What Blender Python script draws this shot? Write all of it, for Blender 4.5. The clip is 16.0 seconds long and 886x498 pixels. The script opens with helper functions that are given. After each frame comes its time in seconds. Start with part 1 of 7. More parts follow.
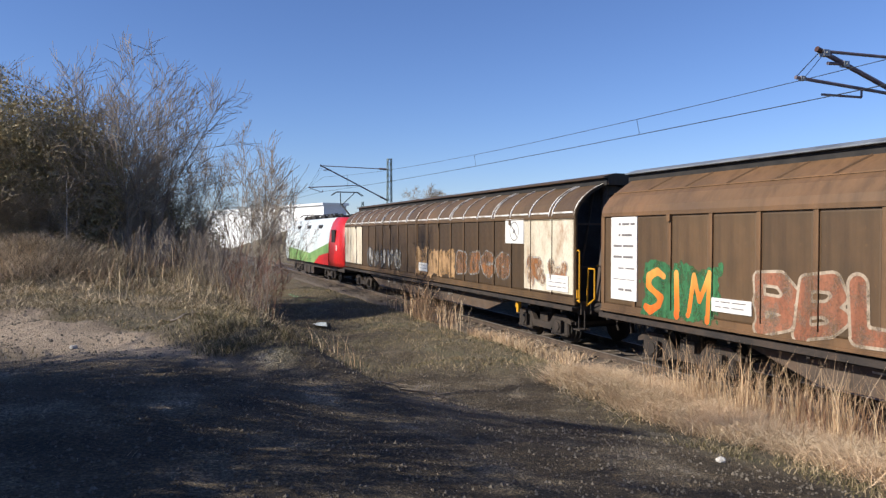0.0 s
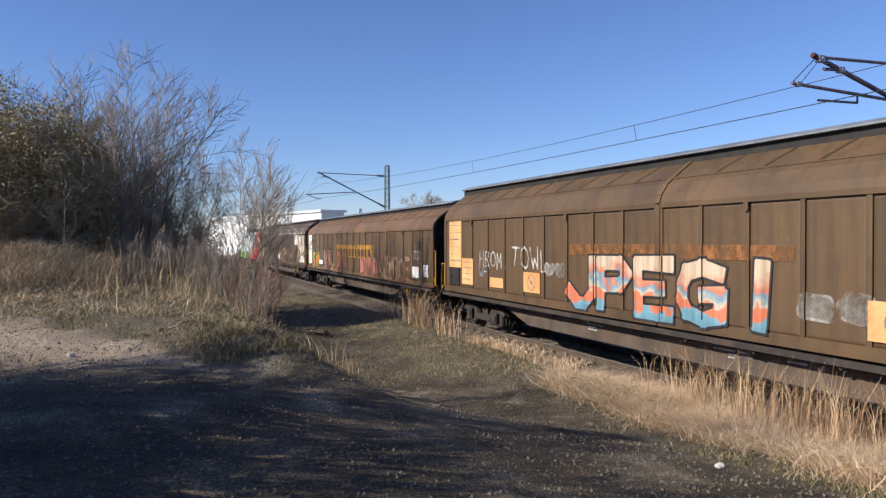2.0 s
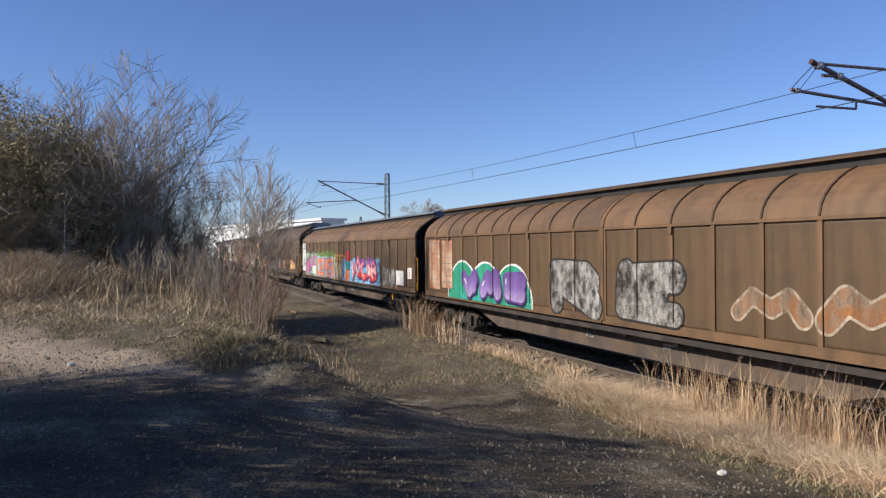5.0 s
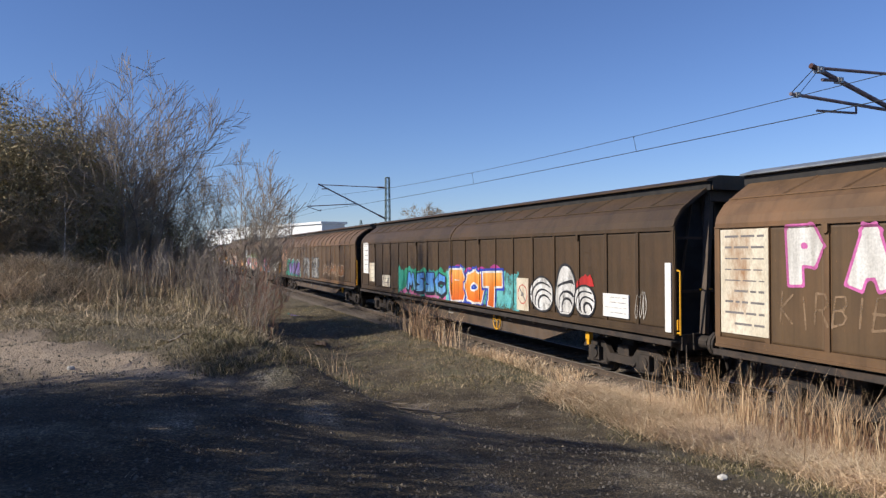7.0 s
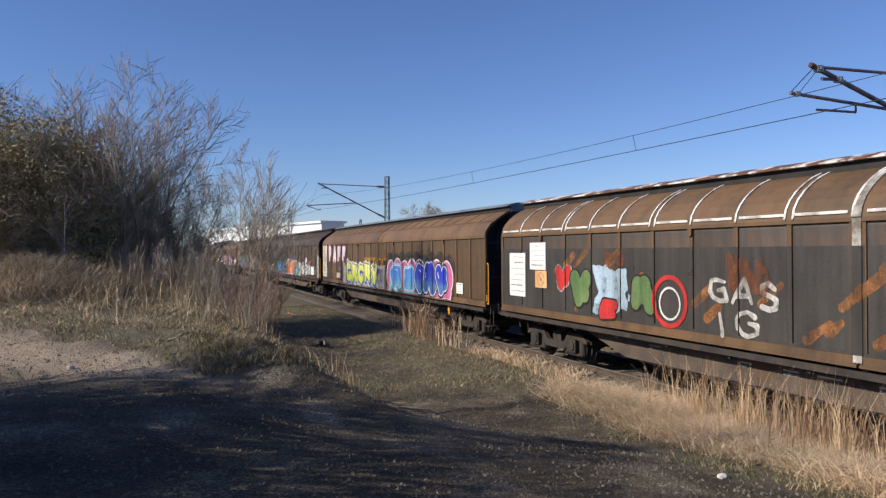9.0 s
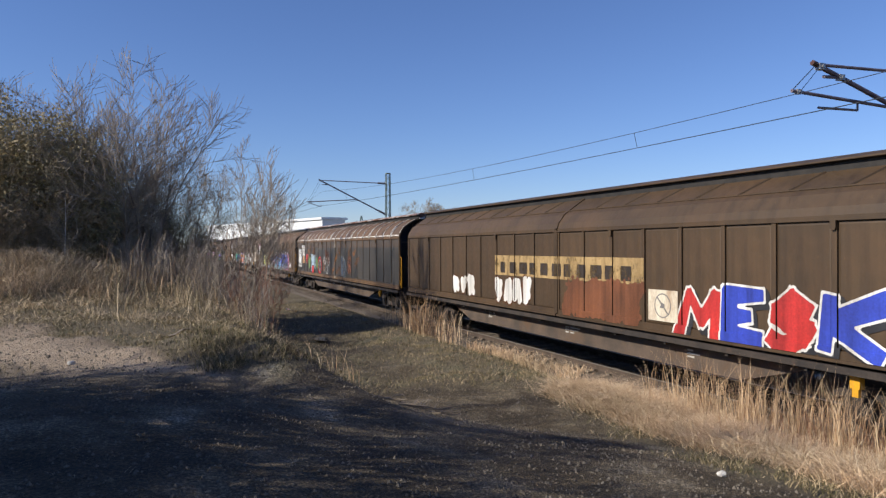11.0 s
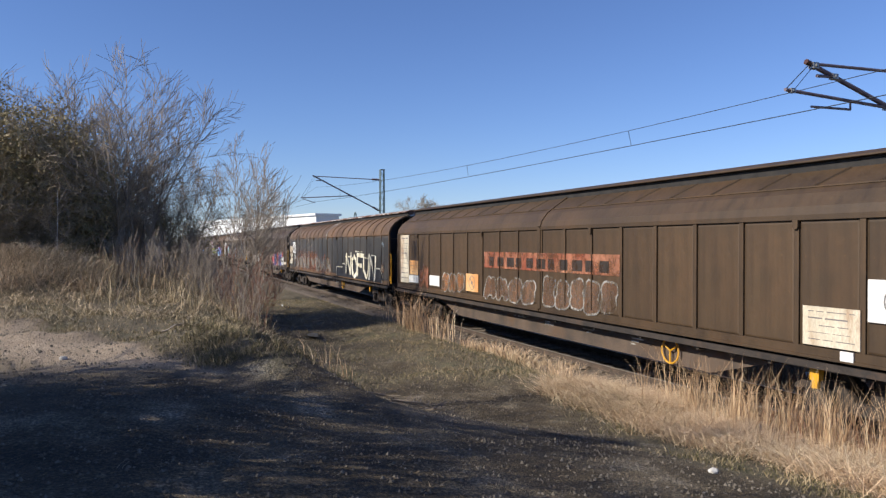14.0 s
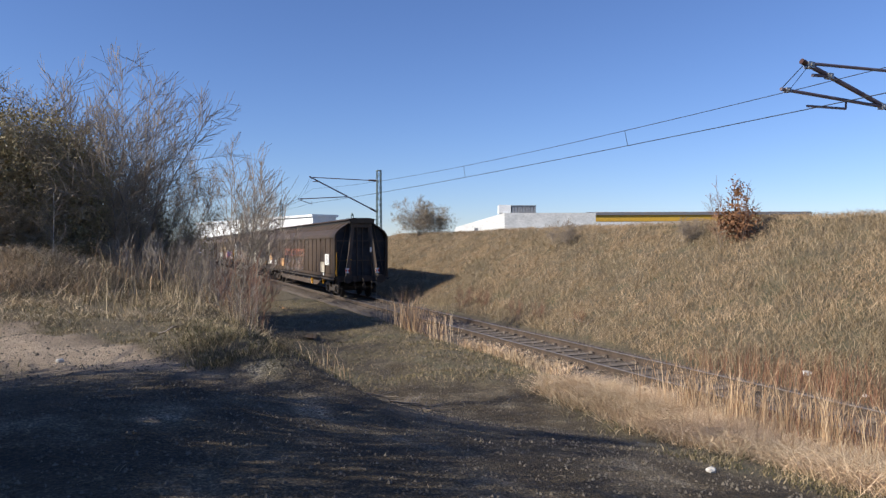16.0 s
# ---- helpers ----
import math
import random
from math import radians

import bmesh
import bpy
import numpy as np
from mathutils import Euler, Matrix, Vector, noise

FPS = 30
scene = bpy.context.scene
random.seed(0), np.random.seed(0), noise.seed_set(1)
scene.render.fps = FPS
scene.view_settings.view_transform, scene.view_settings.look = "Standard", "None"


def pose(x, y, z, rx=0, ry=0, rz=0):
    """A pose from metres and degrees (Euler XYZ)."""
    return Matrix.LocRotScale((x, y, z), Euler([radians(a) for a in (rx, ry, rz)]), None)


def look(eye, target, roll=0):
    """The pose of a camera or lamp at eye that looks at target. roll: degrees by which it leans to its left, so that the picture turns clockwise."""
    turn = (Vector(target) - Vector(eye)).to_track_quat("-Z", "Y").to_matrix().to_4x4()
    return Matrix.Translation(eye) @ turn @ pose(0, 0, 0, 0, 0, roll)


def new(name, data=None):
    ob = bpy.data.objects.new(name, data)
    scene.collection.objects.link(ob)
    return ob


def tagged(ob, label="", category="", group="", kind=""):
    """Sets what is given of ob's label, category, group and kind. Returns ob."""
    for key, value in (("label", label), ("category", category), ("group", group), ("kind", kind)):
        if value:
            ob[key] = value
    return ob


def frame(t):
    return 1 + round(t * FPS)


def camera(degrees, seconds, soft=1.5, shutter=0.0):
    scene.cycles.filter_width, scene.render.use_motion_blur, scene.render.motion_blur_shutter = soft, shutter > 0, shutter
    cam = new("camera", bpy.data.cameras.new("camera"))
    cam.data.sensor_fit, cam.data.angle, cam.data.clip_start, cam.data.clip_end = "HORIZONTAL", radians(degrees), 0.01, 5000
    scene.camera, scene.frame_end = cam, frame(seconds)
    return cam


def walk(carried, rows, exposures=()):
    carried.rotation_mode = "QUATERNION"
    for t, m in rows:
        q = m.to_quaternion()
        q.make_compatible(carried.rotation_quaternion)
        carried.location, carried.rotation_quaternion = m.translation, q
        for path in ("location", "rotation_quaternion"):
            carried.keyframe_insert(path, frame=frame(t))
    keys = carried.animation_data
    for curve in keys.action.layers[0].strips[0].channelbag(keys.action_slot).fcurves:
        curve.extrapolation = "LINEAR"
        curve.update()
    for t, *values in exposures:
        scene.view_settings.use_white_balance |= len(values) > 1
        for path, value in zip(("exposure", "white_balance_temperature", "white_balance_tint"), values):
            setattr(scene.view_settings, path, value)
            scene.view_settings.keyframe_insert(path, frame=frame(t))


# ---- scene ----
cam = camera(63.9, 16.0, soft=1.35)
EYE = 2.82          # eye above the rail tops, which lie at z = 0
XC = 10.64          # centre line of the track, which runs along y


def aim(pan, tilt, roll):
    return pose(0, 0, EYE, 90 + tilt, 0, -pan) @ pose(0, 0, 0, 0, 0, roll)


AIMS = [(0, 21.95, -1.21, 0.02), (0.5, 22.01, -0.95, 0.27), (1, 22.09, -0.97, 0.07), (1.5, 22.12, -0.84, -0.19), (2, 22.12, -0.69, -0.17), (2.5, 22.05, -0.60, -0.29), (3, 22.05, -0.50, -0.43), (3.5, 22.01, -0.39, -0.24), (4, 22.04, -0.29, -0.35), (6.5, 22.12, 0.17, -0.50), (7, 22.08, 0.23, -0.38), (7.5, 22.09, 0.26, -0.26), (8, 22.07, 0.24, -0.01), (8.5, 22.14, 0.19, -0.10), (9, 22.11, 0.16, -0.39), (11.5, 22.05, -0.12, -0.18), (12, 22.07, -0.15, -0.36), (12.5, 22.18, -0.17, -0.20), (13, 22.33, -0.24, -0.24), (13.5, 22.43, -0.26, -0.21), (14, 22.55, -0.36, 0.08), (14.5, 22.62, -0.37, -0.01), (15, 22.83, -0.46, 0.08), (15.5, 22.95, -0.44, 0.05), (16, 22.78, -0.31, -0.17)]
walk(cam, [(t, aim(a, b, c)) for t, a, b, c in AIMS], [(0, 0.38), (3, 0.42), (6.5, 0.24), (8, 0.17), (9, 0.2), (11.5, 0.27), (13.5, 0.36), (16, 0.38)])

# ---- light ----
SUN = Vector((-0.846, 0.0, 0.533)).normalized()
sun = new("sun", bpy.data.lights.new("sun", "SUN"))
sun.data.energy, sun.data.angle, sun.data.color = 5.0, radians(0.5), (1.0, 0.92, 0.8)
sun.matrix_world = look(SUN * 50, (0, 0, 0))
world = bpy.data.worlds.new("sky")
scene.world = world
world.use_nodes = True
wn = world.node_tree.nodes
sky = wn.new("ShaderNodeTexSky")
sky.sky_type, sky.sun_disc = "NISHITA", False
sky.sun_elevation = math.asin(SUN.z)
sky.sun_rotation = math.atan2(SUN.x, SUN.y)
sky.air_density, sky.dust_density, sky.ozone_density = 1.0, 0.0, 5.0
wn["Background"].inputs["Strength"].default_value = 0.086
tint = wn.new("ShaderNodeMix")
tint.data_type, tint.blend_type = "RGBA", "MULTIPLY"
tint.inputs[0].default_value, tint.inputs[7].default_value = 1.0, (0.93, 0.97, 1.23, 1)
world.node_tree.links.new(sky.outputs[0], tint.inputs[6])
world.node_tree.links.new(tint.outputs[2], wn["Background"].inputs["Color"])

# ---- materials ----
def node_mat(name):
    m = bpy.data.materials.new(name)
    m.use_nodes = True
    return m, m.node_tree.nodes, m.node_tree.links


def ramp(nt, links, fac, stops):
    r = nt.new("ShaderNodeValToRGB")
    el = r.color_ramp.elements
    while len(el) < len(stops):
        el.new(0.5)
    for e, (p, c) in zip(el, stops):
        e.position, e.color = p, (*c, 1) if len(c) == 3 else c
    links.new(fac, r.inputs[0])
    return r.outputs[0]


def tex(nt, links, scale, detail=6, stretch=(1, 1, 1), rough=0.6, kind="Object"):
    co = nt.new("ShaderNodeTexCoord")
    mp = nt.new("ShaderNodeMapping")
    mp.inputs["Scale"].default_value = stretch
    links.new(co.outputs[kind], mp.inputs[0])
    n = nt.new("ShaderNodeTexNoise")
    n.inputs["Scale"].default_value, n.inputs["Detail"].default_value = scale, detail
    n.inputs["Roughness"].default_value = rough
    links.new(mp.outputs[0], n.inputs["Vector"])
    return n.outputs["Fac"]


def mix(nt, links, fac, a, b, mode="MIX"):
    n = nt.new("ShaderNodeMix")
    n.data_type, n.blend_type = "RGBA", mode
    for sock, v in ((n.inputs[0], fac), (n.inputs[6], a), (n.inputs[7], b)):
        if isinstance(v, (int, float)):
            sock.default_value = v
        elif isinstance(v, tuple):
            sock.default_value = (*v, 1)
        else:
            links.new(v, sock)
    return n.outputs[2]


def bump(nt, links, height, strength, dist, bsdf):
    b = nt.new("ShaderNodeBump")
    b.inputs["Strength"].default_value, b.inputs["Distance"].default_value = strength, dist
    links.new(height, b.inputs["Height"])
    links.new(b.outputs[0], bsdf.inputs["Normal"])


def surface(name, c1, c2, scale=3.0, rough=0.75, metal=0.0, fine=40.0, stretch=(1, 1, 1), relief=0.3, dist=0.01, stain=None, var=0.0, lo=0.35, hi=0.65):
    """Two colours by noise, finer grain over them, optional stains, and relief."""
    m, nt, ln = node_mat(name)
    b = nt["Principled BSDF"]
    n1 = tex(nt, ln, scale, 5, stretch)
    n2 = tex(nt, ln, fine, 4, stretch)
    col = ramp(nt, ln, n1, [(lo, c1), (hi, c2)])
    grain = ramp(nt, ln, n2, [(0.25, (0.72, 0.72, 0.72)), (0.75, (1.15, 1.15, 1.15))])
    col = mix(nt, ln, 1.0, col, grain, "MULTIPLY")
    if stain:
        f = ramp(nt, ln, tex(nt, ln, scale * 0.6 + 0.3, 8, stretch, 0.7), [(0.52, (0, 0, 0)), (0.68, (1, 1, 1))])
        col = mix(nt, ln, f, col, stain)
    if var:
        oi = nt.new("ShaderNodeObjectInfo")
        v = ramp(nt, ln, oi.outputs["Random"], [(0, (1 - var,) * 3), (1, (1 + var,) * 3)])
        col = mix(nt, ln, 1.0, col, v, "MULTIPLY")
    ln.new(col, b.inputs["Base Color"])
    b.inputs["Roughness"].default_value, b.inputs["Metallic"].default_value = rough, metal
    if relief:
        bump(nt, ln, n2, relief, dist, b)
    return m


def plain(name, c, rough=0.5, metal=0.0, dirt=0.25, scale=6.0):
    d = tuple(v * (1 - dirt) for v in c)
    return surface(name, d, c, scale, rough, metal, 60, relief=0.08, dist=0.003)


def wagon_paint(name, base, rust, dark, streak=0.5):
    """Old brown wagon paint: faded patches, vertical dirt streaks, rust specks."""
    m, nt, ln = node_mat(name)
    b = nt["Principled BSDF"]
    big = tex(nt, ln, 0.55, 6, (1, 1, 1.3))
    run = tex(nt, ln, 2.6, 5, (1, 1.6, 0.10))
    speck = tex(nt, ln, 14.0, 6, (1, 1, 0.6), 0.7)
    col = ramp(nt, ln, big, [(0.3, dark), (0.5, base), (0.72, rust)])
    f = ramp(nt, ln, run, [(0.46, (0, 0, 0)), (0.72, (streak,) * 3)])
    col = mix(nt, ln, f, col, tuple(v * 0.45 for v in dark))
    f2 = ramp(nt, ln, speck, [(0.62, (0, 0, 0)), (0.74, (0.55,) * 3)])
    col = mix(nt, ln, f2, col, tuple(min(1, v * 1.7) for v in rust))
    oi = nt.new("ShaderNodeObjectInfo")
    v = ramp(nt, ln, oi.outputs["Random"], [(0, (0.86,) * 3), (1, (1.12,) * 3)])
    ln.new(mix(nt, ln, 1.0, col, v, "MULTIPLY"), b.inputs["Base Color"])
    r = ramp(nt, ln, speck, [(0.3, (0.48,) * 3), (0.7, (0.75,) * 3)])
    ln.new(r, b.inputs["Roughness"])
    bump(nt, ln, speck, 0.15, 0.004, b)
    return m


M_FRAME = surface("underframe_paint", (0.022, 0.018, 0.016), (0.05, 0.038, 0.03), 2.5, 0.8, 0.0, 30, stain=(0.07, 0.045, 0.03))
M_BELLY = surface("belly_girder_paint", (0.06, 0.046, 0.037), (0.12, 0.085, 0.062), 1.5, 0.75, 0.0, 30, stain=(0.1, 0.06, 0.035))
# black of wheels, windows and roof gear, and of the shade painted below the caps
M_BLACK = surface("black_parts_and_shade", (0.012, 0.011, 0.011), (0.03, 0.026, 0.023), 3, 0.8)
M_END = surface("end_wall_paint", (0.016, 0.017, 0.02), (0.036, 0.038, 0.045), 2.2, 0.7, 0.0, 30, stain=(0.06, 0.045, 0.035))
M_ENDBLUE = surface("end_frame_blue", (0.025, 0.035, 0.06), (0.055, 0.075, 0.115), 2.0, 0.6, 0.0, 30, stain=(0.07, 0.05, 0.035))
M_RAIL = surface("rail_rust", (0.055, 0.04, 0.03), (0.105, 0.075, 0.055), 3, 0.8, 0.0, 40)
M_RAILTOP = surface("rail_top", (0.2, 0.17, 0.15), (0.34, 0.31, 0.28), 4, 0.5, 0.5, 60, relief=0.05)
M_WOOD = surface("sleeper_wood", (0.11, 0.085, 0.062), (0.21, 0.17, 0.13), 3, 0.9, 0.0, 30, (6, 1, 1), 0.5, 0.01, var=0.25)
M_BALLAST = surface("ballast_stone", (0.07, 0.054, 0.04), (0.18, 0.145, 0.115), 30, 0.95, 0, 90, relief=0.8, dist=0.03)
M_YELLOW = plain("yellow_paint", (0.75, 0.38, 0.02), 0.5)
M_WHITE = plain("white_paint", (0.8, 0.79, 0.76), 0.55, 0, 0.12)
M_ORANGEPLATE = surface("orange_plate", (0.62, 0.29, 0.1), (0.76, 0.47, 0.22), 1.4, 0.65, stain=(0.5, 0.2, 0.06))
M_CREAM = surface("cream_panel", (0.55, 0.48, 0.36), (0.72, 0.66, 0.53), 1.5, 0.65, stretch=(1, 1, 0.4), stain=(0.3, 0.16, 0.08))
M_GREY = plain("galvanised", (0.38, 0.39, 0.4), 0.5, 0.5)
M_MAST = surface("mast_paint", (0.16, 0.21, 0.18), (0.27, 0.32, 0.28), 2, 0.6)
M_ARM = surface("bracket_tube", (0.13, 0.1, 0.12), (0.24, 0.19, 0.2), 5, 0.5, 0.3)
M_PORC = plain("insulator", (0.1, 0.05, 0.035), 0.3)
M_WIRE = plain("wire", (0.06, 0.065, 0.07), 0.5, 0.5)
M_RED = plain("red_paint", (0.62, 0.02, 0.02), 0.35)
M_CONC = surface("concrete", (0.35, 0.34, 0.32), (0.5, 0.49, 0.46), 2, 0.9)


# ---- building helpers ----
def part(name, bm, material, parent=None, label="", smooth=False):
    me = bm if isinstance(bm, bpy.types.Mesh) else bpy.data.meshes.new(name)
    if me is not bm:
        bmesh.ops.recalc_face_normals(bm, faces=bm.faces)
        bm.to_mesh(me)
        bm.free()
    if smooth:
        for p in me.polygons:
            p.use_smooth = True
    if not me.materials:
        me.materials.append(material)
    ob = new(name, me)
    if ob.material_slots[0].material != material:
        ob.material_slots[0].link = "OBJECT"
        ob.material_slots[0].material = material
    ob.parent = parent
    if label:
        ob["label"] = label
    return ob


def thing(name, label, category, group="", kind="", at=None):
    ob = new(name)
    ob.empty_display_size = 0.2
    if at is not None:
        ob.matrix_world = at
    return tagged(ob, label, category, group, kind)


def box(bm, x0, x1, y0, y1, z0, z1):
    v = [bm.verts.new(p) for p in ((x0, y0, z0), (x1, y0, z0), (x1, y1, z0), (x0, y1, z0), (x0, y0, z1), (x1, y0, z1), (x1, y1, z1), (x0, y1, z1))]
    for f in ((0, 3, 2, 1), (4, 5, 6, 7), (0, 1, 5, 4), (1, 2, 6, 5), (2, 3, 7, 6), (3, 0, 4, 7)):
        bm.faces.new([v[i] for i in f])


def bar(bm, a, b, r, n=6, r2=None):
    """A round bar from a to b."""
    a, b = Vector(a), Vector(b)
    d = (b - a).normalized()
    u = d.orthogonal().normalized()
    w = d.cross(u)
    r2 = r if r2 is None else r2
    ra = [bm.verts.new(a + r * (u * math.cos(k * 2 * math.pi / n) + w * math.sin(k * 2 * math.pi / n))) for k in range(n)]
    rb = [bm.verts.new(b + r2 * (u * math.cos(k * 2 * math.pi / n) + w * math.sin(k * 2 * math.pi / n))) for k in range(n)]
    for k in range(n):
        bm.faces.new((ra[k], ra[(k + 1) % n], rb[(k + 1) % n], rb[k]))
    bm.faces.new(ra[::-1])
    bm.faces.new(rb)


def beam(bm, a, b, w, h):
    """A square-edged bar from a to b: w wide across, h high."""
    a, b = Vector(a), Vector(b)
    d = (b - a).normalized()
    u = d.cross(Vector((0, 0, 1)))
    u = (u if u.length > 0.05 else Vector((1, 0, 0))).normalized()
    v = d.cross(u)
    q = [[bm.verts.new(p + u * w / 2 * i + v * h / 2 * j) for i, j in ((-1, -1), (1, -1), (1, 1), (-1, 1))] for p in (a, b)]
    for k in range(4):
        bm.faces.new((q[0][k], q[0][(k + 1) % 4], q[1][(k + 1) % 4], q[1][k]))
    bm.faces.new(q[0][::-1])
    bm.faces.new(q[1])


def sweep(bm, profile, y0, y1, closed=True):
    """A profile of (x, z) drawn out along y."""
    a = [bm.verts.new((x, y0, z)) for x, z in profile]
    b = [bm.verts.new((x, y1, z)) for x, z in profile]
    n = len(profile)
    for k in range(n if closed else n - 1):
        bm.faces.new((a[k], a[(k + 1) % n], b[(k + 1) % n], b[k]))
    if closed:
        bm.faces.new(a[::-1])
        bm.faces.new(b)


def outline_plate(bm, pts, x, depth):
    """A flat shape of (y, z) points standing at x, with some depth towards +x."""
    a = [bm.verts.new((x, y, z)) for y, z in pts]
    b = [bm.verts.new((x + depth, y, z)) for y, z in pts]
    n = len(pts)
    bm.faces.new(a)
    bm.faces.new(b[::-1])
    for k in range(n):
        bm.faces.new((a[k], b[k], b[(k + 1) % n], a[(k + 1) % n]))


def smooth_step(a, b, x):
    t = np.clip((x - a) / (b - a), 0, 1)
    return t * t * (3 - 2 * t)


# ---- ground ----
def waves(x, y, s, seed):
    """Smooth uneven ground, from a few crossed waves."""
    r = np.random.RandomState(seed)
    z = 0 * x
    for k in range(7):
        a, ph, f = r.uniform(0, 6.28), r.uniform(0, 6.28), s * r.uniform(0.6, 1.7)
        z = z + np.sin((x * math.cos(a) + y * math.sin(a)) * f + ph)
    return z / 7


def height(x, y):
    x, y = np.asarray(x, float), np.asarray(y, float)
    k = smooth_step(5.0, 13.0, y)
    lo, hi = -0.8 + 2.0 * k, 8.6 - 4.9 * k
    t = np.clip((x - lo) / (hi - lo), 0, 1)
    z = 1.22 - 1.15 * (0.7 * t + 0.3 * t * t * (3 - 2 * t)) * (1 - k) - 1.15 * t * t * (3 - 2 * t) * k - 0.42 * smooth_step(7.6, 9.1, x)     # yard falls to the trackside
    z = z + 0.95 * smooth_step(13, 30, y) * (1 - smooth_step(-1, 3.4, x))       # rise under the trees
    z = z + 0.36 * np.exp(-((x - 1.7 + 0.42 * (y - 10.3)) / 0.72) ** 2 - ((y - 10.6) / 1.9) ** 2)    # grassy hump
    z = z + 0.75 * np.exp(-((x + 3.0) / 2.0) ** 2 - ((y - 21.8) / 1.7) ** 2)    # bramble heap
    z = z - 0.09 * np.exp(-((x - 5.0) / 0.9) ** 2) * smooth_step(12, 15, y) * (1 - smooth_step(34, 40, y))  # worn lane
    near = 1 - smooth_step(7.4, 8.8, x)
    rough = smooth_step(9, 13, y)
    z = z + (0.07 * waves(x, y, 0.9, 1) + (0.05 + 0.09 * rough) * waves(x, y, 2.6, 2) + (0.02 + 0.04 * rough) * waves(x, y, 7, 3)) * near
    bank = smooth_step(12.9, 22.5, x)
    lin = np.clip((x - 13.2) / 7.8, 0, 1)
    z = z + (4.05 * (0.75 * lin + 0.25 * bank)) + (0.12 * waves(x, y, 0.5, 5) + 0.12 * waves(x, y, 1.9, 6) + 0.07 * waves(x, y, 5.5, 7)) * smooth_step(13, 15, x)
    return z


def sheet(name, xs, ys, fn):
    X, Y = np.meshgrid(xs, ys, indexing="ij")
    Z = fn(X, Y)
    nx, ny = len(xs), len(ys)
    v = np.stack([X, Y, Z], -1).reshape(-1, 3)
    i = (np.arange(nx - 1)[:, None] * ny + np.arange(ny - 1)[None, :]).ravel()
    f = np.stack([i, i + ny, i + ny + 1, i + 1], -1)
    me = bpy.data.meshes.new(name)
    me.from_pydata(v.tolist(), [], f.tolist())
    for p in me.polygons:
        p.use_smooth = True
    return me, X.ravel(), Y.ravel()


def grassiness(x, y):
    """1 where grass covers the ground, 0 on bare dirt and gravel."""
    n = 0.5 * waves(x, y, 1.6, 11) + 0.35 * waves(x, y, 4.3, 12)
    g = np.ones_like(x)
    yard = 1 - smooth_step(5.4, 6.8, x - 0.10 * (y - 6) + n)
    yard = yard * (1 - smooth_step(10.4, 12.4, y - 0.3 * x + 1.2 * n + 2.2 * np.exp(-((x - 1.7) / 1.0) ** 2)))
    lane = 0.8 * np.exp(-((x - 5.0 + 0.03 * (y - 15)) / 0.95) ** 2) * smooth_step(7, 9, y) * (1 - smooth_step(30, 36, y))
    path = np.exp(-(((y - 10.7 + 1.35 * x + 0.8 * n) / np.clip(1.1 - 0.85 * x, 0.6, 4)) ** 4)) * (1 - smooth_step(-0.2, 1.4, x + 0.6 * n))
    g = g - np.maximum.reduce([yard, 0.85 * lane, path])
    g = np.clip(g + (0.5 + 0.6 * smooth_step(10, 14, y)) * n, 0, 1)
    pale = 0.55 * np.exp(-((x - 3.3 - 0.3 * (y - 8.7)) / 1.2) ** 2 - ((y - 8.7) / 0.7) ** 2) * np.clip(0.6 + 1.6 * n, 0, 1)
    return np.clip(g, 0, 1), np.clip(path + pale, 0, 1)


def ground_material():
    m, nt, ln = node_mat("ground_soil")
    b = nt["Principled BSDF"]
    at = nt.new("ShaderNodeAttribute")
    at.attribute_name = "grass"
    ap = nt.new("ShaderNodeAttribute")
    ap.attribute_name = "sand"
    n1, n2, n3 = tex(nt, ln, 0.9, 9, rough=0.62), tex(nt, ln, 7, 8, rough=0.7), tex(nt, ln, 34, 5, rough=0.65)
    dirt = ramp(nt, ln, n1, [(0.36, (0.042, 0.03, 0.016)), (0.5, (0.09, 0.067, 0.038)), (0.6, (0.17, 0.135, 0.088)), (0.7, (0.33, 0.285, 0.215))])
    gravel = ramp(nt, ln, n3, [(0.36, (0.35, 0.35, 0.35)), (0.52, (0.95, 0.94, 0.92)), (0.66, (2.3, 2.25, 2.15))])
    dirt = mix(nt, ln, 1.0, dirt, gravel, "MULTIPLY")
    sand = ramp(nt, ln, n2, [(0.3, (0.34, 0.26, 0.185)), (0.7, (0.47, 0.37, 0.27))])
    dirt = mix(nt, ln, ap.outputs["Fac"], dirt, sand)
    straw = ramp(nt, ln, n2, [(0.3, (0.075, 0.062, 0.038)), (0.5, (0.145, 0.117, 0.073)), (0.72, (0.25, 0.205, 0.135))])
    moss = ramp(nt, ln, n1, [(0.5, (0, 0, 0)), (0.68, (0.5, 0.5, 0.5))])
    straw = mix(nt, ln, moss, straw, (0.085, 0.095, 0.035))
    col = mix(nt, ln, at.outputs["Fac"], dirt, straw)
    ln.new(col, b.inputs["Base Color"])
    b.inputs["Roughness"].default_value = 0.95
    add = nt.new("ShaderNodeMath")
    add.operation = "ADD"
    ln.new(n2, add.inputs[0])
    ln.new(n3, add.inputs[1])
    bump(nt, ln, add.outputs[0], 1.0, 0.07, b)
    return m


def axis(stops):
    """Grid lines that are dense where it matters: (from, to, step) runs."""
    out = []
    for a, b, s in stops:
        out += list(np.arange(a, b, s))
    return np.array(out + [stops[-1][1]])


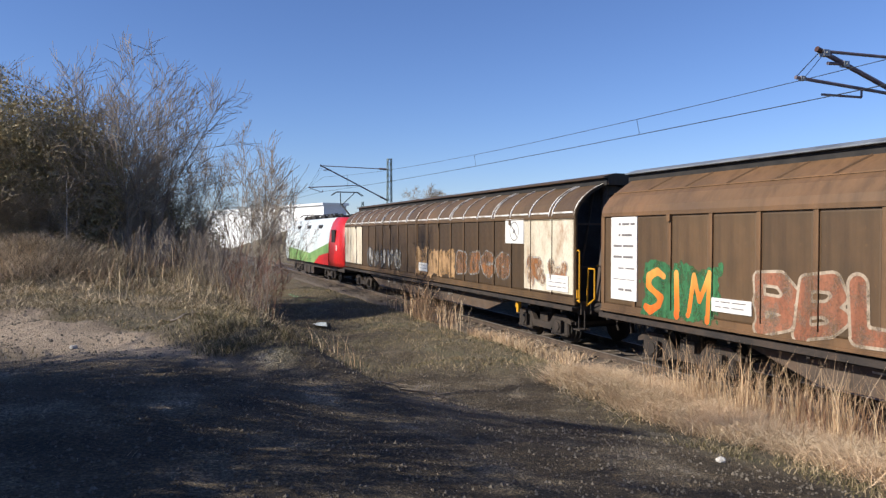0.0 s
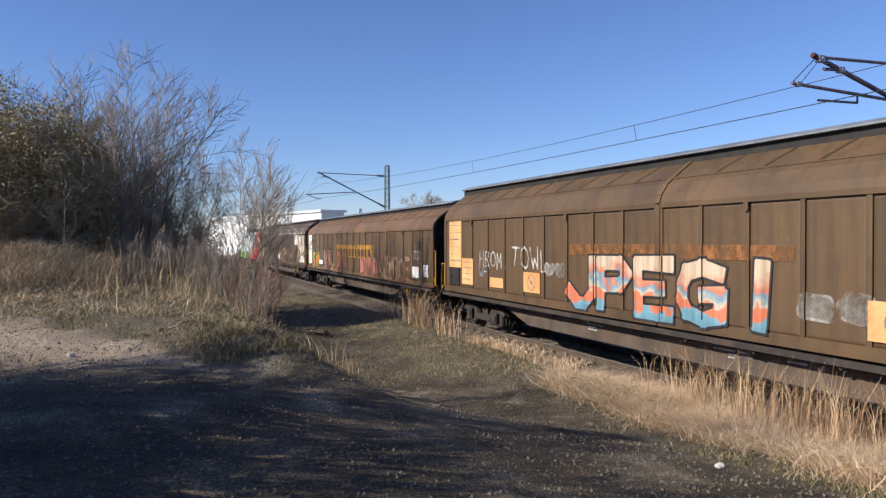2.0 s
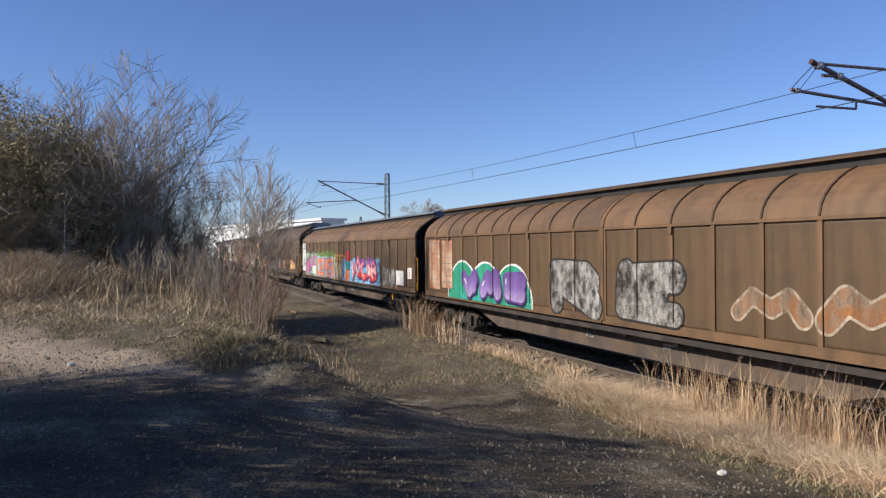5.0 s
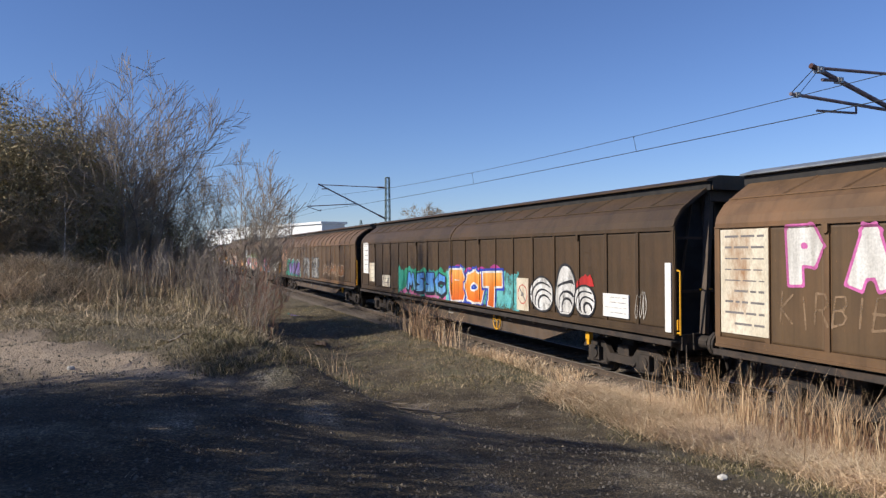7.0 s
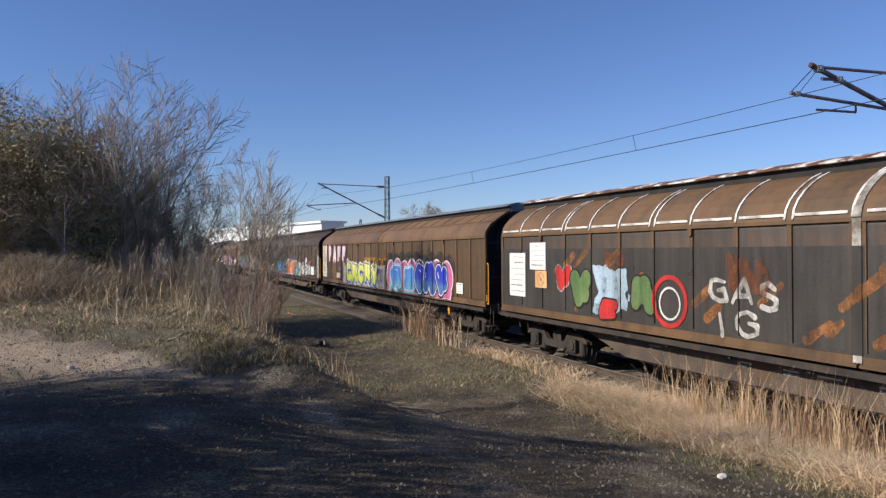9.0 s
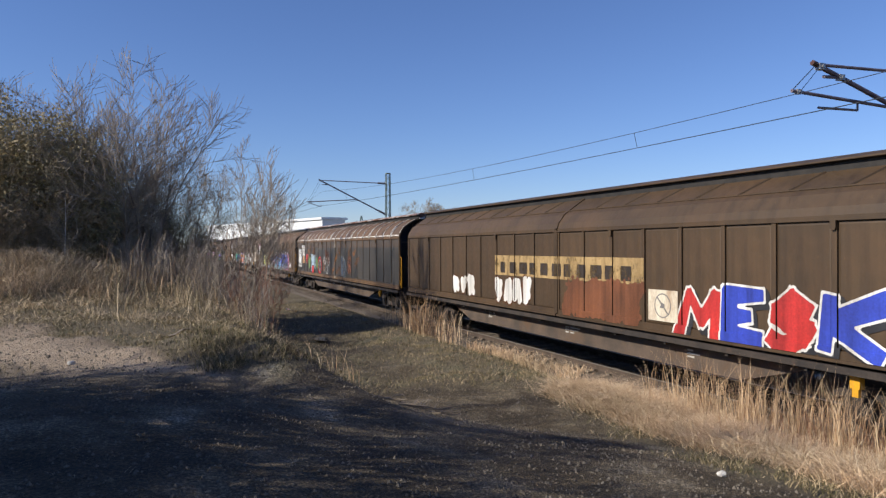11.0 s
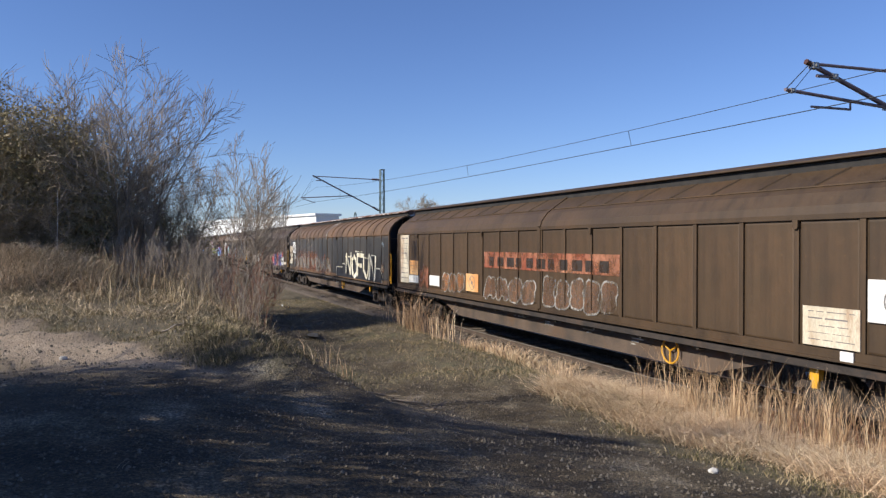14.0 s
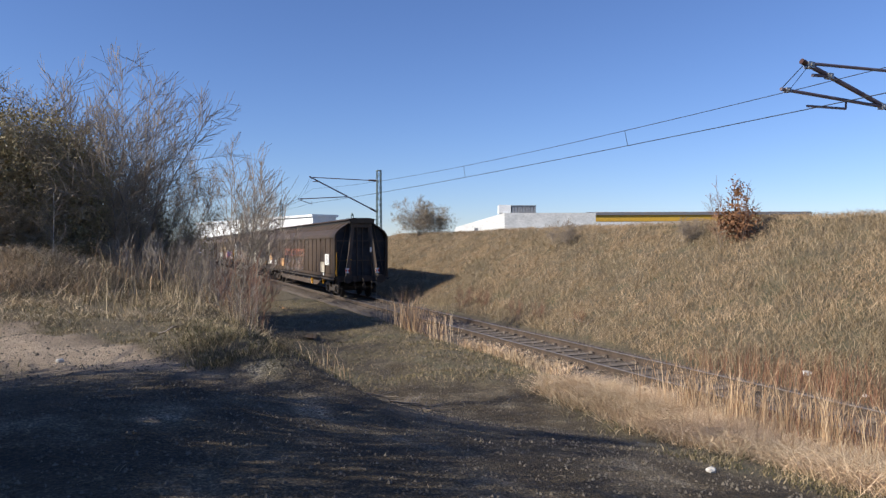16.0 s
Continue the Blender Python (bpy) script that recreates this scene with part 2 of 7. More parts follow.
gx = axis([(-2500, -200, 460), (-200, -40, 20), (-40, -8, 1.6), (-8, 9, 0.16), (9, 23, 0.3), (23, 60, 3), (60, 200, 20), (200, 2500, 460)])
gy = axis([(-2500, -260, 448), (-260, -20, 20), (-20, 2, 1.1), (2, 36, 0.18), (36, 90, 1.0), (90, 380, 10), (380, 3000, 524)])
ground_mesh, GX, GY = sheet("ground", gx, gy, height)
ga, gp = grassiness(GX, GY)
for nm, val in (("grass", ga), ("sand", gp)):
    a = ground_mesh.attributes.new(nm, "FLOAT", "POINT")
    a.data.foreach_set("value", val.astype(np.float32))
ground = part("ground", ground_mesh, ground_material())
tagged(ground, "dry grass and bare gravelly soil beside the railway", "ground", kind="structure")


# ---- railway track ----
def build_track():
    bed = bmesh.new()
    sweep(bed, [(-2.9, -0.62), (-1.75, -0.2), (-1.35, -0.17), (1.35, -0.17), (1.75, -0.2), (2.9, -0.62)], -260, 420)
    ob = part("ballast_bed", bed, M_BALLAST)
    ob.location = (XC, 0, 0)
    tagged(ob, "bed of grey-brown crushed stone under the track", "ballast", kind="structure")
    for side in (-0.7525, 0.7525):
        rail = thing("rail", "rusty steel rail with a worn bright top", "rail", "rails of the track", "structure", pose(XC + side, 0, 0))
        b = bmesh.new()
        sweep(b, [(-0.075, -0.172), (0.075, -0.172), (0.075, -0.155), (0.012, -0.13), (0.012, -0.05), (0.036, -0.035), (0.036, -0.006), (-0.036, -0.006), (-0.036, -0.035), (-0.012, -0.05), (-0.012, -0.13), (-0.075, -0.155)], -260, 420)
        part("web", b, M_RAIL, rail)
        b = bmesh.new()
        sweep(b, [(-0.033, -0.006), (0.033, -0.006), (0.028, 0.0), (-0.028, 0.0)], -260, 420)
        part("running_surface", b, M_RAILTOP, rail)
    # sleepers near the camera are pieces of their own
    me = None
    track = thing("sleeper_row", "weathered wooden sleepers with iron fastenings under the rails", "sleepers", kind="structure", at=pose(XC, 0, 0))
    far = bmesh.new()
    for k in range(-180, 400):
        y = k * 0.63
        if not 2 <= y <= 70:
            if y < 160:
                box(far, -1.3, 1.3, y - 0.13, y + 0.13, -0.3, -0.155)
            continue
        if me is None:
            b = bmesh.new()
            box(b, -1.3, 1.3, -0.13, 0.13, -0.3, -0.15)
            for sx in (-0.7525, 0.7525):
                for d in (-0.12, 0.12):
                    box(b, sx + d - 0.045, sx + d + 0.045, -0.07, 0.07, -0.15, -0.115)
            ob = part("sleeper", b, M_WOOD, track)
            me = ob.data
        else:
            ob = part("sleeper", me, M_WOOD, track)
        ob.matrix_basis = pose(random.uniform(-0.03, 0.03), y + random.uniform(-0.02, 0.02), random.uniform(-0.01, 0.005), 0, 0, random.uniform(-0.8, 0.8))
    part("far_sleepers", far, M_WOOD, track)["kind"] = "stuff"
    # loose stones
    st = np.random.RandomState(5)
    v, f = [], []
    for k in range(9000):
        y = 3 + 55 * st.rand() ** 1.5
        x = st.choice((-1, 1)) * st.uniform(1.25, 2.5) if st.rand() < 0.6 else st.uniform(-1.4, 1.4)
        z = -0.17 if abs(x) < 1.5 else -0.18 - (abs(x) - 1.6) * 0.37
        r = st.uniform(0.018, 0.04)
        o = len(v)
        d = st.uniform(0.6, 1.3, 6) * r
        c = np.array([XC + x, y, z + r * 0.3])
        v += [c + (d[0], 0, 0), c - (d[1], 0, 0), c + (0, d[2], 0), c - (0, d[3], 0), c + (0, 0, d[4]), c - (0, 0, d[5])]
        f += [[o + a for a in t] for t in ((0, 2, 4), (2, 1, 4), (1, 3, 4), (3, 0, 4), (2, 0, 5), (1, 2, 5), (3, 1, 5), (0, 3, 5))]
    me = bpy.data.meshes.new("ballast_stones")
    me.from_pydata([tuple(p) for p in v], [], f)
    tagged(part("ballast_stones", me, surface("loose_stone", (0.09, 0.07, 0.055), (0.26, 0.215, 0.18), 8, 0.95, 0, 50)), "loose crushed stones of the track bed", "stones", kind="stuff")


build_track()

# ---- wagons ----
LB = 22.2            # body length
PITCH = 23.26        # length over buffers
HALF = 11.1
CACHE = {}


def arc_profile(kind):
    if kind == "round":
        return [(-1.45, 3.2), (-1.45, 3.26), (-1.41, 3.42), (-1.33, 3.56), (-1.2, 3.7), (-1.03, 3.83), (-0.84, 3.94), (-0.64, 4.02)]
    return [(-1.45, 3.2), (-1.45, 3.28), (-1.41, 3.41), (-1.25, 3.62), (-0.95, 3.83), (-0.64, 4.03)]


def shell(bm, pts, y0, y1, t=0.035):
    inner = [(x + t, z - t * 0.5) for x, z in pts][::-1]
    sweep(bm, pts + inner, y0, y1)


def wall_mesh(kind):
    """The sliding wall's sheet: sill, backing behind the panels, and the roof slope, in one piece."""
    bm = bmesh.new()
    pts = [(-1.475, 1.13), (-1.475, 1.17), (-1.45, 1.18), (-1.45, 1.30), (-1.415, 1.305), (-1.415, 3.195), (-1.47, 3.2), (-1.47, 3.222)] + [(-1.45, 3.225)] + arc_profile(kind)[1:]
    inner = [(-0.62, 3.98)] + [(x + 0.04, z - 0.03) for x, z in arc_profile(kind)[1:-1]][::-1] + [(-1.39, 3.1), (-1.39, 1.13)]
    sweep(bm, pts + inner, 0.0, HALF - 0.02)
    return bm


def post_mesh(w):
    bm = bmesh.new()
    box(bm, -1.453, -1.414, -w, w, 1.30, 3.198)
    return bm


def hook_mesh():
    bm = bmesh.new()
    outline_plate(bm, [(-0.05, 3.2), (0.05, 3.2), (0.05, 3.1), (0.02, 3.06), (-0.03, 3.06), (-0.05, 3.1)], -1.49, 0.04)
    return bm


def seam_mesh():
    """A pressed seam that leans over the roof slope."""
    bm = bmesh.new()
    beam(bm, (-1.09, 0, 3.735), (-0.67, -0.3, 4.015), 0.085, 0.03)
    return bm


def strip_mesh():
    """The raised strip along the foot of the roof's upper panels."""
    bm = bmesh.new()
    beam(bm, (-1.11, 0.02, 3.725), (-1.11, HALF - 0.04, 3.725), 0.05, 0.022)
    return bm


def roof_rib_mesh():
    bm = bmesh.new()
    pts = arc_profile("round")[1:]
    for (xa, za), (xb, zb) in zip(pts, pts[1:]):
        beam(bm, (xa - 0.008, 0, za + 0.008), (xb - 0.008, 0, zb + 0.008), 0.04, 0.03)
    return bm


def panel_mesh():
    """One pressed wall panel: a flat field with a chamfered rim."""
    bm = bmesh.new()
    w, z0, z1 = 0.484, 1.315, 3.17
    q = [[bm.verts.new((x, sy * (w - d), z)) for sy, z in ((-1, z0 + d), (1, z0 + d), (1, z1 - d), (-1, z1 - d))] for x, d in ((-1.40, 0), (-1.430, 0.0), (-1.437, 0.025))]
    for a, b in ((0, 1), (1, 2)):
        for k in range(4):
            bm.faces.new((q[a][k], q[a][(k + 1) % 4], q[b][(k + 1) % 4], q[b][k]))
    bm.faces.new(q[2])
    bmesh.ops.recalc_face_normals(bm, faces=bm.faces)
    me = bpy.data.meshes.new("panel")
    bm.to_mesh(me)
    bm.free()
    return me


def cached(name, fn):
    if name not in CACHE:
        bm = fn()
        if isinstance(bm, bpy.types.Mesh):
            CACHE[name] = bm
        else:
            me = bpy.data.meshes.new(name.split(":")[0])
            bmesh.ops.recalc_face_normals(bm, faces=bm.faces)
            bm.to_mesh(me)
            bm.free()
            CACHE[name] = me
    return CACHE[name]


def rib_arc_mesh(y, w, kind):
    """A flat strap up the wall and over the roof slope."""
    bm = bmesh.new()
    box(bm, -1.474, -1.42, y - w / 2, y + w / 2, 1.2, 3.25)
    pts = arc_profile(kind)[1:]
    for (xa, za), (xb, zb) in zip(pts, pts[1:]):
        beam(bm, (xa - 0.006, y, za), (xb - 0.006, y, zb), w, 0.04)
    return bm


def cap_mesh():
    bm = bmesh.new()
    sweep(bm, [(-0.62, 4.0), (-0.62, 4.16), (-0.76, 4.165), (-0.76, 4.19), (-0.44, 4.28), (0.44, 4.28), (0.76, 4.19), (0.76, 4.165), (0.62, 4.16), (0.62, 4.0)], -0.12, LB + 0.12)
    return bm


# black strip that stands in for the shade under the roof cap's lip
def cap_shade_mesh():
    bm = bmesh.new()
    box(bm, -0.66, 0.66, -0.1, LB + 0.1, 3.99, 4.155)
    return bm


def solebar_mesh():
    bm = bmesh.new()
    for s in (-1, 1):
        a, b = sorted((s * 1.12, s * 1.27))
        box(bm, a, b, 0.05, LB - 0.05, 0.92, 1.10)
        a, b = sorted((s * 1.27, s * 1.52))
        box(bm, a, b, 0.02, LB - 0.02, 1.035, 1.075)     # running rail of the walls
        a, b = sorted((s * 1.49, s * 1.53))
        box(bm, a, b, 0.02, LB - 0.02, 0.99, 1.09)
        for k in range(14):
            y = 0.6 + k * (LB - 1.2) / 13
            a, b = sorted((s * 1.27, s * 1.47))
            box(bm, a, b, y - 0.03, y + 0.03, 0.93, 1.035)
    box(bm, -1.12, 1.12, 0.2, LB - 0.2, 1.0, 1.12)
    for y in (4.6, 8.2, 11.1, 14, 17.6):
        box(bm, -1.12, 1.12, y - 0.06, y + 0.06, 0.8, 1.0)
    return bm


def belly_mesh():
    bm = bmesh.new()
    outline_plate(bm, [(3.8, 0.95), (5.4, 0.5), (16.8, 0.5), (18.4, 0.95)], -1.2, 0.06)
    return bm


def tank_mesh():
    bm = bmesh.new()
    bar(bm, (-0.4, 7, 0.7), (-0.4, 10, 0.7), 0.2, 10)
    return bm


def end_mesh():
    """End wall at y = 0.4 with frame bars; drawn for the rear end."""
    bm = bmesh.new()
    prof = [(-1.39, 1.1), (-1.39, 3.24), (-1.2, 3.58), (-0.6, 4.0), (0.6, 4.0), (1.2, 3.58), (1.39, 3.24), (1.39, 1.1)]
    sweep(bm, prof, 0.42, 0.47)
    return bm


END_BARS = [((-1.36, 0.16, 2.02), (1.36, 0.16, 2.02), 0.10, 0.05), ((-1.36, 0.16, 3.06), (1.36, 0.16, 3.06), 0.10, 0.05)]
for sgn in (-1, 1):
    END_BARS += [((sgn * 1.3, 0.2, 1.2), (sgn * 0.75, 0.3, 3.9), 0.05, 0.03), ((sgn * 0.15, 0.38, 1.2), (sgn * 0.15, 0.38, 3.9), 0.05, 0.08),
                 ((sgn * 1.36, 0.12, 1.2), (sgn * 1.36, 0.12, 3.2), 0.05, 0.05), ((sgn * 0.60, 0.02, 1.2), (sgn * 0.5, 0.3, 3.9), 0.06, 0.05)]


def beam_mesh(a, b, w, h):
    bm = bmesh.new()
    beam(bm, a, b, w, h)
    return bm


def head_mesh():
    bm = bmesh.new()
    box(bm, -0.58, 0.58, 0.05, 0.3, 3.78, 4.0)
    return bm


def headstock_mesh():
    bm = bmesh.new()
    box(bm, -1.3, 1.3, -0.02, 0.16, 0.9, 1.2)
    box(bm, -0.25, 0.25, -0.06, 0.0, 0.92, 1.18)
    # draw hook and screw coupling
    beam(bm, (0, -0.02, 1.05), (0, -0.36, 1.03), 0.07, 0.1)
    bar(bm, (0, -0.34, 1.06), (0, -0.42, 0.75), 0.03)
    bar(bm, (-0.06, -0.4, 0.78), (-0.06, -0.46, 0.48), 0.022)
    bar(bm, (0.06, -0.4, 0.78), (0.06, -0.46, 0.48), 0.022)
    for x in (-0.45, 0.5):
        bar(bm, (x, -0.03, 1.0), (x, -0.2, 0.8), 0.025)
        bar(bm, (x, -0.2, 0.8), (x * 0.9, -0.25, 0.52), 0.025)
    return bm


def buffer_mesh():
    bm = bmesh.new()
    box(bm, -0.17, 0.17, -0.06, 0.0, 0.9, 1.22)
    bar(bm, (0, -0.05, 1.06), (0, -0.32, 1.06), 0.125, 12)
    bar(bm, (0, -0.3, 1.06), (0, -0.47, 1.06), 0.09, 12)
    bar(bm, (0, -0.46, 1.06), (0, -0.52, 1.06), 0.23, 16, 0.22)
    return bm


def wheelset_mesh():
    bm = bmesh.new()
    bar(bm, (-1.02, 0, 0.46), (1.02, 0, 0.46), 0.08, 8)
    for s in (-1, 1):
        bar(bm, (s * 0.69, 0, 0.46), (s * 0.72, 0, 0.46), 0.49, 24, 0.49)
        bar(bm, (s * 0.72, 0, 0.46), (s * 0.82, 0, 0.46), 0.455, 24, 0.45)
        bar(bm, (s * 0.82, 0, 0.46), (s * 0.84, 0, 0.46), 0.20, 12, 0.16)
    return bm


def bogie_frame_mesh():
    bm = bmesh.new()
    for s in (-1, 1):
        x = s * 1.0
        pts = [(-1.45, 0.62), (-1.2, 0.76), (-0.62, 0.76), (-0.4, 0.5), (0.4, 0.5), (0.62, 0.76), (1.2, 0.76), (1.45, 0.62), (1.45, 0.54), (1.15, 0.6), (0.68, 0.6), (0.46, 0.32), (-0.46, 0.32), (-0.68, 0.6), (-1.15, 0.6), (-1.45, 0.54)]
        outline_plate(bm, pts, x - 0.06, 0.12)
        for c in (-0.9, 0.9):
            box(bm, x - 0.13, x + 0.13, c - 0.16, c + 0.16, 0.3, 0.62)       # axle box
            bar(bm, (x - 0.16 if s < 0 else x + 0.16, c, 0.46), (x, c, 0.46), 0.12, 12)
            for d in (-0.3, 0.3):
                bar(bm, (x, c + d, 0.3), (x, c + d, 0.6), 0.085, 10)
                bar(bm, (x, c + d, 0.26), (x, c + d, 0.3), 0.11, 10)
            beam(bm, (x, c - 0.4, 0.26), (x, c + 0.4, 0.26), 0.14, 0.06)
    box(bm, -1.0, 1.0, -0.2, 0.2, 0.4, 0.72)
    bar(bm, (0, 0, 0.7), (0, 0, 0.95), 0.22, 12)
    for s in (-1, 1):
        beam(bm, (-0.95, s * 1.45, 0.58), (0.95, s * 1.45, 0.58), 0.08, 0.08)
        box(bm, s * 0.82 - 0.05, s * 0.82 + 0.05, -0.2, 0.2, 0.72, 0.93)
    return bm


def handrail_mesh():
    bm = bmesh.new()
    bar(bm, (-1.40, -0.09, 1.2), (-1.40, -0.09, 2.42), 0.018)
    bar(bm, (-1.40, -0.09, 2.42), (-1.40, 0.03, 2.44), 0.018)
    bar(bm, (-1.40, -0.09, 1.24), (-1.40, 0.03, 1.24), 0.018)
    beam(bm, (-1.42, -0.06, 1.3), (-1.42, -0.06, 1.5), 0.06, 0.03)
    bar(bm, (-0.85, -0.0, 2.06), (-0.55, -0.0, 2.06), 0.02)
    return bm


def gangway_rail_mesh():
    bm = bmesh.new()
    pts = [(-1.16, -0.05, 1.15), (-1.16, -0.1, 2.0), (-1.16, -0.36, 2.0), (-1.16, -0.36, 1.3), (-1.16, -0.05, 1.12)]
    for a, b in zip(pts, pts[1:]):
        bar(bm, a, b, 0.02)
    return bm


def step_mesh():
    bm = bmesh.new()
    box(bm, -1.35, -1.05, -0.05, 0.25, 0.52, 0.55)
    for y in (-0.03, 0.22):
        beam(bm, (-1.2, y, 0.54), (-1.2, y, 1.0), 0.03, 0.03)
    return bm


def valve_mesh():
    bm = bmesh.new()
    box(bm, -1.38, -1.28, 3.0, 3.16, 0.78, 0.98)
    beam(bm, (-1.34, 3.08, 0.66), (-1.34, 3.08, 0.8), 0.06, 0.1)
    return bm


def ring_mesh(y, z, r, w=0.03, x=-1.467, n=20):
    bm = bmesh.new()
    a = [bm.verts.new((x, y + r * math.cos(t), z + r * math.sin(t))) for t in np.linspace(0, 2 * math.pi, n, False)]
    b = [bm.verts.new((x, y + (r - w) * math.cos(t), z + (r - w) * math.sin(t))) for t in np.linspace(0, 2 * math.pi, n, False)]
    for k in range(n):
        bm.faces.new((a[k], a[(k + 1) % n], b[(k + 1) % n], b[k]))
    return bm


def wagon(kind, paint, label, roof=None, ribs=None, cap=None, arc=None, tall=1.0):
    """A covered bogie wagon with sliding walls; origin at rail height below its rear end, y forwards."""
    w = thing("sliding_wall_wagon", label, "freight wagon", "wagons of the train")
    cap = cap or paint
    end_paint = M_ENDBLUE if cap is P_CAPGREY else M_BELLY
    pm = cached("panel", panel_mesh)
    turn = pose(0, LB, 0, 0, 0, 180)
    up = Matrix.Translation((0, 0, 1.13)) @ Matrix.Diagonal((1, 1, tall, 1)) @ Matrix.Translation((0, 0, -1.13))
    for side in (Matrix(), turn):
        for k in (0, 1):
            sw = part("sliding_wall", cached("sliding_wall:" + kind, lambda: wall_mesh(kind)), roof or paint, w)
            sw.matrix_basis = up @ side @ pose(0, k * (HALF + 0.02), 0)
            step = (HALF - 0.12) / 10
            for j in range(10):
                p = part("panel", pm, paint, sw)
                p.matrix_basis = pose(0, 0.05 + (j + 0.5) * step, 0)
                if j in (3, 8):
                    part("hook", cached("hook", hook_mesh), roof or paint, sw).matrix_basis = pose(0, 0.05 + j * step, 0)
                if kind == "round":
                    for off in ((-0.07, 0.07) if ribs is P_RIBW and j % 3 == 1 else (0.0,)):
                        part("roof_rib", cached("roof_rib", roof_rib_mesh), ribs or paint, sw).matrix_basis = pose(0, 0.05 + (j + off) * step, 0)
                    if ribs is P_RIBW:
                        part("roof_line", cached("roof_line", lambda: beam_mesh((-1.441, -0.47, 3.345), (-1.441, 0.47, 3.345), 0.03, 0.045)), ribs, sw).matrix_basis = pose(0, 0.05 + (j + 0.5) * step, 0)
                elif j:
                    part("roof_seam", cached("roof_seam", seam_mesh), roof or paint, sw).matrix_basis = pose(0, 0.05 + j * step, 0)
            if kind == "angled":
                part("roof_strip", cached("roof_strip", strip_mesh), roof or paint, sw)
            for j in range(11):
                edge = j in (0, 10)
                part("post", cached("post:%d" % edge, lambda: post_mesh(0.06 if edge else 0.045)), roof or paint, sw).matrix_basis = pose(0, 0.05 + j * step, 0)
        a = part("centre_post", cached("centre_post:" + kind, lambda: rib_arc_mesh(HALF, 0.14, kind)), arc or roof or paint, w)
        a.matrix_basis = up @ side
        part("end_edge", cached("end_edge:" + kind, lambda: rib_arc_mesh(0.03, 0.05, kind)), roof or paint, w).matrix_basis = up @ side
        part("handrail", cached("handrail", handrail_mesh), M_YELLOW, w, "yellow handrail").matrix_basis = side
        part("step", cached("step", step_mesh), M_FRAME, w).matrix_basis = side
        part("brake_valve", cached("brake_valve", valve_mesh), M_YELLOW, w, "yellow brake handle").matrix_basis = side
    part("roof_cap", cached("roof_cap", cap_mesh), cap, w).matrix_basis = up
    part("roof_gutter", cached("roof_gutter", cap_shade_mesh), M_BLACK, w).matrix_basis = up
    part("solebar", cached("solebar", solebar_mesh), M_FRAME, w)
    for side in (Matrix(), turn):
        part("belly_girder", cached("belly_girder", belly_mesh), M_BELLY, w).matrix_basis = side
    part("air_tank", cached("air_tank", tank_mesh), M_FRAME, w)
    for e in (Matrix(), turn):
        part("end_wall", cached("end_wall", end_mesh), M_END, w).matrix_basis = up @ e
        for i, (p, q, wd, ht) in enumerate(END_BARS):
            part("end_bar", cached("end_bar:%d" % i, lambda: beam_mesh(p, q, wd, ht)), end_paint, w).matrix_basis = up @ e
        part("end_head", cached("end_head", head_mesh), end_paint, w).matrix_basis = up @ e
        for sgn in (-1, 1):
            part("end_column", cached("end_column:%d" % sgn, lambda: beam_mesh((sgn * 0.80, -0.05, 1.2), (sgn * 0.46, 0.14, 3.98), 0.10, 0.22)), end_paint, w).matrix_basis = up @ e
        part("headstock", cached("headstock", headstock_mesh), M_FRAME, w).matrix_basis = e
        for x in (-0.875, 0.875):
            part("buffer", cached("buffer", buffer_mesh), M_FRAME, w).matrix_basis = e @ pose(x, 0, 0)
    for y in (2.25, LB - 2.25):
        b = part("bogie", cached("bogie", bogie_frame_mesh), M_FRAME, w)
        b.matrix_basis = pose(0, y, 0)
        for c in (-0.9, 0.9):
            part("wheelset", cached("wheelset", wheelset_mesh), M_BLACK, b).matrix_basis = pose(0, c, 0)
    return w


def brown(name, v=1.0, hue=0.0, streak=0.5):
    b = (0.122 * v + hue, 0.074 * v, 0.035 * v)
    return wagon_paint(name, b, (0.165 * v + hue, 0.092 * v, 0.042 * v), (0.085 * v, 0.05 * v, 0.027 * v), streak)


P_DARK = brown("dark_brown_paint", 0.52)
P_MID = brown("brown_paint", 0.8)
P_WARM = brown("warm_brown_paint", 1.15, 0.01)
P_RUST = brown("rusty_brown_paint", 0.92, 0.006)
P_GREY = wagon_paint("grey_brown_paint", (0.075, 0.062, 0.052), (0.12, 0.07, 0.04), (0.045, 0.04, 0.036))
P_CAPGREY = surface("grey_roof_sheet", (0.15, 0.165, 0.185), (0.27, 0.295, 0.32), 2, 0.5, 0.2)
P_PEEL = surface("peeling_roof_paint", (0.14, 0.06, 0.03), (0.7, 0.67, 0.63), 3.0, 0.6, lo=0.5, hi=0.6)
P_RIBW = surface("chalky_rib_paint", (0.3, 0.26, 0.22), (0.72, 0.70, 0.66), 3.0, 0.6, lo=0.35, hi=0.5)
P_STRAP = surface("chalky_strap_paint", (0.16, 0.13, 0.1), (0.6, 0.58, 0.54), 2.2, 0.6, lo=0.4, hi=0.6)

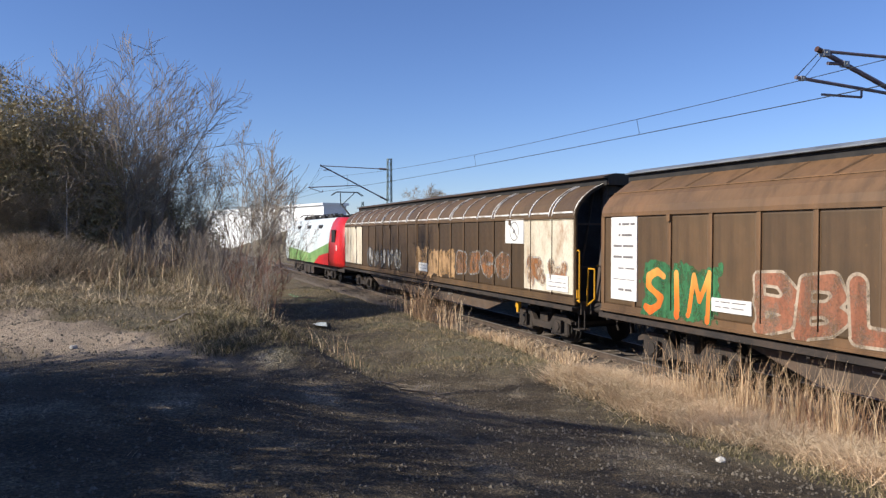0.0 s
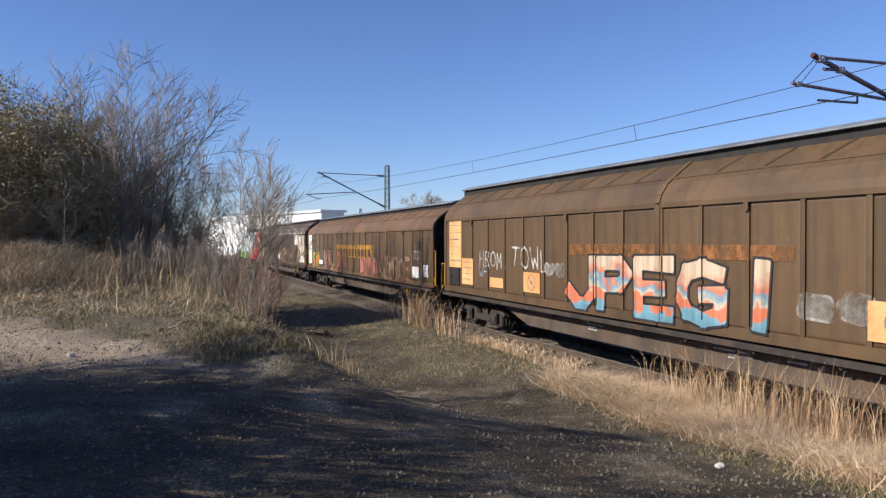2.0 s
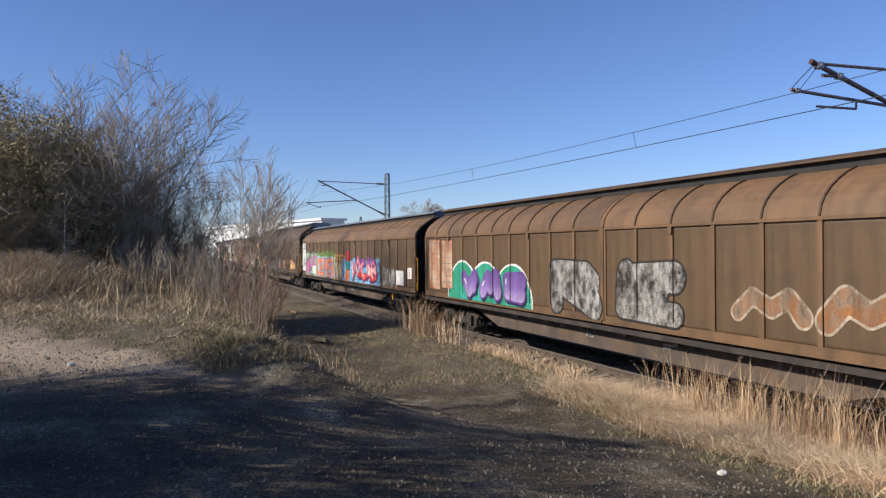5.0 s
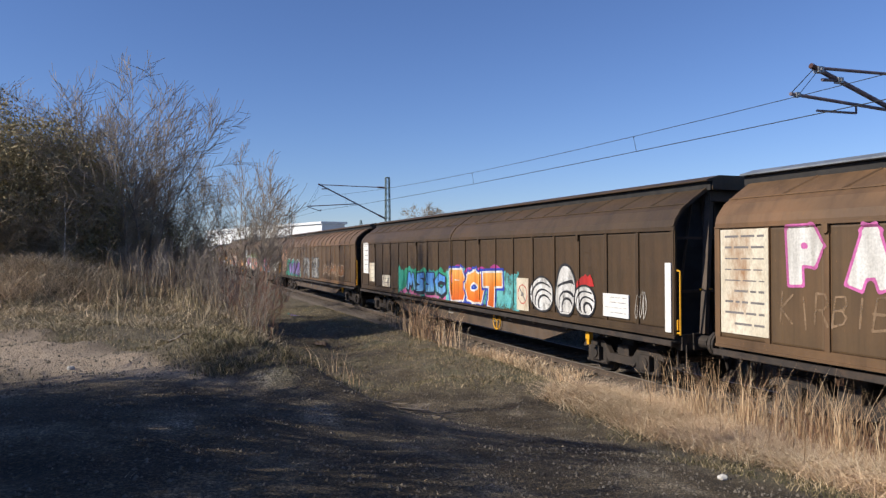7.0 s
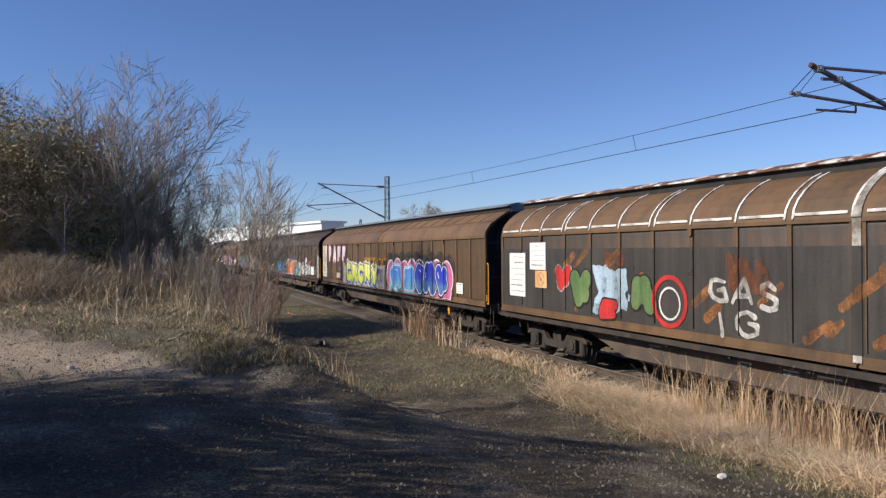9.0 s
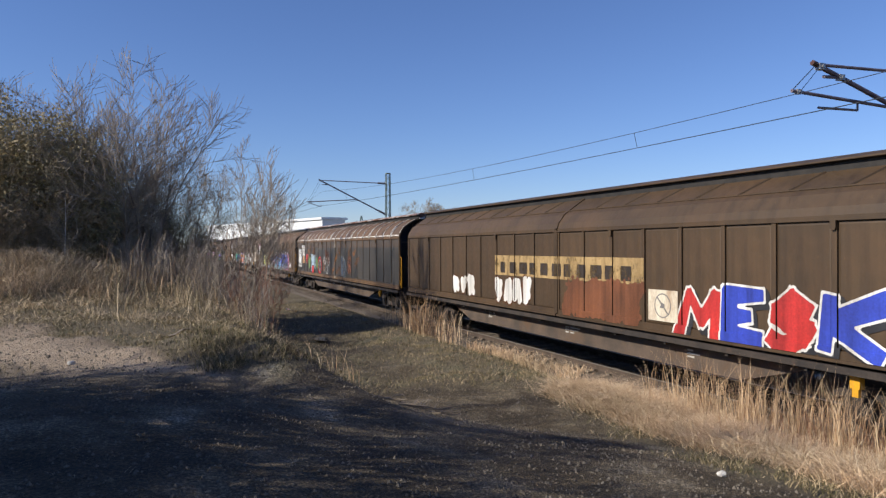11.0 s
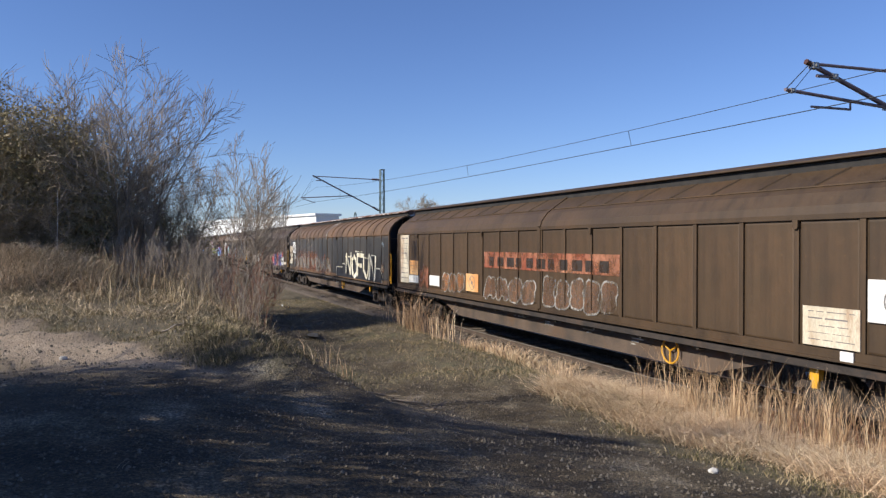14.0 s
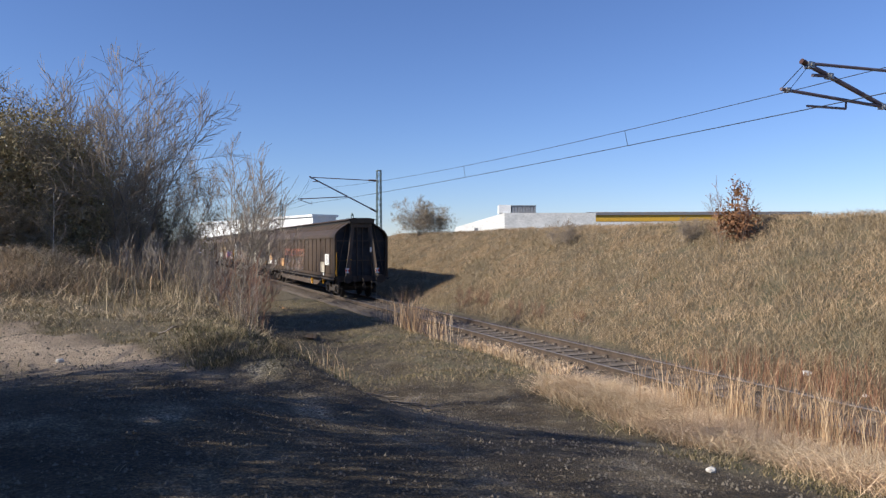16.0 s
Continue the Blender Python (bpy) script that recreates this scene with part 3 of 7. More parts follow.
WAGONS = []
SPECS = [
    ("round", P_DARK, "dark brown covered wagon with cream end panels and scratched graffiti", dict(ribs=P_RIBW, roof=P_MID)),
    ("angled", P_MID, "faded brown covered wagon with a yellow lettering band and graffiti", dict(roof=P_WARM, cap=P_CAPGREY)),
    ("angled", P_MID, "tall brown covered wagon with chalked words and orange plates", dict(roof=P_MID, cap=P_CAPGREY, tall=1.12)),
    ("angled", P_MID, "brown covered wagon with bright red, pink and mint graffiti", dict(roof=P_WARM, cap=P_CAPGREY)),
    ("round", P_MID, "brown covered wagon with a rusty data plate", dict(roof=P_WARM, ribs=P_DARK)),
    ("angled", P_DARK, "dark brown covered wagon with orange and turquoise graffiti", dict(roof=P_DARK)),
    ("angled", P_MID, "brown covered wagon with pink letters and yellow and blue graffiti", dict(roof=P_WARM, cap=P_CAPGREY)),
    ("round", P_GREY, "rust-brown covered wagon with white roof ribs and faded graffiti", dict(roof=P_RUST, ribs=P_RIBW, cap=P_PEEL, arc=P_STRAP)),
    ("angled", P_DARK, "dark brown covered wagon with red and blue graffiti letters", dict(roof=P_DARK)),
    ("round", P_GREY, "rust-brown covered wagon with white outlined graffiti letters", dict(roof=P_RUST, ribs=P_RUST, cap=P_PEEL, arc=P_STRAP)),
    ("angled", P_DARK, "dark brown covered wagon ending the train, faded red lettering", dict(roof=P_DARK)),
]
for kind, paint, label, more in SPECS:
    WAGONS.append(wagon(kind, paint, label, **more))

for w in WAGONS[:2]:
    part("gangway_rail", cached("gangway_rail", gangway_rail_mesh), M_YELLOW, w, "yellow handrail")


# ---- locomotive ----
def locomotive():
    lo = thing("locomotive", "white and green electric locomotive with a red cab and raised pantograph", "locomotive")
    white = surface("loco_white_film", (0.55, 0.62, 0.62), (0.78, 0.82, 0.82), 0.5, 0.35)
    green = surface("loco_green_film", (0.10, 0.25, 0.06), (0.3, 0.45, 0.16), 0.9, 0.35)
    half = [(-1.43, 1.0), (-1.49, 1.3), (-1.49, 2.3), (-1.42, 2.95), (-1.25, 3.45), (-1.05, 3.72), (-0.9, 3.78)]
    prof = half + [(-x, z) for x, z in half[::-1]]

    def hull(stations):
        bm = bmesh.new()
        rings = []
        for y, sx, top in stations:
            rings.append([bm.verts.new((x * sx, y, 1.0 + (z - 1.0) * top)) for x, z in prof])
        n = len(prof)
        for a, b in zip(rings, rings[1:]):
            for k in range(n):
                bm.faces.new((a[k], a[(k + 1) % n], b[(k + 1) % n], b[k]))
        bm.faces.new(rings[0][::-1])
        bm.faces.new(rings[-1])
        return bm

    part("body", hull([(2.6, 1, 1), (6, 1, 1), (12, 1, 1), (15.8, 1, 1)]), white, lo, "white body with a pictured film")
    part("cab", hull([(0.0, 0.78, 0.72), (0.25, 0.88, 0.84), (0.7, 0.95, 0.94), (1.3, 0.99, 0.99), (2.6, 1.003, 1.003)]), M_RED, lo, "red cab", True)
    part("front_cab", hull([(15.8, 1.003, 1.003), (17.2, 0.99, 0.99), (17.8, 0.93, 0.93), (18.3, 0.84, 0.8), (18.5, 0.78, 0.7)]), white, lo, "", True)
    for s in (-1, 1):
        b = bmesh.new()
        outline_plate(b, [(2.6, 1.02), (15.8, 1.02), (15.8, 1.9), (12, 1.75), (8, 1.6), (5.0, 2.0), (2.6, 2.3)], s * 1.5 - 0.01, 0.02)
        part("green_field", b, green, lo, "green pictured field")
        b = bmesh.new()
        outline_plate(b, [(2.6, 1.02), (6.6, 1.02), (5.2, 1.5), (2.6, 1.75)], s * 1.512 - 0.01, 0.02)
        part("red_field", b, M_RED, lo, "red curved field")
        for yy in (5.5, 9, 12.5):
            b = bmesh.new()
            box(b, s * 1.3 - 0.06, s * 1.3 + 0.06, yy - 0.5, yy + 0.5, 3.15, 3.38)
            part("grille", b, M_BLACK, lo)
        b = bmesh.new()
        box(b, s * 1.45 - 0.03, s * 1.45 + 0.03, 1.2, 2.0, 2.35, 3.05)
        part("cab_window", b, M_BLACK, lo, "dark cab window")
        b = bmesh.new()
        box(b, s * 1.42 - 0.03, s * 1.42 + 0.03, 0.9, 1.25, 1.9, 2.2)
        part("emblem", b, M_WHITE, lo)
        b = bmesh.new()
        bar(b, (s * 0.75, -0.02, 1.55), (s * 0.75, 0.12, 1.55), 0.13, 12)
        part("tail_lamp", b, M_GREY, lo)
    b = bmesh.new()
    box(b, -0.95, 0.95, 0.2, 0.3, 2.3, 3.0)
    part("windscreen", b, M_BLACK, lo)
    b = bmesh.new()
    box(b, -1.2, 1.2, 0.1, 18.4, 0.72, 1.0)
    for y in (8.2, 9.4, 10.6):
        box(b, -1.3, 1.3, y - 0.5, y + 0.5, 0.3, 0.72)
    part("underframe", b, M_FRAME, lo)
    for y in (4.2, 14.4):
        g = part("bogie", cached("bogie", bogie_frame_mesh), M_FRAME, lo)
        g.matrix_basis = pose(0, y, 0)
        for c in (-1.4, 1.4):
            part("wheelset", cached("wheelset", wheelset_mesh), M_BLACK, g).matrix_basis = pose(0, c, 0)
    for e in (Matrix(), pose(0, 18.5, 0, 0, 0, 180)):
        for x in (-0.875, 0.875):
            part("buffer", cached("buffer", buffer_mesh), M_FRAME, lo).matrix_basis = e @ pose(x, 0.05, 0)
    b = bmesh.new()
    for y, w in ((6, 1.1), (8, 0.8), (11, 1.1), (13, 0.8)):
        box(b, -0.6, 0.6, y - w / 2, y + w / 2, 3.76, 3.98)
    for k in range(10):
        bar(b, (-0.5, 5 + k, 3.76), (-0.5, 5 + k, 4.08), 0.06)
    bar(b, (-0.5, 4.5, 4.05), (-0.5, 14.5, 4.05), 0.025)
    part("roof_gear", b, M_BLACK, lo)
    p = part("pantograph", bmesh_pantograph(5.34), M_BLACK, lo, "raised black pantograph")
    p.matrix_basis = pose(0, 4.4, 0)
    p = part("pantograph", bmesh_pantograph(4.2), M_BLACK, lo, "folded black pantograph")
    p.matrix_basis = pose(0, 14.5, 0)
    return lo


def bmesh_pantograph(top):
    b = bmesh.new()
    for x in (-0.4, 0.4):
        for y in (-0.6, 0.6):
            bar(b, (x, y, 3.76), (x, y, 4.0), 0.07)
        bar(b, (x, -0.7, 4.0), (x, 0.9, 4.0), 0.035)
    mid = (3.98 + top) / 2 - 0.02
    bar(b, (0, -0.6, 4.0), (0, 1.2, mid), 0.05)
    for x in (-1, 1):
        bar(b, (x * 0.05, 1.2, mid), (x * 0.42, -0.2, top - 0.08), 0.028)
    for y in (-0.35, -0.05):
        bar(b, (-0.65, y, top - 0.01), (0.65, y, top - 0.01), 0.025)
        for x in (-1, 1):
            bar(b, (x * 0.65, y, top - 0.01), (x * 0.95, y, top - 0.22), 0.02)
    return b


LOCO = locomotive()


# ---- overhead line ----
def mast(y, x=15.2, ztop=8.1):
    base = float(height(x, y)) - 0.1
    m = thing("catenary_mast", "green-grey lattice steel mast with a tubular bracket", "catenary mast", "masts along the track", at=pose(x, y, 0))
    b = bmesh.new()
    for sx in (-0.13, 0.13):
        for sy in (-0.12, 0.12):
            beam(b, (sx * 1.35, sy * 1.35, base), (sx, sy, ztop), 0.05, 0.05)
    z, k = base + 0.3, 0
    while z < ztop - 0.3:
        for sy in (-0.13, 0.13):
            beam(b, (-0.15 if k % 2 else 0.15, sy, z), (0.15 if k % 2 else -0.15, sy, z + 0.42), 0.03, 0.02)
        for sx in (-0.14, 0.14):
            beam(b, (sx, -0.13 if k % 2 else 0.13, z), (sx, 0.13 if k % 2 else -0.13, z + 0.42), 0.03, 0.02)
        z, k = z + 0.42, k + 1
    box(b, -0.15, 0.15, -0.14, 0.14, ztop - 0.06, ztop)
    part("lattice_post", b, M_MAST, m)
    b = bmesh.new()
    box(b, -0.4, 0.4, -0.4, 0.4, base - 0.6, base + 0.15)
    part("footing", b, M_CONC, m)
    return m


def bracket(m, tip, foot, top, reg, insul=True):
    """Tubes from the mast: a rising strut to the tip, a top tie, and the lower registration tube."""
    b = bmesh.new()
    bar(b, foot, tip, 0.045, 8)
    part("strut", b, M_ARM, m)
    b = bmesh.new()
    bar(b, top, tip, 0.03, 8)
    part("top_tie", b, M_ARM, m)
    b = bmesh.new()
    bar(b, reg[0], reg[1], 0.032, 8)
    bar(b, reg[2], reg[3], 0.022, 6)
    bar(b, reg[3], (reg[3][0], reg[3][1], reg[3][2] + 0.14), 0.02, 6)
    part("registration_tube", b, M_ARM, m)
    for a, c in ((foot, tip), (top, tip)):
        b = bmesh.new()
        a, c = Vector(a), Vector(c)
        d = (c - a).normalized()
        for k in range(7):
            bar(b, a + d * (0.15 + 0.075 * k), a + d * (0.19 + 0.075 * k), 0.085, 10, 0.05)
        part("insulator", b, M_PORC, m)
    # clamps and the hanger of the carrying wire
    tp = Vector(tip)
    d = (Vector(foot) - tp).normalized()
    q = tp + d * 0.62
    r = Vector(reg[0]) + (Vector(reg[1]) - Vector(reg[0])) * 0.06
    e = Vector(reg[1])
    for c, sz in ((tp + d * 0.1, 0.055), (q, 0.05), (r, 0.04), (e, 0.05)):
        b = bmesh.new()
        box(b, c.x - sz * 1.3, c.x + sz * 1.3, c.y - sz, c.y + sz, c.z - sz, c.z + sz)
        bar(b, (c.x, c.y - sz * 1.5, c.z), (c.x, c.y + sz * 1.5, c.z), sz * 0.5, 6)
        part("clamp", b, M_GREY, m)
    b = bmesh.new()
    bar(b, q, (q.x - 0.42, q.y, q.z - 0.02), 0.03, 8)
    part("hanger_arm", b, M_ARM, m)
    b = bmesh.new()
    bar(b, tp - d * 0.1, tp, 0.05, 8)
    part("end_cap", b, M_PORC, m)
    b = bmesh.new()
    bar(b, tp, reg[0], 0.008, 4)
    bar(b, tp + Vector((0.12, 0, 0)), Vector(reg[0]) + Vector((0.2, 0, 0)), 0.006, 4)
    part("stay_wire", b, M_WIRE, m)


NEAR_Y, FAR_Y = 9.2, 47.8
mn = mast(NEAR_Y, 15.2, 7.6)
bracket(mn, (-4.31, 0, 6.05), (-0.1, 0, 4.78), (-0.1, 0, 6.17), ((-4.9, 0, 5.54), (-2.3, 0, 5.42), (-4.27, 0, 5.29), (-3.28, 0, 5.31)))
mf = mast(FAR_Y, 15.2, 8.1)
bracket(mf, (-4.82, 0, 7.44), (-0.1, 0, 5.15), (-0.1, 0, 7.36), ((-5.7, 0, 5.95), (-2.3, 0, 6.18), (-5.6, 0, 5.9), (-4.75, 0, 5.64)))
for yy in (-29.5, 86.5, 125, 164):
    m = mast(yy, 15.2, 7.9)
    bracket(m, (-4.6, 0, 7.3), (-0.1, 0, 5.3), (-0.1, 0, 7.35), ((-5.0, 0, 6.2), (-2.2, 0, 6.1), (-4.9, 0, 6.1), (-3.9, 0, 5.9)))


def wire_z(y):
    if y <= FAR_Y:
        return 5.2 + 0.00034 * (y - 9) ** 2, 5.56 + 0.00088 * (y - 12) ** 2
    return 5.71, 6.69 - 0.9 * math.sin(math.pi * (((y - FAR_Y) % 38.6) / 38.6))


def wire_x(y, which=0):
    a, c = ((10.8, 10.55), (10.7, 10.55))[which]
    return a + (c - a) * min(1.0, max(0.0, (y - NEAR_Y) / (FAR_Y - NEAR_Y)))


def wire_run(name, which, r, label):
    b = bmesh.new()
    ys = list(np.arange(-29.5, 9.2, 3.0)) + list(np.arange(9.2, FAR_Y, 2.4)) + list(np.arange(FAR_Y, 165, 4.8))
    for a, c in zip(ys, ys[1:]):
        bar(b, (wire_x(a, which), a, wire_z(a)[which]), (wire_x(c, which), c, wire_z(c)[which]), r, 5)
    tagged(part(name, b, M_WIRE), label, "overhead wire", kind="structure")


wire_run("contact_wire", 0, 0.009, "dark overhead contact wire above the track")
wire_run("carrying_wire", 1, 0.007, "thin carrying wire above the contact wire")
for y in (14.1, 23.4, 33.2, 41.5, 60, 74):
    b = bmesh.new()
    bar(b, (wire_x(y), y, wire_z(y)[0]), (wire_x(y, 1), y, wire_z(y)[1]), 0.006, 4)
    tagged(part("dropper", b, M_WIRE), "short vertical dropper between the overhead wires", "dropper", "droppers of the overhead line")


# ---- far buildings ----
def hall(name, label, x0, x1, y0, y1, z0, z1, wallmat, stripes=(), roofmat=None, turn=0.0):
    h = thing(name, label, "industrial building")
    h.matrix_world = Matrix.Translation((x0, y0, 0)) @ pose(0, 0, 0, 0, 0, turn)
    lx, ly = x1 - x0, y1 - y0
    b = bmesh.new()
    box(b, 0, lx, 0, ly, z0, z1)
    part("wall", b, wallmat, h)
    b = bmesh.new()
    box(b, -0.3, lx + 0.3, -0.3, ly + 0.3, z1, z1 + 0.35)
    part("roof_edge", b, roofmat or wallmat, h)
    for za, zb, mat in stripes:
        b = bmesh.new()
        box(b, -0.05, lx + 0.05, -0.05, ly + 0.05, za, zb)
        part("band", b, mat, h)
    return h, lx, ly


M_HALL = surface("white_cladding", (0.72, 0.74, 0.74), (0.82, 0.83, 0.83), 0.3, 0.6, 0, 8)
M_BRICK = surface("white_blockwork", (0.55, 0.56, 0.55), (0.72, 0.72, 0.7), 0.5, 0.8, 0, 3, (1, 1, 2))
M_YELLOWH = plain("yellow_cladding", (0.7, 0.42, 0.05), 0.6)
M_ROOFG = plain("grey_roofing", (0.2, 0.2, 0.21), 0.7)
hall("factory_hall", "white metal-clad hall behind the bare trees", 24.0, 28.0, 109.0, 162, 0, 7.3, M_HALL, turn=15)


def far_place(px_ratio, depth):
    """Plan place of something far off, from its bearing to the middle aim."""
    a = radians(22.8)
    return depth * (math.sin(a) + px_ratio * math.cos(a)), depth * (math.cos(a) - px_ratio * math.sin(a))


def white_house():
    h = thing("factory_house", "white block-built house with a rooftop fan unit", "industrial building")
    x, y = far_place(0.02, 95)
    h.matrix_world = pose(x, y, 0, 0, 0, -22.8)
    b = bmesh.new()
    v = [(0, 0, 2), (18.5, 0, 2), (18.5, 14, 2), (0, 14, 2)]
    top = [4.9, 7.4, 7.4, 4.9]
    # gable part rising to the corner
    lo = [b.verts.new(p) for p in ((0, 6, 2), (6.3, 0, 2), (18.5, 0.0, 2), (18.5, 20, 2), (0, 20, 2))]
    up = [b.verts.new(p) for p in ((0, 6, 5.4), (6.3, 0, 7.1), (18.5, 0.0, 7.1), (18.5, 20, 7.1), (0, 20, 5.4))]
    for k in range(5):
        b.faces.new((lo[k], lo[(k + 1) % 5], up[(k + 1) % 5], up[k]))
    b.faces.new(up)
    part("wall", b, M_BRICK, h)
    b = bmesh.new()
    box(b, 5.6, 7.2, 0.5, 3, 7.1, 8.2)
    part("stair_tower", b, M_HALL, h)
    b = bmesh.new()
    for k in range(9):
        box(b, 7.4 + k * 0.36, 7.7 + k * 0.36, 0.6, 2.6, 7.15, 8.05)
    box(b, 7.3, 10.6, 0.5, 2.7, 8.05, 8.15)
    part("fan_unit", b, M_GREY, h, "grey louvred rooftop unit")
    b = bmesh.new()
    box(b, 2.4, 3.5, 3.2, 3.5, 4.0, 5.2)
    part("window", b, M_GREY, h)


white_house()


def yellow_hall():
    h = thing("warehouse", "long low yellow and white warehouse with a grey roof", "industrial building")
    x, y = far_place(0.205, 110)
    h.matrix_world = pose(x, y, 0, 0, 0, -22.8)
    b = bmesh.new()
    box(b, 0, 34, 0, 15, 2, 7.2)
    part("wall", b, M_HALL, h)
    b = bmesh.new()
    box(b, -0.06, 34.06, -0.06, 15.06, 6.4, 7.4)
    part("yellow_band", b, M_YELLOWH, h, "yellow band")
    b = bmesh.new()
    box(b, -0.3, 34.3, -0.3, 15.3, 7.4, 7.85)
    part("roof", b, M_ROOFG, h, "grey roof edge")
    for k in range(8):
        b = bmesh.new()
        box(b, 2 + k * 4, 4.4 + k * 4, 4, 6, 7.85, 8.1)
        part("skylight", b, M_HALL, h)


yellow_hall()


def pylon(x, y, h):
    p = thing("power_pylon", "grey lattice power pylon far off", "pylon", at=pose(x, y, 0))
    b = bmesh.new()
    for sx in (-1, 1):
        for sy in (-1, 1):
            bar(b, (sx * 1.6, sy * 1.6, 0), (sx * 0.25, sy * 0.25, h), 0.14, 4)
    for k in range(9):
        z0, z1 = h * k / 9, h * (k + 1) / 9
        w0, w1 = 1.6 - 1.35 * k / 9, 1.6 - 1.35 * (k + 1) / 9
        bar(b, (-w0, -w0, z0), (w1, -w1, z1), 0.08, 3)
        bar(b, (w0, -w0, z0), (-w1, -w1, z1), 0.08, 3)
    for z, w in ((h * 0.72, 3.2), (h * 0.86, 2.4)):
        bar(b, (-w, 0, z), (w, 0, z), 0.12, 4)
    part("lattice", b, M_MAST, p)


pylon(*far_place(-0.128, 290), 16)


# ---- bare trees ----
def add_tube(segs, a, b, ra, rb):
    segs.append((a[0], a[1], a[2], b[0], b[1], b[2], ra, rb))


def tube_mesh(name, segs):
    """Three-sided tubes for all segments, as one mesh."""
    s = np.array(segs)
    a, b = s[:, :3], s[:, 3:6]
    d = b - a
    d /= np.linalg.norm(d, axis=1)[:, None] + 1e-9
    u = np.cross(d, (0.3, 0.5, 0.81))
    u /= np.linalg.norm(u, axis=1)[:, None] + 1e-9
    w = np.cross(d, u)
    rings = []
    for p, r in ((a, s[:, 6:7]), (b, s[:, 7:8])):
        for k in range(3):
            rings.append(p + r * (u * math.cos(k * 2.0944) + w * math.sin(k * 2.0944)))
    v = np.stack(rings, 1).reshape(-1, 3)
    o = np.arange(len(s)) * 6
    f = np.concatenate([np.stack([o + k, o + (k + 1) % 3, o + 3 + (k + 1) % 3, o + 3 + k], -1) for k in range(3)])
    me = bpy.data.meshes.new(name)
    me.from_pydata(v.tolist(), [], f.tolist())
    return me


def bent(d, amount, lift, rnd):
    x, y, z = d[0] + rnd.gauss(0, amount), d[1] + rnd.gauss(0, amount), d[2] + rnd.gauss(0, amount) + lift
    n = math.sqrt(x * x + y * y + z * z)
    return x / n, y / n, z / n


def branched(d, ang, rnd):
    """A direction that leaves d by an angle, to a random side."""
    sx, sy, sz = rnd.gauss(0, 1), rnd.gauss(0, 1), rnd.gauss(0, 1)
    k = sx * d[0] + sy * d[1] + sz * d[2]
    sx, sy, sz = sx - k * d[0], sy - k * d[1], sz - k * d[2]
    n = math.sqrt(sx * sx + sy * sy + sz * sz) + 1e-9
    c, s = math.cos(ang), math.sin(ang) / n
    return d[0] * c + sx * s, d[1] * c + sy * s, d[2] * c + sz * s


def grow(segs, rnd, p, d, length, r, level, spread, droop, kids, minr=0.004):
    """One limb in a few bent segments, with finer limbs leaving it."""
    n = 4 if level > 0 else 3
    step = length / n
    for s in range(n):
        d = bent(d, 0.085, 0.05 - droop, rnd)
        q = (p[0] + d[0] * step, p[1] + d[1] * step, p[2] + d[2] * step)
        r2 = max(minr, r * (0.80 if level else 0.7))
        add_tube(segs, p, q, r, r2)
        if level > 0:
            for _ in range(kids if s else max(1, kids - 1)):
                t = rnd.random()
                at = (p[0] + (q[0] - p[0]) * t, p[1] + (q[1] - p[1]) * t, p[2] + (q[2] - p[2]) * t)
                grow(segs, rnd, at, branched(d, spread * rnd.uniform(0.6, 1.25), rnd), length * rnd.uniform(0.38, 0.62), max(minr, r2 * 0.55), level - 1, spread, droop, max(1, kids - 1), minr)
        p, r = q, r2


def raw_mesh(name, V, F):
    me = bpy.data.meshes.new(name)
    me.from_pydata([tuple(v) for v in V], [], F)
    return me


M_BARK = surface("bark", (0.15, 0.12, 0.095), (0.32, 0.265, 0.21), 5, 0.9, 0, 40)
M_TWIG = surface("grey_twigs", (0.2, 0.165, 0.13), (0.38, 0.315, 0.25), 2, 0.85, 0, 20, relief=0)
M_TWIGDARK = surface("dark_twigs", (0.22, 0.18, 0.12), (0.42, 0.34, 0.24), 1.2, 0.9, 0, 20, relief=0)
M_TWIGRED = surface("reddish_twigs", (0.16, 0.075, 0.05), (0.27, 0.14, 0.09), 2, 0.8, 0, 20, relief=0)
M_BIRCH = surface("birch_bark", (0.3, 0.28, 0.25), (0.62, 0.6, 0.56), 8, 0.8, 0, 40)


def tree_meshes(seed, stems, h, lean, levels, kids, spread=0.62, droop=0.0, r0=0.07, minr=0.004, first=1):
    rnd = random.Random(seed)
    wood, fine = [], []
    for s in range(stems):
        a = 6.28 * (s * 0.618 + 0.12 * rnd.random())
        tilt = lean * (0.15 + 0.85 * (s + 0.5) / stems)
        d = (math.cos(a) * math.sin(tilt), math.sin(a) * math.sin(tilt), math.cos(tilt))
        off = 0.15 * stems ** 0.5 * rnd.random()
        p = (math.cos(a) * off, math.sin(a) * off, -0.2)
        L = h * rnd.uniform(0.88, 1.05) * (1 - 0.25 * s / stems)
        n, r = 7, r0 * rnd.uniform(0.7, 1.1)
        for k in range(n):
            d = bent(d, 0.06, 0.02, rnd)
            q = tuple(p[i] + d[i] * L / n for i in range(3))
            r2 = max(minr * 1.3, r * 0.78)
            add_tube(wood, p, q, r, r2)
            if k >= first:
                for _ in range(kids + 1):
                    t = rnd.random()
                    at = tuple(p[i] + (q[i] - p[i]) * t for i in range(3))
                    grow(fine, rnd, at, branched(d, spread * rnd.uniform(0.7, 1.3), rnd), L * (0.42 - 0.04 * k) * rnd.uniform(0.6, 1.1), max(minr, r2 * 0.5), levels, spread, droop, kids, minr)
            p, r = q, r2
    return tube_mesh("trunk", wood), tube_mesh("crown", fine)


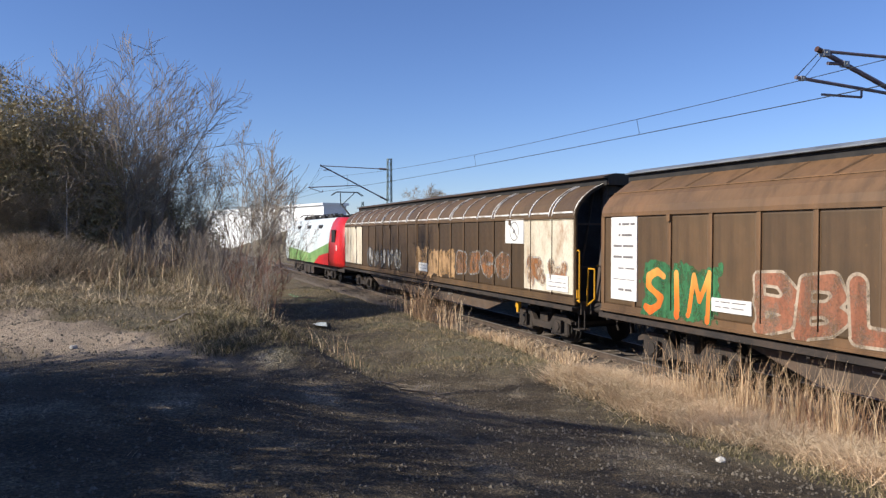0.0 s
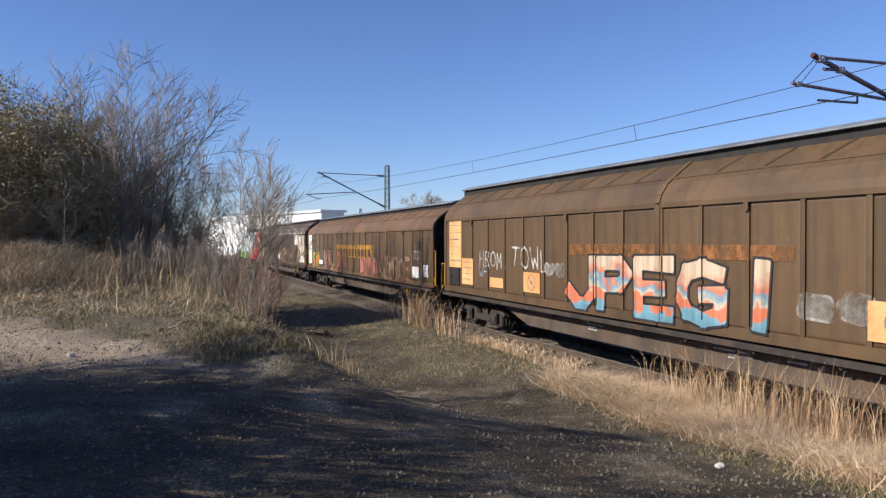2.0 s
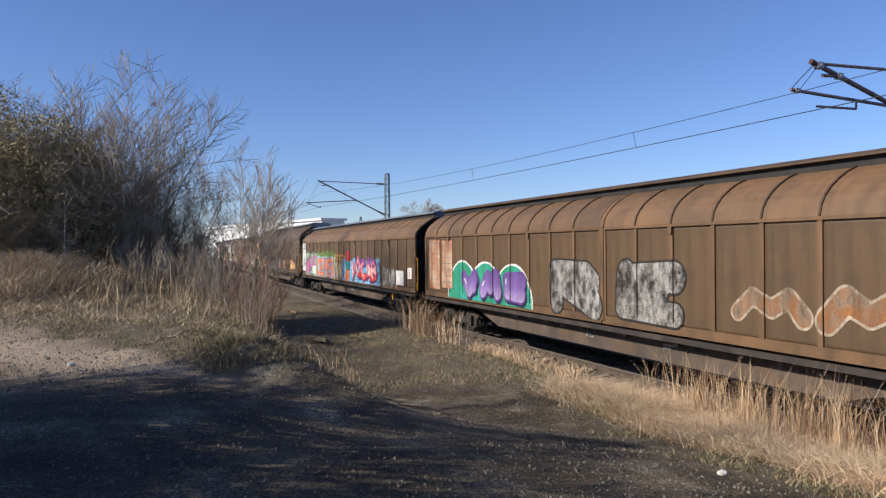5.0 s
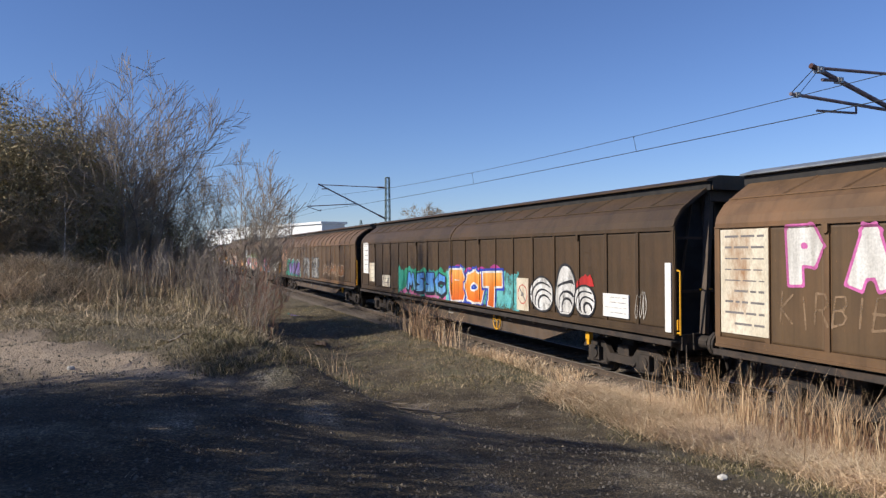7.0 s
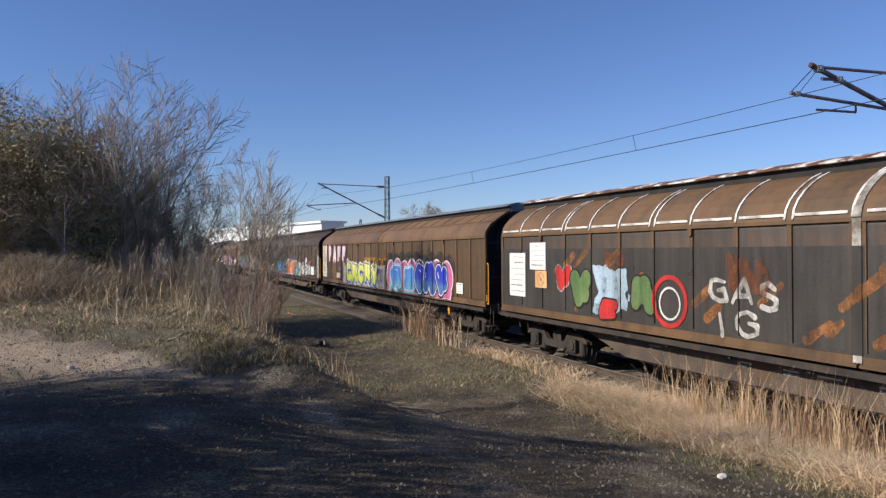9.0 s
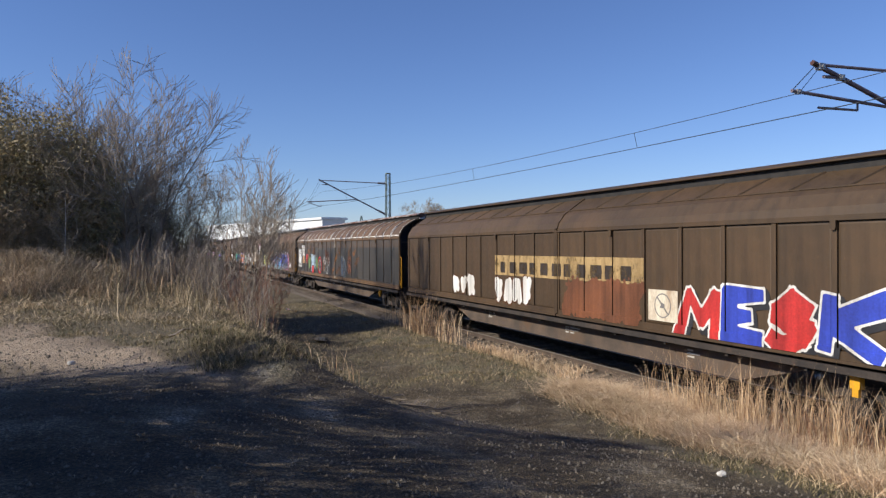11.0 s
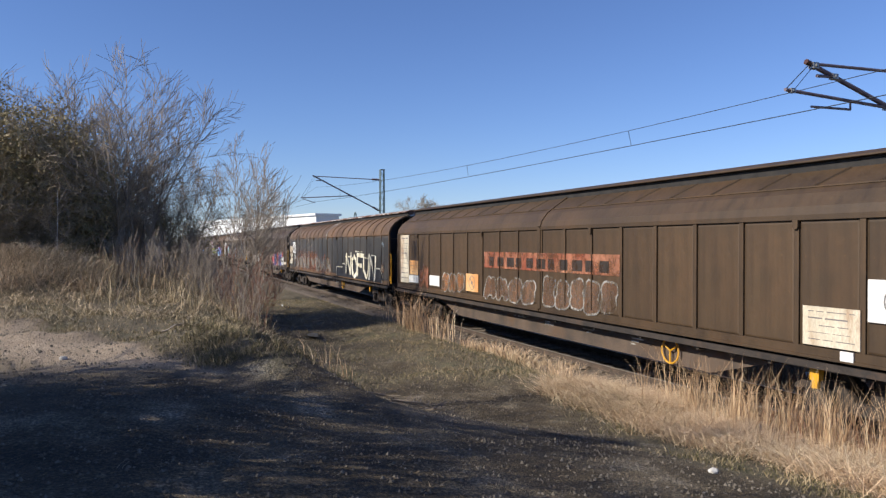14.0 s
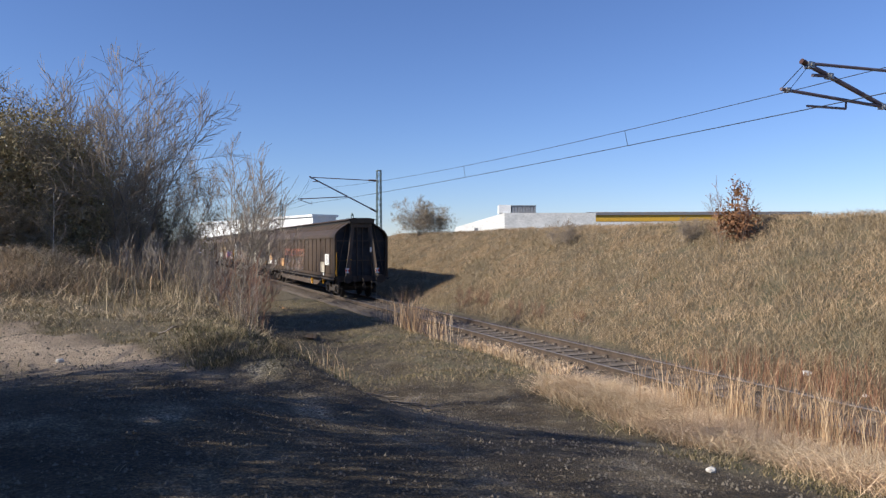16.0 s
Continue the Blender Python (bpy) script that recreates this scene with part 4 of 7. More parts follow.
def plant(kind, meshes, x, y, turn, scale, label, category, mats, group="", z=None):
    t = thing(kind, label, category, group)
    t.matrix_world = pose(x, y, float(height(x, y)) if z is None else z, 0, 0, turn) @ Matrix.Scale(scale, 4)
    st = part("stem_tangle" if kind == "scrub" else "trunk", meshes[0], mats[0], t)
    if kind == "scrub":
        st["kind"] = "stuff"
    part("crown", meshes[1], mats[1], t)
    return t


T_TALL = tree_meshes(3, 11, 7.0, 0.45, 1, 3, 0.68, r0=0.06, minr=0.0065, first=2)
T_SHADE = tree_meshes(5, 7, 6.8, 0.45, 1, 2, 0.7, r0=0.09, minr=0.012, first=3)
T_MID = tree_meshes(8, 8, 6.0, 0.42, 1, 2, 0.55, r0=0.042, minr=0.0065, first=2)
T_THICK = tree_meshes(12, 9, 5.0, 0.85, 2, 2, 0.9, 0.05, r0=0.045, minr=0.0065)
T_BRUSH = tree_meshes(21, 9, 2.0, 0.42, 1, 1, 0.5, r0=0.013, minr=0.0035)
T_SAP = tree_meshes(31, 1, 2.4, 0.08, 1, 1, 0.6, r0=0.03, minr=0.005)

TALL = "tall bare grey tree with many thin upright branches"
BESIDE = "bare trees beside the yard"
plant("bare_tree", T_TALL, -0.45, 25.0, 20, 1.0, TALL, "tree", (M_BARK, M_TWIG), BESIDE)
plant("bare_tree", T_TALL, 0.75, 27.0, 140, 0.68, TALL, "tree", (M_BARK, M_TWIG), BESIDE)
plant("bare_tree", T_TALL, -4.6, 27.8, 250, 0.92, TALL, "tree", (M_BARK, M_TWIG), BESIDE)
plant("bare_tree", T_MID, -2.6, 28.2, 70, 1.02, "slender bare tree above the dark thicket", "tree", (M_BARK, M_TWIG), BESIDE)
plant("bare_tree", T_MID, 3.5, 30.0, 10, 1.14, "slender bare tree with fine twigs", "tree", (M_BARK, M_TWIG), BESIDE)
plant("bare_tree", T_MID, 5.0, 36.0, 120, 1.02, "slender bare tree with fine twigs", "tree", (M_BARK, M_TWIG), BESIDE)
plant("bare_tree", T_MID, 6.7, 40.0, 200, 0.72, "small bare tree beside the track", "tree", (M_BARK, M_TWIG), BESIDE)
DENSE = "dense dark thicket of tangled bare branches"
for x, y, a, s in ((-4.2, 25.2, 0, 0.95), (-2.6, 26.8, 90, 0.98), (-5.6, 26.5, 200, 1.05), (-3.4, 23.6, 310, 0.6), (0.9, 26.2, 50, 0.5), (-1.5, 27.0, 160, 0.7)):
    plant("thicket", T_THICK, x, y, a, s, DENSE, "bush", (M_BARK, M_TWIGDARK), "thickets under the trees")
BR = "low scrub of thin dry stems"
for x, y, a, s, m in ((0.6, 22.5, 0, 0.9, M_TWIG), (1.5, 21.5, 80, 0.85, M_TWIG), (2.0, 21.0, 140, 1.0, M_TWIG), (2.4, 24.5, 220, 1.15, M_TWIGRED), (2.3, 18.4, 20, 1.0, M_TWIGRED), (1.5, 19.6, 220, 0.8, M_TWIG), (0.9, 20.6, 300, 0.9, M_TWIG), (-0.2, 21.4, 10, 0.75, M_TWIG), (0.0, 24, 60, 1.1, M_TWIG), (2.0, 16.6, 330, 0.6, M_TWIG), (3.0, 27, 100, 1.0, M_TWIGRED), (4.6, 31, 180, 1.0, M_TWIGRED), (-0.9, 23.4, 280, 0.8, M_TWIG)):
    plant("scrub", T_BRUSH, x, y, a, s, BR, "scrub", (m, m), "scrub at the yard edge")
plant("birch_sapling", T_SAP, -2.45, 22.6, 0, 1.0, "slim young birch with a pale stem on the heap", "sapling", (M_BIRCH, M_TWIG))
# trees behind and beside the camera, whose shade lies over the yard
SH = "bare tree beside the yard that shades it"
for x, y, a, s in ((-7.2, 8.7, 330, 0.95), (-6.4, 7.7, 15, 0.92), (-7.6, 7.0, 200, 1.02), (-6.8, 6.1, 40, 0.9), (-7.8, 5.1, 290, 0.85), (-7.6, 3.9, 160, 0.75), (-8.4, 2.8, 75, 0.75), (-8.6, 8.9, 230, 1.28)):
    plant("bare_tree", T_SHADE, x, y, a, s, SH, "tree", (M_BARK, M_TWIGDARK), "trees that shade the yard")
# growth on the railway bank
plant("bare_bush", T_THICK, 19.2, 30.2, 0, 0.3, "bare grey bush on the grassy bank", "bush", (M_BARK, M_TWIG), z=2.7)
plant("bare_bush", T_THICK, 19.6, 21.8, 50, 0.22, "bare grey bush on the grassy bank", "bush", (M_BARK, M_TWIG), z=2.9)
plant("round_bush", T_THICK, 20.6, 54.5, 30, 0.72, "rounded brown bush on top of the bank", "bush", (M_BARK, M_TWIGDARK))
plant("round_bush", T_THICK, 22.6, 55.5, 130, 0.6, "rounded brown bush on top of the bank", "bush", (M_BARK, M_TWIGDARK))
for x, y, s in ((13.8, 30.3, 0.6), (14.1, 28.8, 0.5), (13.8, 25.3, 0.45), (14.0, 23.8, 0.4), (14.1, 21.1, 0.3)):
    plant("scrub", T_BRUSH, x, y, x * 77, s, "low reddish scrub at the foot of the bank", "scrub", (M_TWIGRED, M_TWIGRED), "scrub at the foot of the bank")


def leaf_cloud(name, rs, centre, radii, n, size, shell=0.55):
    """Many small leaves scattered through an uneven crown."""
    d = rs.normal(0, 1, (n, 3))
    d /= np.linalg.norm(d, axis=1)[:, None]
    r = np.where(rs.rand(n) < 0.75, shell + (1 - shell) * rs.rand(n), rs.rand(n))
    lump = 1 + 0.18 * np.sin(5 * d[:, 0] + 3 * d[:, 1]) * np.cos(4 * d[:, 2]) + 0.13 * np.sin(11 * d[:, 0] + 2) * np.sin(9 * d[:, 2] + 7 * d[:, 1])
    p = np.array(centre) + d * np.array(radii) * (r * lump)[:, None]
    u, w = rs.normal(0, 1, (n, 3)), rs.normal(0, 1, (n, 3))
    u /= np.linalg.norm(u, axis=1)[:, None]
    w = np.cross(u, w)
    w /= np.linalg.norm(w, axis=1)[:, None]
    k = (size * rs.uniform(0.6, 1.3, n))[:, None]
    V = np.stack([p - u * k, p + w * k * 0.45, p + u * k, p - w * k * 0.45], 1).reshape(-1, 3)
    o = np.arange(n) * 4
    F = np.concatenate([np.stack([o, o + 1, o + 2], -1), np.stack([o, o + 2, o + 3], -1)])
    return raw_mesh(name, V, F.tolist())


M_DRYLEAF = surface("dry_oak_leaves", (0.16, 0.075, 0.035), (0.30, 0.15, 0.07), 3, 0.8, 0, 20, relief=0)
M_IVY = surface("dull_evergreen_leaves", (0.2, 0.175, 0.075), (0.48, 0.385, 0.225), 1.3, 0.8, 0, 20, relief=0)
oak = plant("young_oak", T_BRUSH, 19.6, 19.4, 30, 1.25, "young oak holding brown dry leaves on the bank", "tree", (M_BARK, M_TWIGRED), z=2.75)
rs = np.random.RandomState(4)
part("foliage", leaf_cloud("foliage", rs, (0, 0, 0.75), (0.68, 0.68, 0.62), 1100, 0.06, 0.2), M_DRYLEAF, oak, "brown dry leaves")
part("upper_foliage", leaf_cloud("upper_foliage", rs, (0, 0, 1.55), (0.35, 0.35, 0.5), 220, 0.055, 0.1), M_DRYLEAF, oak, "brown dry leaves")
for x, y, rx, rz, n in ((-4.2, 24.2, 2.1, 2.85, 34000), (-2.4, 24.4, 1.7, 2.55, 26000), (-6.6, 25.4, 2.2, 3.0, 22000), (-1.35, 26.2, 1.1, 1.75, 8000), (-0.2, 26.9, 1.2, 1.4, 5000), (1.2, 27.2, 1.3, 1.0, 3500)):
    b = thing("ivy_thicket", "dull green and brown ivy-grown bush under the trees", "bush", "thickets under the trees", at=pose(x, y, float(height(x, y))))
    part("foliage", leaf_cloud("foliage", rs, (0, 0, rz * 0.95), (rx, rx * 0.8, rz), n, 0.05, 0.45), M_IVY, b)
    for nm, me, m in (("stem_tangle", T_THICK[0], M_BARK), ("twig_tangle", T_THICK[1], M_TWIGDARK)):
        ob = part(nm, me, m, b)
        ob["kind"] = "stuff"
        ob.matrix_basis = pose(0, 0, 0, 0, 0, x * 60) @ Matrix.Scale(rz * 0.33, 4)
# leaf masses added out of view on the left to block sun from the yard
for y, x, tall in ((0.8, -5.0, 1.8), (2.4, -5.2, 1.8), (4.0, -4.9, 1.75), (5.6, -5.1, 1.7), (7.2, -5.0, 1.7), (8.4, -5.5, 1.4)):
    b = thing("shade_hedge", "unseen dull green leaf mass added to shade the yard", "hedge", "hedge beside the yard", at=pose(x, y, float(height(x, y))))
    part("foliage", leaf_cloud("foliage", rs, (0, 0, tall * 0.92), (1.25, 1.25, tall), 6500, 0.12, 0.3), M_IVY, b)
for x, y, rx, rz, n in ((20.7, 54.3, 1.6, 1.5, 2200), (23.0, 55.2, 1.5, 1.2, 1500)):
    b = thing("brown_bush", "rounded brown bush on top of the bank", "bush", "bushes on the bank", at=pose(x, y, float(height(x, y))))
    part("foliage", leaf_cloud("foliage", rs, (0, 0, rz * 0.9), (rx, rx, rz), n, 0.06, 0.35), M_TWIG, b)


# ---- grass ----
def blade_material(name, stops, rough=0.85):
    m, nt, ln = node_mat(name)
    b = nt["Principled BSDF"]
    g = nt.new("ShaderNodeNewGeometry")
    c = ramp(nt, ln, g.outputs["Random Per Island"], stops)
    big = ramp(nt, ln, tex(nt, ln, 0.35, 4), [(0.35, (0.78, 0.8, 0.78)), (0.65, (1.15, 1.1, 1.05))])
    ln.new(mix(nt, ln, 1.0, c, big, "MULTIPLY"), b.inputs["Base Color"])
    b.inputs["Roughness"].default_value = rough
    return m


def blades(name, x, y, h, lean, width, rs, material, label, category="grass", z=None):
    """Bent grass blades as one mesh: root, a middle pair, a bent-over tip."""
    n = len(x)
    z = height(x, y) - 0.02 if z is None else z
    a = rs.uniform(0, 2 * np.pi, n)
    ln_ = lean * rs.uniform(0.3, 1.5, n) * h
    dx, dy = np.cos(a) * ln_, np.sin(a) * ln_
    wa = rs.uniform(0, 2 * np.pi, n)
    wx, wy = np.cos(wa) * width / 2, np.sin(wa) * width / 2
    root, mid, tip = np.stack([x, y, z], -1), np.stack([x + dx * 0.35, y + dy * 0.35, z + h * 0.6], -1), np.stack([x + dx, y + dy, z + h * rs.uniform(0.75, 1.0, n)], -1)
    w = np.stack([wx, wy, 0 * wx], -1)
    V = np.stack([root - w, root + w, mid + w * 0.8, mid - w * 0.8, tip], 1).reshape(-1, 3)
    o = np.arange(n) * 5
    quads = np.stack([o, o + 1, o + 2, o + 3], -1).tolist()
    tris = np.stack([o + 3, o + 2, o + 4], -1).tolist()
    me = bpy.data.meshes.new(name)
    me.from_pydata(V.tolist(), [], quads + tris)
    return tagged(part(name, me, material), label, category, kind="stuff")


G_STRAW = blade_material("bank_straw", [(0, (0.24, 0.17, 0.10)), (0.5, (0.38, 0.285, 0.178)), (1, (0.52, 0.41, 0.275))])
G_PALE = blade_material("pale_straw", [(0, (0.3, 0.19, 0.11)), (0.45, (0.58, 0.41, 0.26)), (0.8, (0.72, 0.55, 0.37)), (1, (0.84, 0.69, 0.5))])
G_LOW = blade_material("short_grass", [(0, (0.07, 0.07, 0.025)), (0.3, (0.14, 0.115, 0.055)), (0.6, (0.24, 0.19, 0.11)), (1, (0.45, 0.36, 0.235))])
G_TUFT = blade_material("tuft_straw", [(0, (0.12, 0.1, 0.05)), (0.35, (0.26, 0.205, 0.125)), (0.7, (0.45, 0.36, 0.235)), (1, (0.7, 0.58, 0.42))])
G_REED = blade_material("reed_stems", [(0, (0.32, 0.19, 0.1)), (0.5, (0.52, 0.36, 0.22)), (1, (0.72, 0.55, 0.37))])
G_BRAMBLE = blade_material("bramble_stalks", [(0, (0.2, 0.15, 0.1)), (0.5, (0.4, 0.315, 0.22)), (1, (0.62, 0.51, 0.37))])
G_RED = blade_material("red_brown_stems", [(0, (0.13, 0.055, 0.035)), (0.6, (0.25, 0.12, 0.07)), (1, (0.36, 0.22, 0.13))])


def clumped(rs, n, x0, x1, y0, y1, clumps, spread):
    cx, cy = rs.uniform(x0, x1, clumps), rs.uniform(y0, y1, clumps)
    i = rs.randint(0, clumps, n)
    return cx[i] + rs.normal(0, spread, n), cy[i] + rs.normal(0, spread, n)


def sow():
    rs = np.random.RandomState(17)
    x, y = clumped(rs, 190000, 13.2, 22.3, 3, 62, 16000, 0.16)
    keep = x > 13.3
    x, y = x[keep], y[keep]
    blades("bank_grass", x, y, rs.uniform(0.08, 0.32, len(x)), 1.3, 0.012, rs, G_STRAW, "dry straw-coloured grass covering the railway bank")
    # short grass on the verge and round the hump
    x, y = rs.uniform(-7, 9.2, 260000), 4 + 32 * rs.rand(260000) ** 1.4
    g, p = grassiness(x, y)
    patchy = np.clip(0.75 + 1.5 * waves(x, y, 2.2, 41) + 1.2 * waves(x, y, 5.5, 42), 0.12, 1.2)
    keep = rs.rand(len(x)) < np.clip(g - 0.15, 0, 1) * patchy
    x, y = x[keep], y[keep]
    blades("verge_grass", x, y, rs.uniform(0.03, 0.13, len(x)), 0.9, 0.012, rs, G_LOW, "short dull green and straw grass on the verge")
    x, y = clumped(rs, 9000, 0.6, 2.9, 9.9, 13.2, 260, 0.12)
    blades("verge_grass", x, y, rs.uniform(0.04, 0.2, len(x)), 1.0, 0.009, rs, G_LOW, "dull green and straw tufts on the hump")
    # straw and leaf litter lying over the bare ground
    x, y = rs.uniform(-4, 8.6, 42000), 4 + 22 * rs.rand(42000) ** 1.3
    g, p = grassiness(x, y)
    keep = rs.rand(len(x)) < 0.12 + 0.6 * smooth_step(9.5, 12, y) * (1 - p)
    x, y = x[keep], y[keep]
    blades("straw_litter", x, y, rs.uniform(0.02, 0.05, len(x)), 3.2, 0.006, rs, G_STRAW, "straw and stalk litter scattered over the ground", "litter")
    # tangled brambles over the heap
    x, y = clumped(rs, 9000, -6.0, -0.8, 19.8, 23.6, 500, 0.18)
    blades("bramble_stalks", x, y, rs.uniform(0.2, 0.6, len(x)), 1.6, 0.010, rs, G_BRAMBLE, "tangled grey-brown bramble stalks on the heap", "brambles")
    # taller dry tufts at the edge of the scrub
    x, y = clumped(rs, 30000, -7, 2.6, 15.5, 27, 420, 0.24)
    blades("dry_tufts", x, y, rs.uniform(0.05, 0.24, len(x)), 2.0, 0.012, rs, G_TUFT, "dry tufted grass below the trees")
    # pale lying straw and upright reeds beside the track
    x, y = clumped(rs, 64000, 6.9, 9.5, 4.4, 11.8, 800, 0.2)
    blades("lying_straw", x, y, rs.uniform(0.08, 0.36, len(x)), 2.2, 0.008, rs, G_PALE, "pale bent straw beside the track")
    x, y = clumped(rs, 2600, 8.5, 9.5, 14.0, 19.5, 60, 0.15)
    blades("lying_straw", x, y, rs.uniform(0.15, 0.5, len(x)), 0.6, 0.013, rs, G_PALE, "pale bent straw beside the track")
    x, y = clumped(rs, 1500, 8.1, 9.4, 5.5, 11.6, 75, 0.09)
    keep = x / y > 0.78
    x, y = x[keep], y[keep]
    blades("reeds", x, y, rs.uniform(0.4, 1.5, len(x)), 0.26, 0.009, rs, G_REED, "tall thin dry reeds beside the track", "reeds")
    x, y = clumped(rs, 900, 7.4, 9.6, 5.0, 11.2, 300, 0.18)
    keep = x / y > 0.74
    x, y = x[keep], y[keep]
    blades("reeds", x, y, rs.uniform(0.2, 0.75, len(x)), 0.45, 0.008, rs, G_REED, "tall thin dry reeds beside the track", "reeds")
    x, y = clumped(rs, 800, 8.2, 9.6, 4.4, 8.2, 120, 0.16)
    blades("reeds", x, y, rs.uniform(0.3, 1.15, len(x)), 0.35, 0.008, rs, G_RED, "reddish dry stems beside the track", "reeds")
    x, y = clumped(rs, 1300, 12.2, 13.7, 6.5, 14.0, 200, 0.3)
    blades("reeds", x, y, rs.uniform(0.2, 1.0, len(x)), 0.3, 0.009, rs, G_RED, "reddish dry stems at the foot of the bank", "reeds")
    x, y = clumped(rs, 170, 8.0, 9.2, 19.5, 25.5, 26, 0.16)
    blades("weeds", x, y, rs.uniform(0.6, 1.5, len(x)), 0.26, 0.013, rs, G_PALE, "tall dry weeds beside the track", "weeds")
    x, y = 8.3 + rs.normal(0, 0.22, 190), 22.6 + rs.normal(0, 0.4, 190)
    blades("weeds", x, y, rs.uniform(0.4, 1.8, len(x)), 0.42, 0.012, rs, G_REED, "dense clump of tall dry weeds beside the track", "weeds")
    x, y = clumped(rs, 420, -1.5, 2.6, 16.5, 21.5, 40, 0.16)
    blades("weeds", x, y, rs.uniform(0.3, 1.1, len(x)), 0.5, 0.010, rs, G_TUFT, "bleached dead stalks on the rough grass", "weeds")
    x, y = clumped(rs, 45, 2.6, 3.4, 12.6, 14.2, 4, 0.12)
    blades("weeds", x, y, rs.uniform(0.35, 0.95, len(x)), 0.3, 0.011, rs, G_PALE, "thin dry weeds on the hump", "weeds")
    x, y = clumped(rs, 420, -1.0, 3.0, 18.5, 26.5, 60, 0.35)
    blades("weeds", x, y, rs.uniform(0.3, 1.5, len(x)) , 0.45, 0.012, rs, G_REED, "tall dry weeds in front of the scrub", "weeds")


sow()


# ---- small things on the ground ----
def pebbles():
    rs = np.random.RandomState(23)
    n = 34000
    x, y = rs.uniform(-3, 7.5, n), 3.5 + 14 * rs.rand(n) ** 1.3
    g, p = grassiness(x, y)
    keep = g < 0.55
    x, y = x[keep], y[keep]
    z = height(x, y)
    r = 0.004 + 0.02 * rs.rand(len(x)) ** 4
    d = rs.uniform(0.6, 1.3, (len(x), 6)) * r[:, None]
    c = np.stack([x, y, z + r * 0.2], -1)
    e = np.eye(3)
    V = np.stack([c + d[:, k:k + 1] * e[k // 2] * (1 if k % 2 == 0 else -1) for k in range(6)], 1).reshape(-1, 3)
    o = np.arange(len(x)) * 6
    F = np.concatenate([np.stack([o + a, o + b, o + q], -1) for a, b, q in ((0, 2, 4), (2, 1, 4), (1, 3, 4), (3, 0, 4), (2, 0, 5), (1, 2, 5), (3, 1, 5), (0, 3, 5))])
    me = bpy.data.meshes.new("gravel")
    me.from_pydata(V.tolist(), [], F.tolist())
    tagged(part("gravel", me, surface("pale_gravel", (0.08, 0.065, 0.048), (0.22, 0.19, 0.15), 6, 0.95, 0, 50)), "loose pale gravel on the bare yard", "gravel", kind="stuff")


pebbles()


def stone(x, y, r, label, mat, seed, flat_by=0.6):
    rnd = random.Random(seed)
    b = bmesh.new()
    bmesh.ops.create_icosphere(b, subdivisions=2, radius=r)
    for v in b.verts:
        k = 1 + 0.22 * math.sin(7 * v.co.x / r + seed) * math.cos(5 * v.co.y / r) + rnd.uniform(-0.06, 0.06)
        v.co = Vector((v.co.x * k, v.co.y * k * 0.85, v.co.z * k * flat_by))
    ob = tagged(part("stone", b, mat), label, "stone")
    ob.location = (x, y, float(height(x, y)) + r * flat_by * 0.5)


M_STONE = surface("pale_stone", (0.5, 0.47, 0.42), (0.72, 0.69, 0.63), 12, 0.9)
stone(5.47, 5.77, 0.055, "small pale stone at the grass edge", M_STONE, 3)
stone(1.6, 10.9, 0.07, "grey field stone in the grass", M_CONC, 4)
stone(-1.1, 11.2, 0.06, "grey field stone on the path", M_CONC, 5)
stone(13.75, 11.6, 0.12, "white crumpled litter at the bank foot", M_WHITE, 6, 0.5)
stone(13.4, 9.9, 0.07, "white crumpled litter at the bank foot", M_WHITE, 7, 0.5)


def puddle(x, y, rx, ry, turn, seed):
    rnd = random.Random(seed)
    b = bmesh.new()
    n = 28
    ph = rnd.uniform(0, 6)
    pts = []
    for k in range(n):
        a = k * 2 * math.pi / n
        m = 1 + 0.25 * math.sin(3 * a + ph) + 0.12 * math.sin(7 * a)
        pts.append((rx * m * math.cos(a), ry * m * math.sin(a)))
    b.faces.new([b.verts.new((u, v, 0)) for u, v in pts])
    ob = tagged(part("puddle", b, M_WATER), "shallow muddy puddle in the worn lane", "puddle", "puddles in the lane", "structure")
    ob.matrix_world = pose(x, y, float(height(x, y)) + 0.012, 0, 0, turn)


M_WATER = bpy.data.materials.new("muddy_water")
M_WATER.use_nodes = True
wb = M_WATER.node_tree.nodes["Principled BSDF"]
wb.inputs["Base Color"].default_value = (0.03, 0.027, 0.022, 1)
wb.inputs["Roughness"].default_value = 0.04
puddle(4.6, 21.7, 0.24, 0.55, 10, 1)
puddle(5.5, 20.6, 0.16, 0.5, -8, 2)
puddle(6.0, 31.5, 0.4, 1.6, 5, 3)


def fallen_branch(x, y, L, turn, seed):
    rnd = random.Random(seed)
    segs = []
    a = radians(turn)
    p = (x, y, float(height(x, y)) + 0.03)
    d = (math.cos(a), math.sin(a), 0.05)
    for k in range(6):
        d = bent(d, 0.16, 0.0, rnd)
        q = (p[0] + d[0] * L / 6, p[1] + d[1] * L / 6, 0)
        q = (q[0], q[1], float(height(q[0], q[1])) + 0.03 + 0.05 * rnd.random())
        r = 0.022 * (1 - k / 8)
        add_tube(segs, p, q, r, r * 0.85)
        if k > 0:
            e = branched(d, 0.8, rnd)
            t = (q[0] + e[0] * 0.3, q[1] + e[1] * 0.3, q[2] + abs(e[2]) * 0.15)
            add_tube(segs, q, t, r * 0.6, 0.004)
        p = q
    tagged(part("fallen_branch", tube_mesh("fallen_branch", segs), M_TWIG), "bare fallen branch lying on the dirt", "branch", "fallen branches")


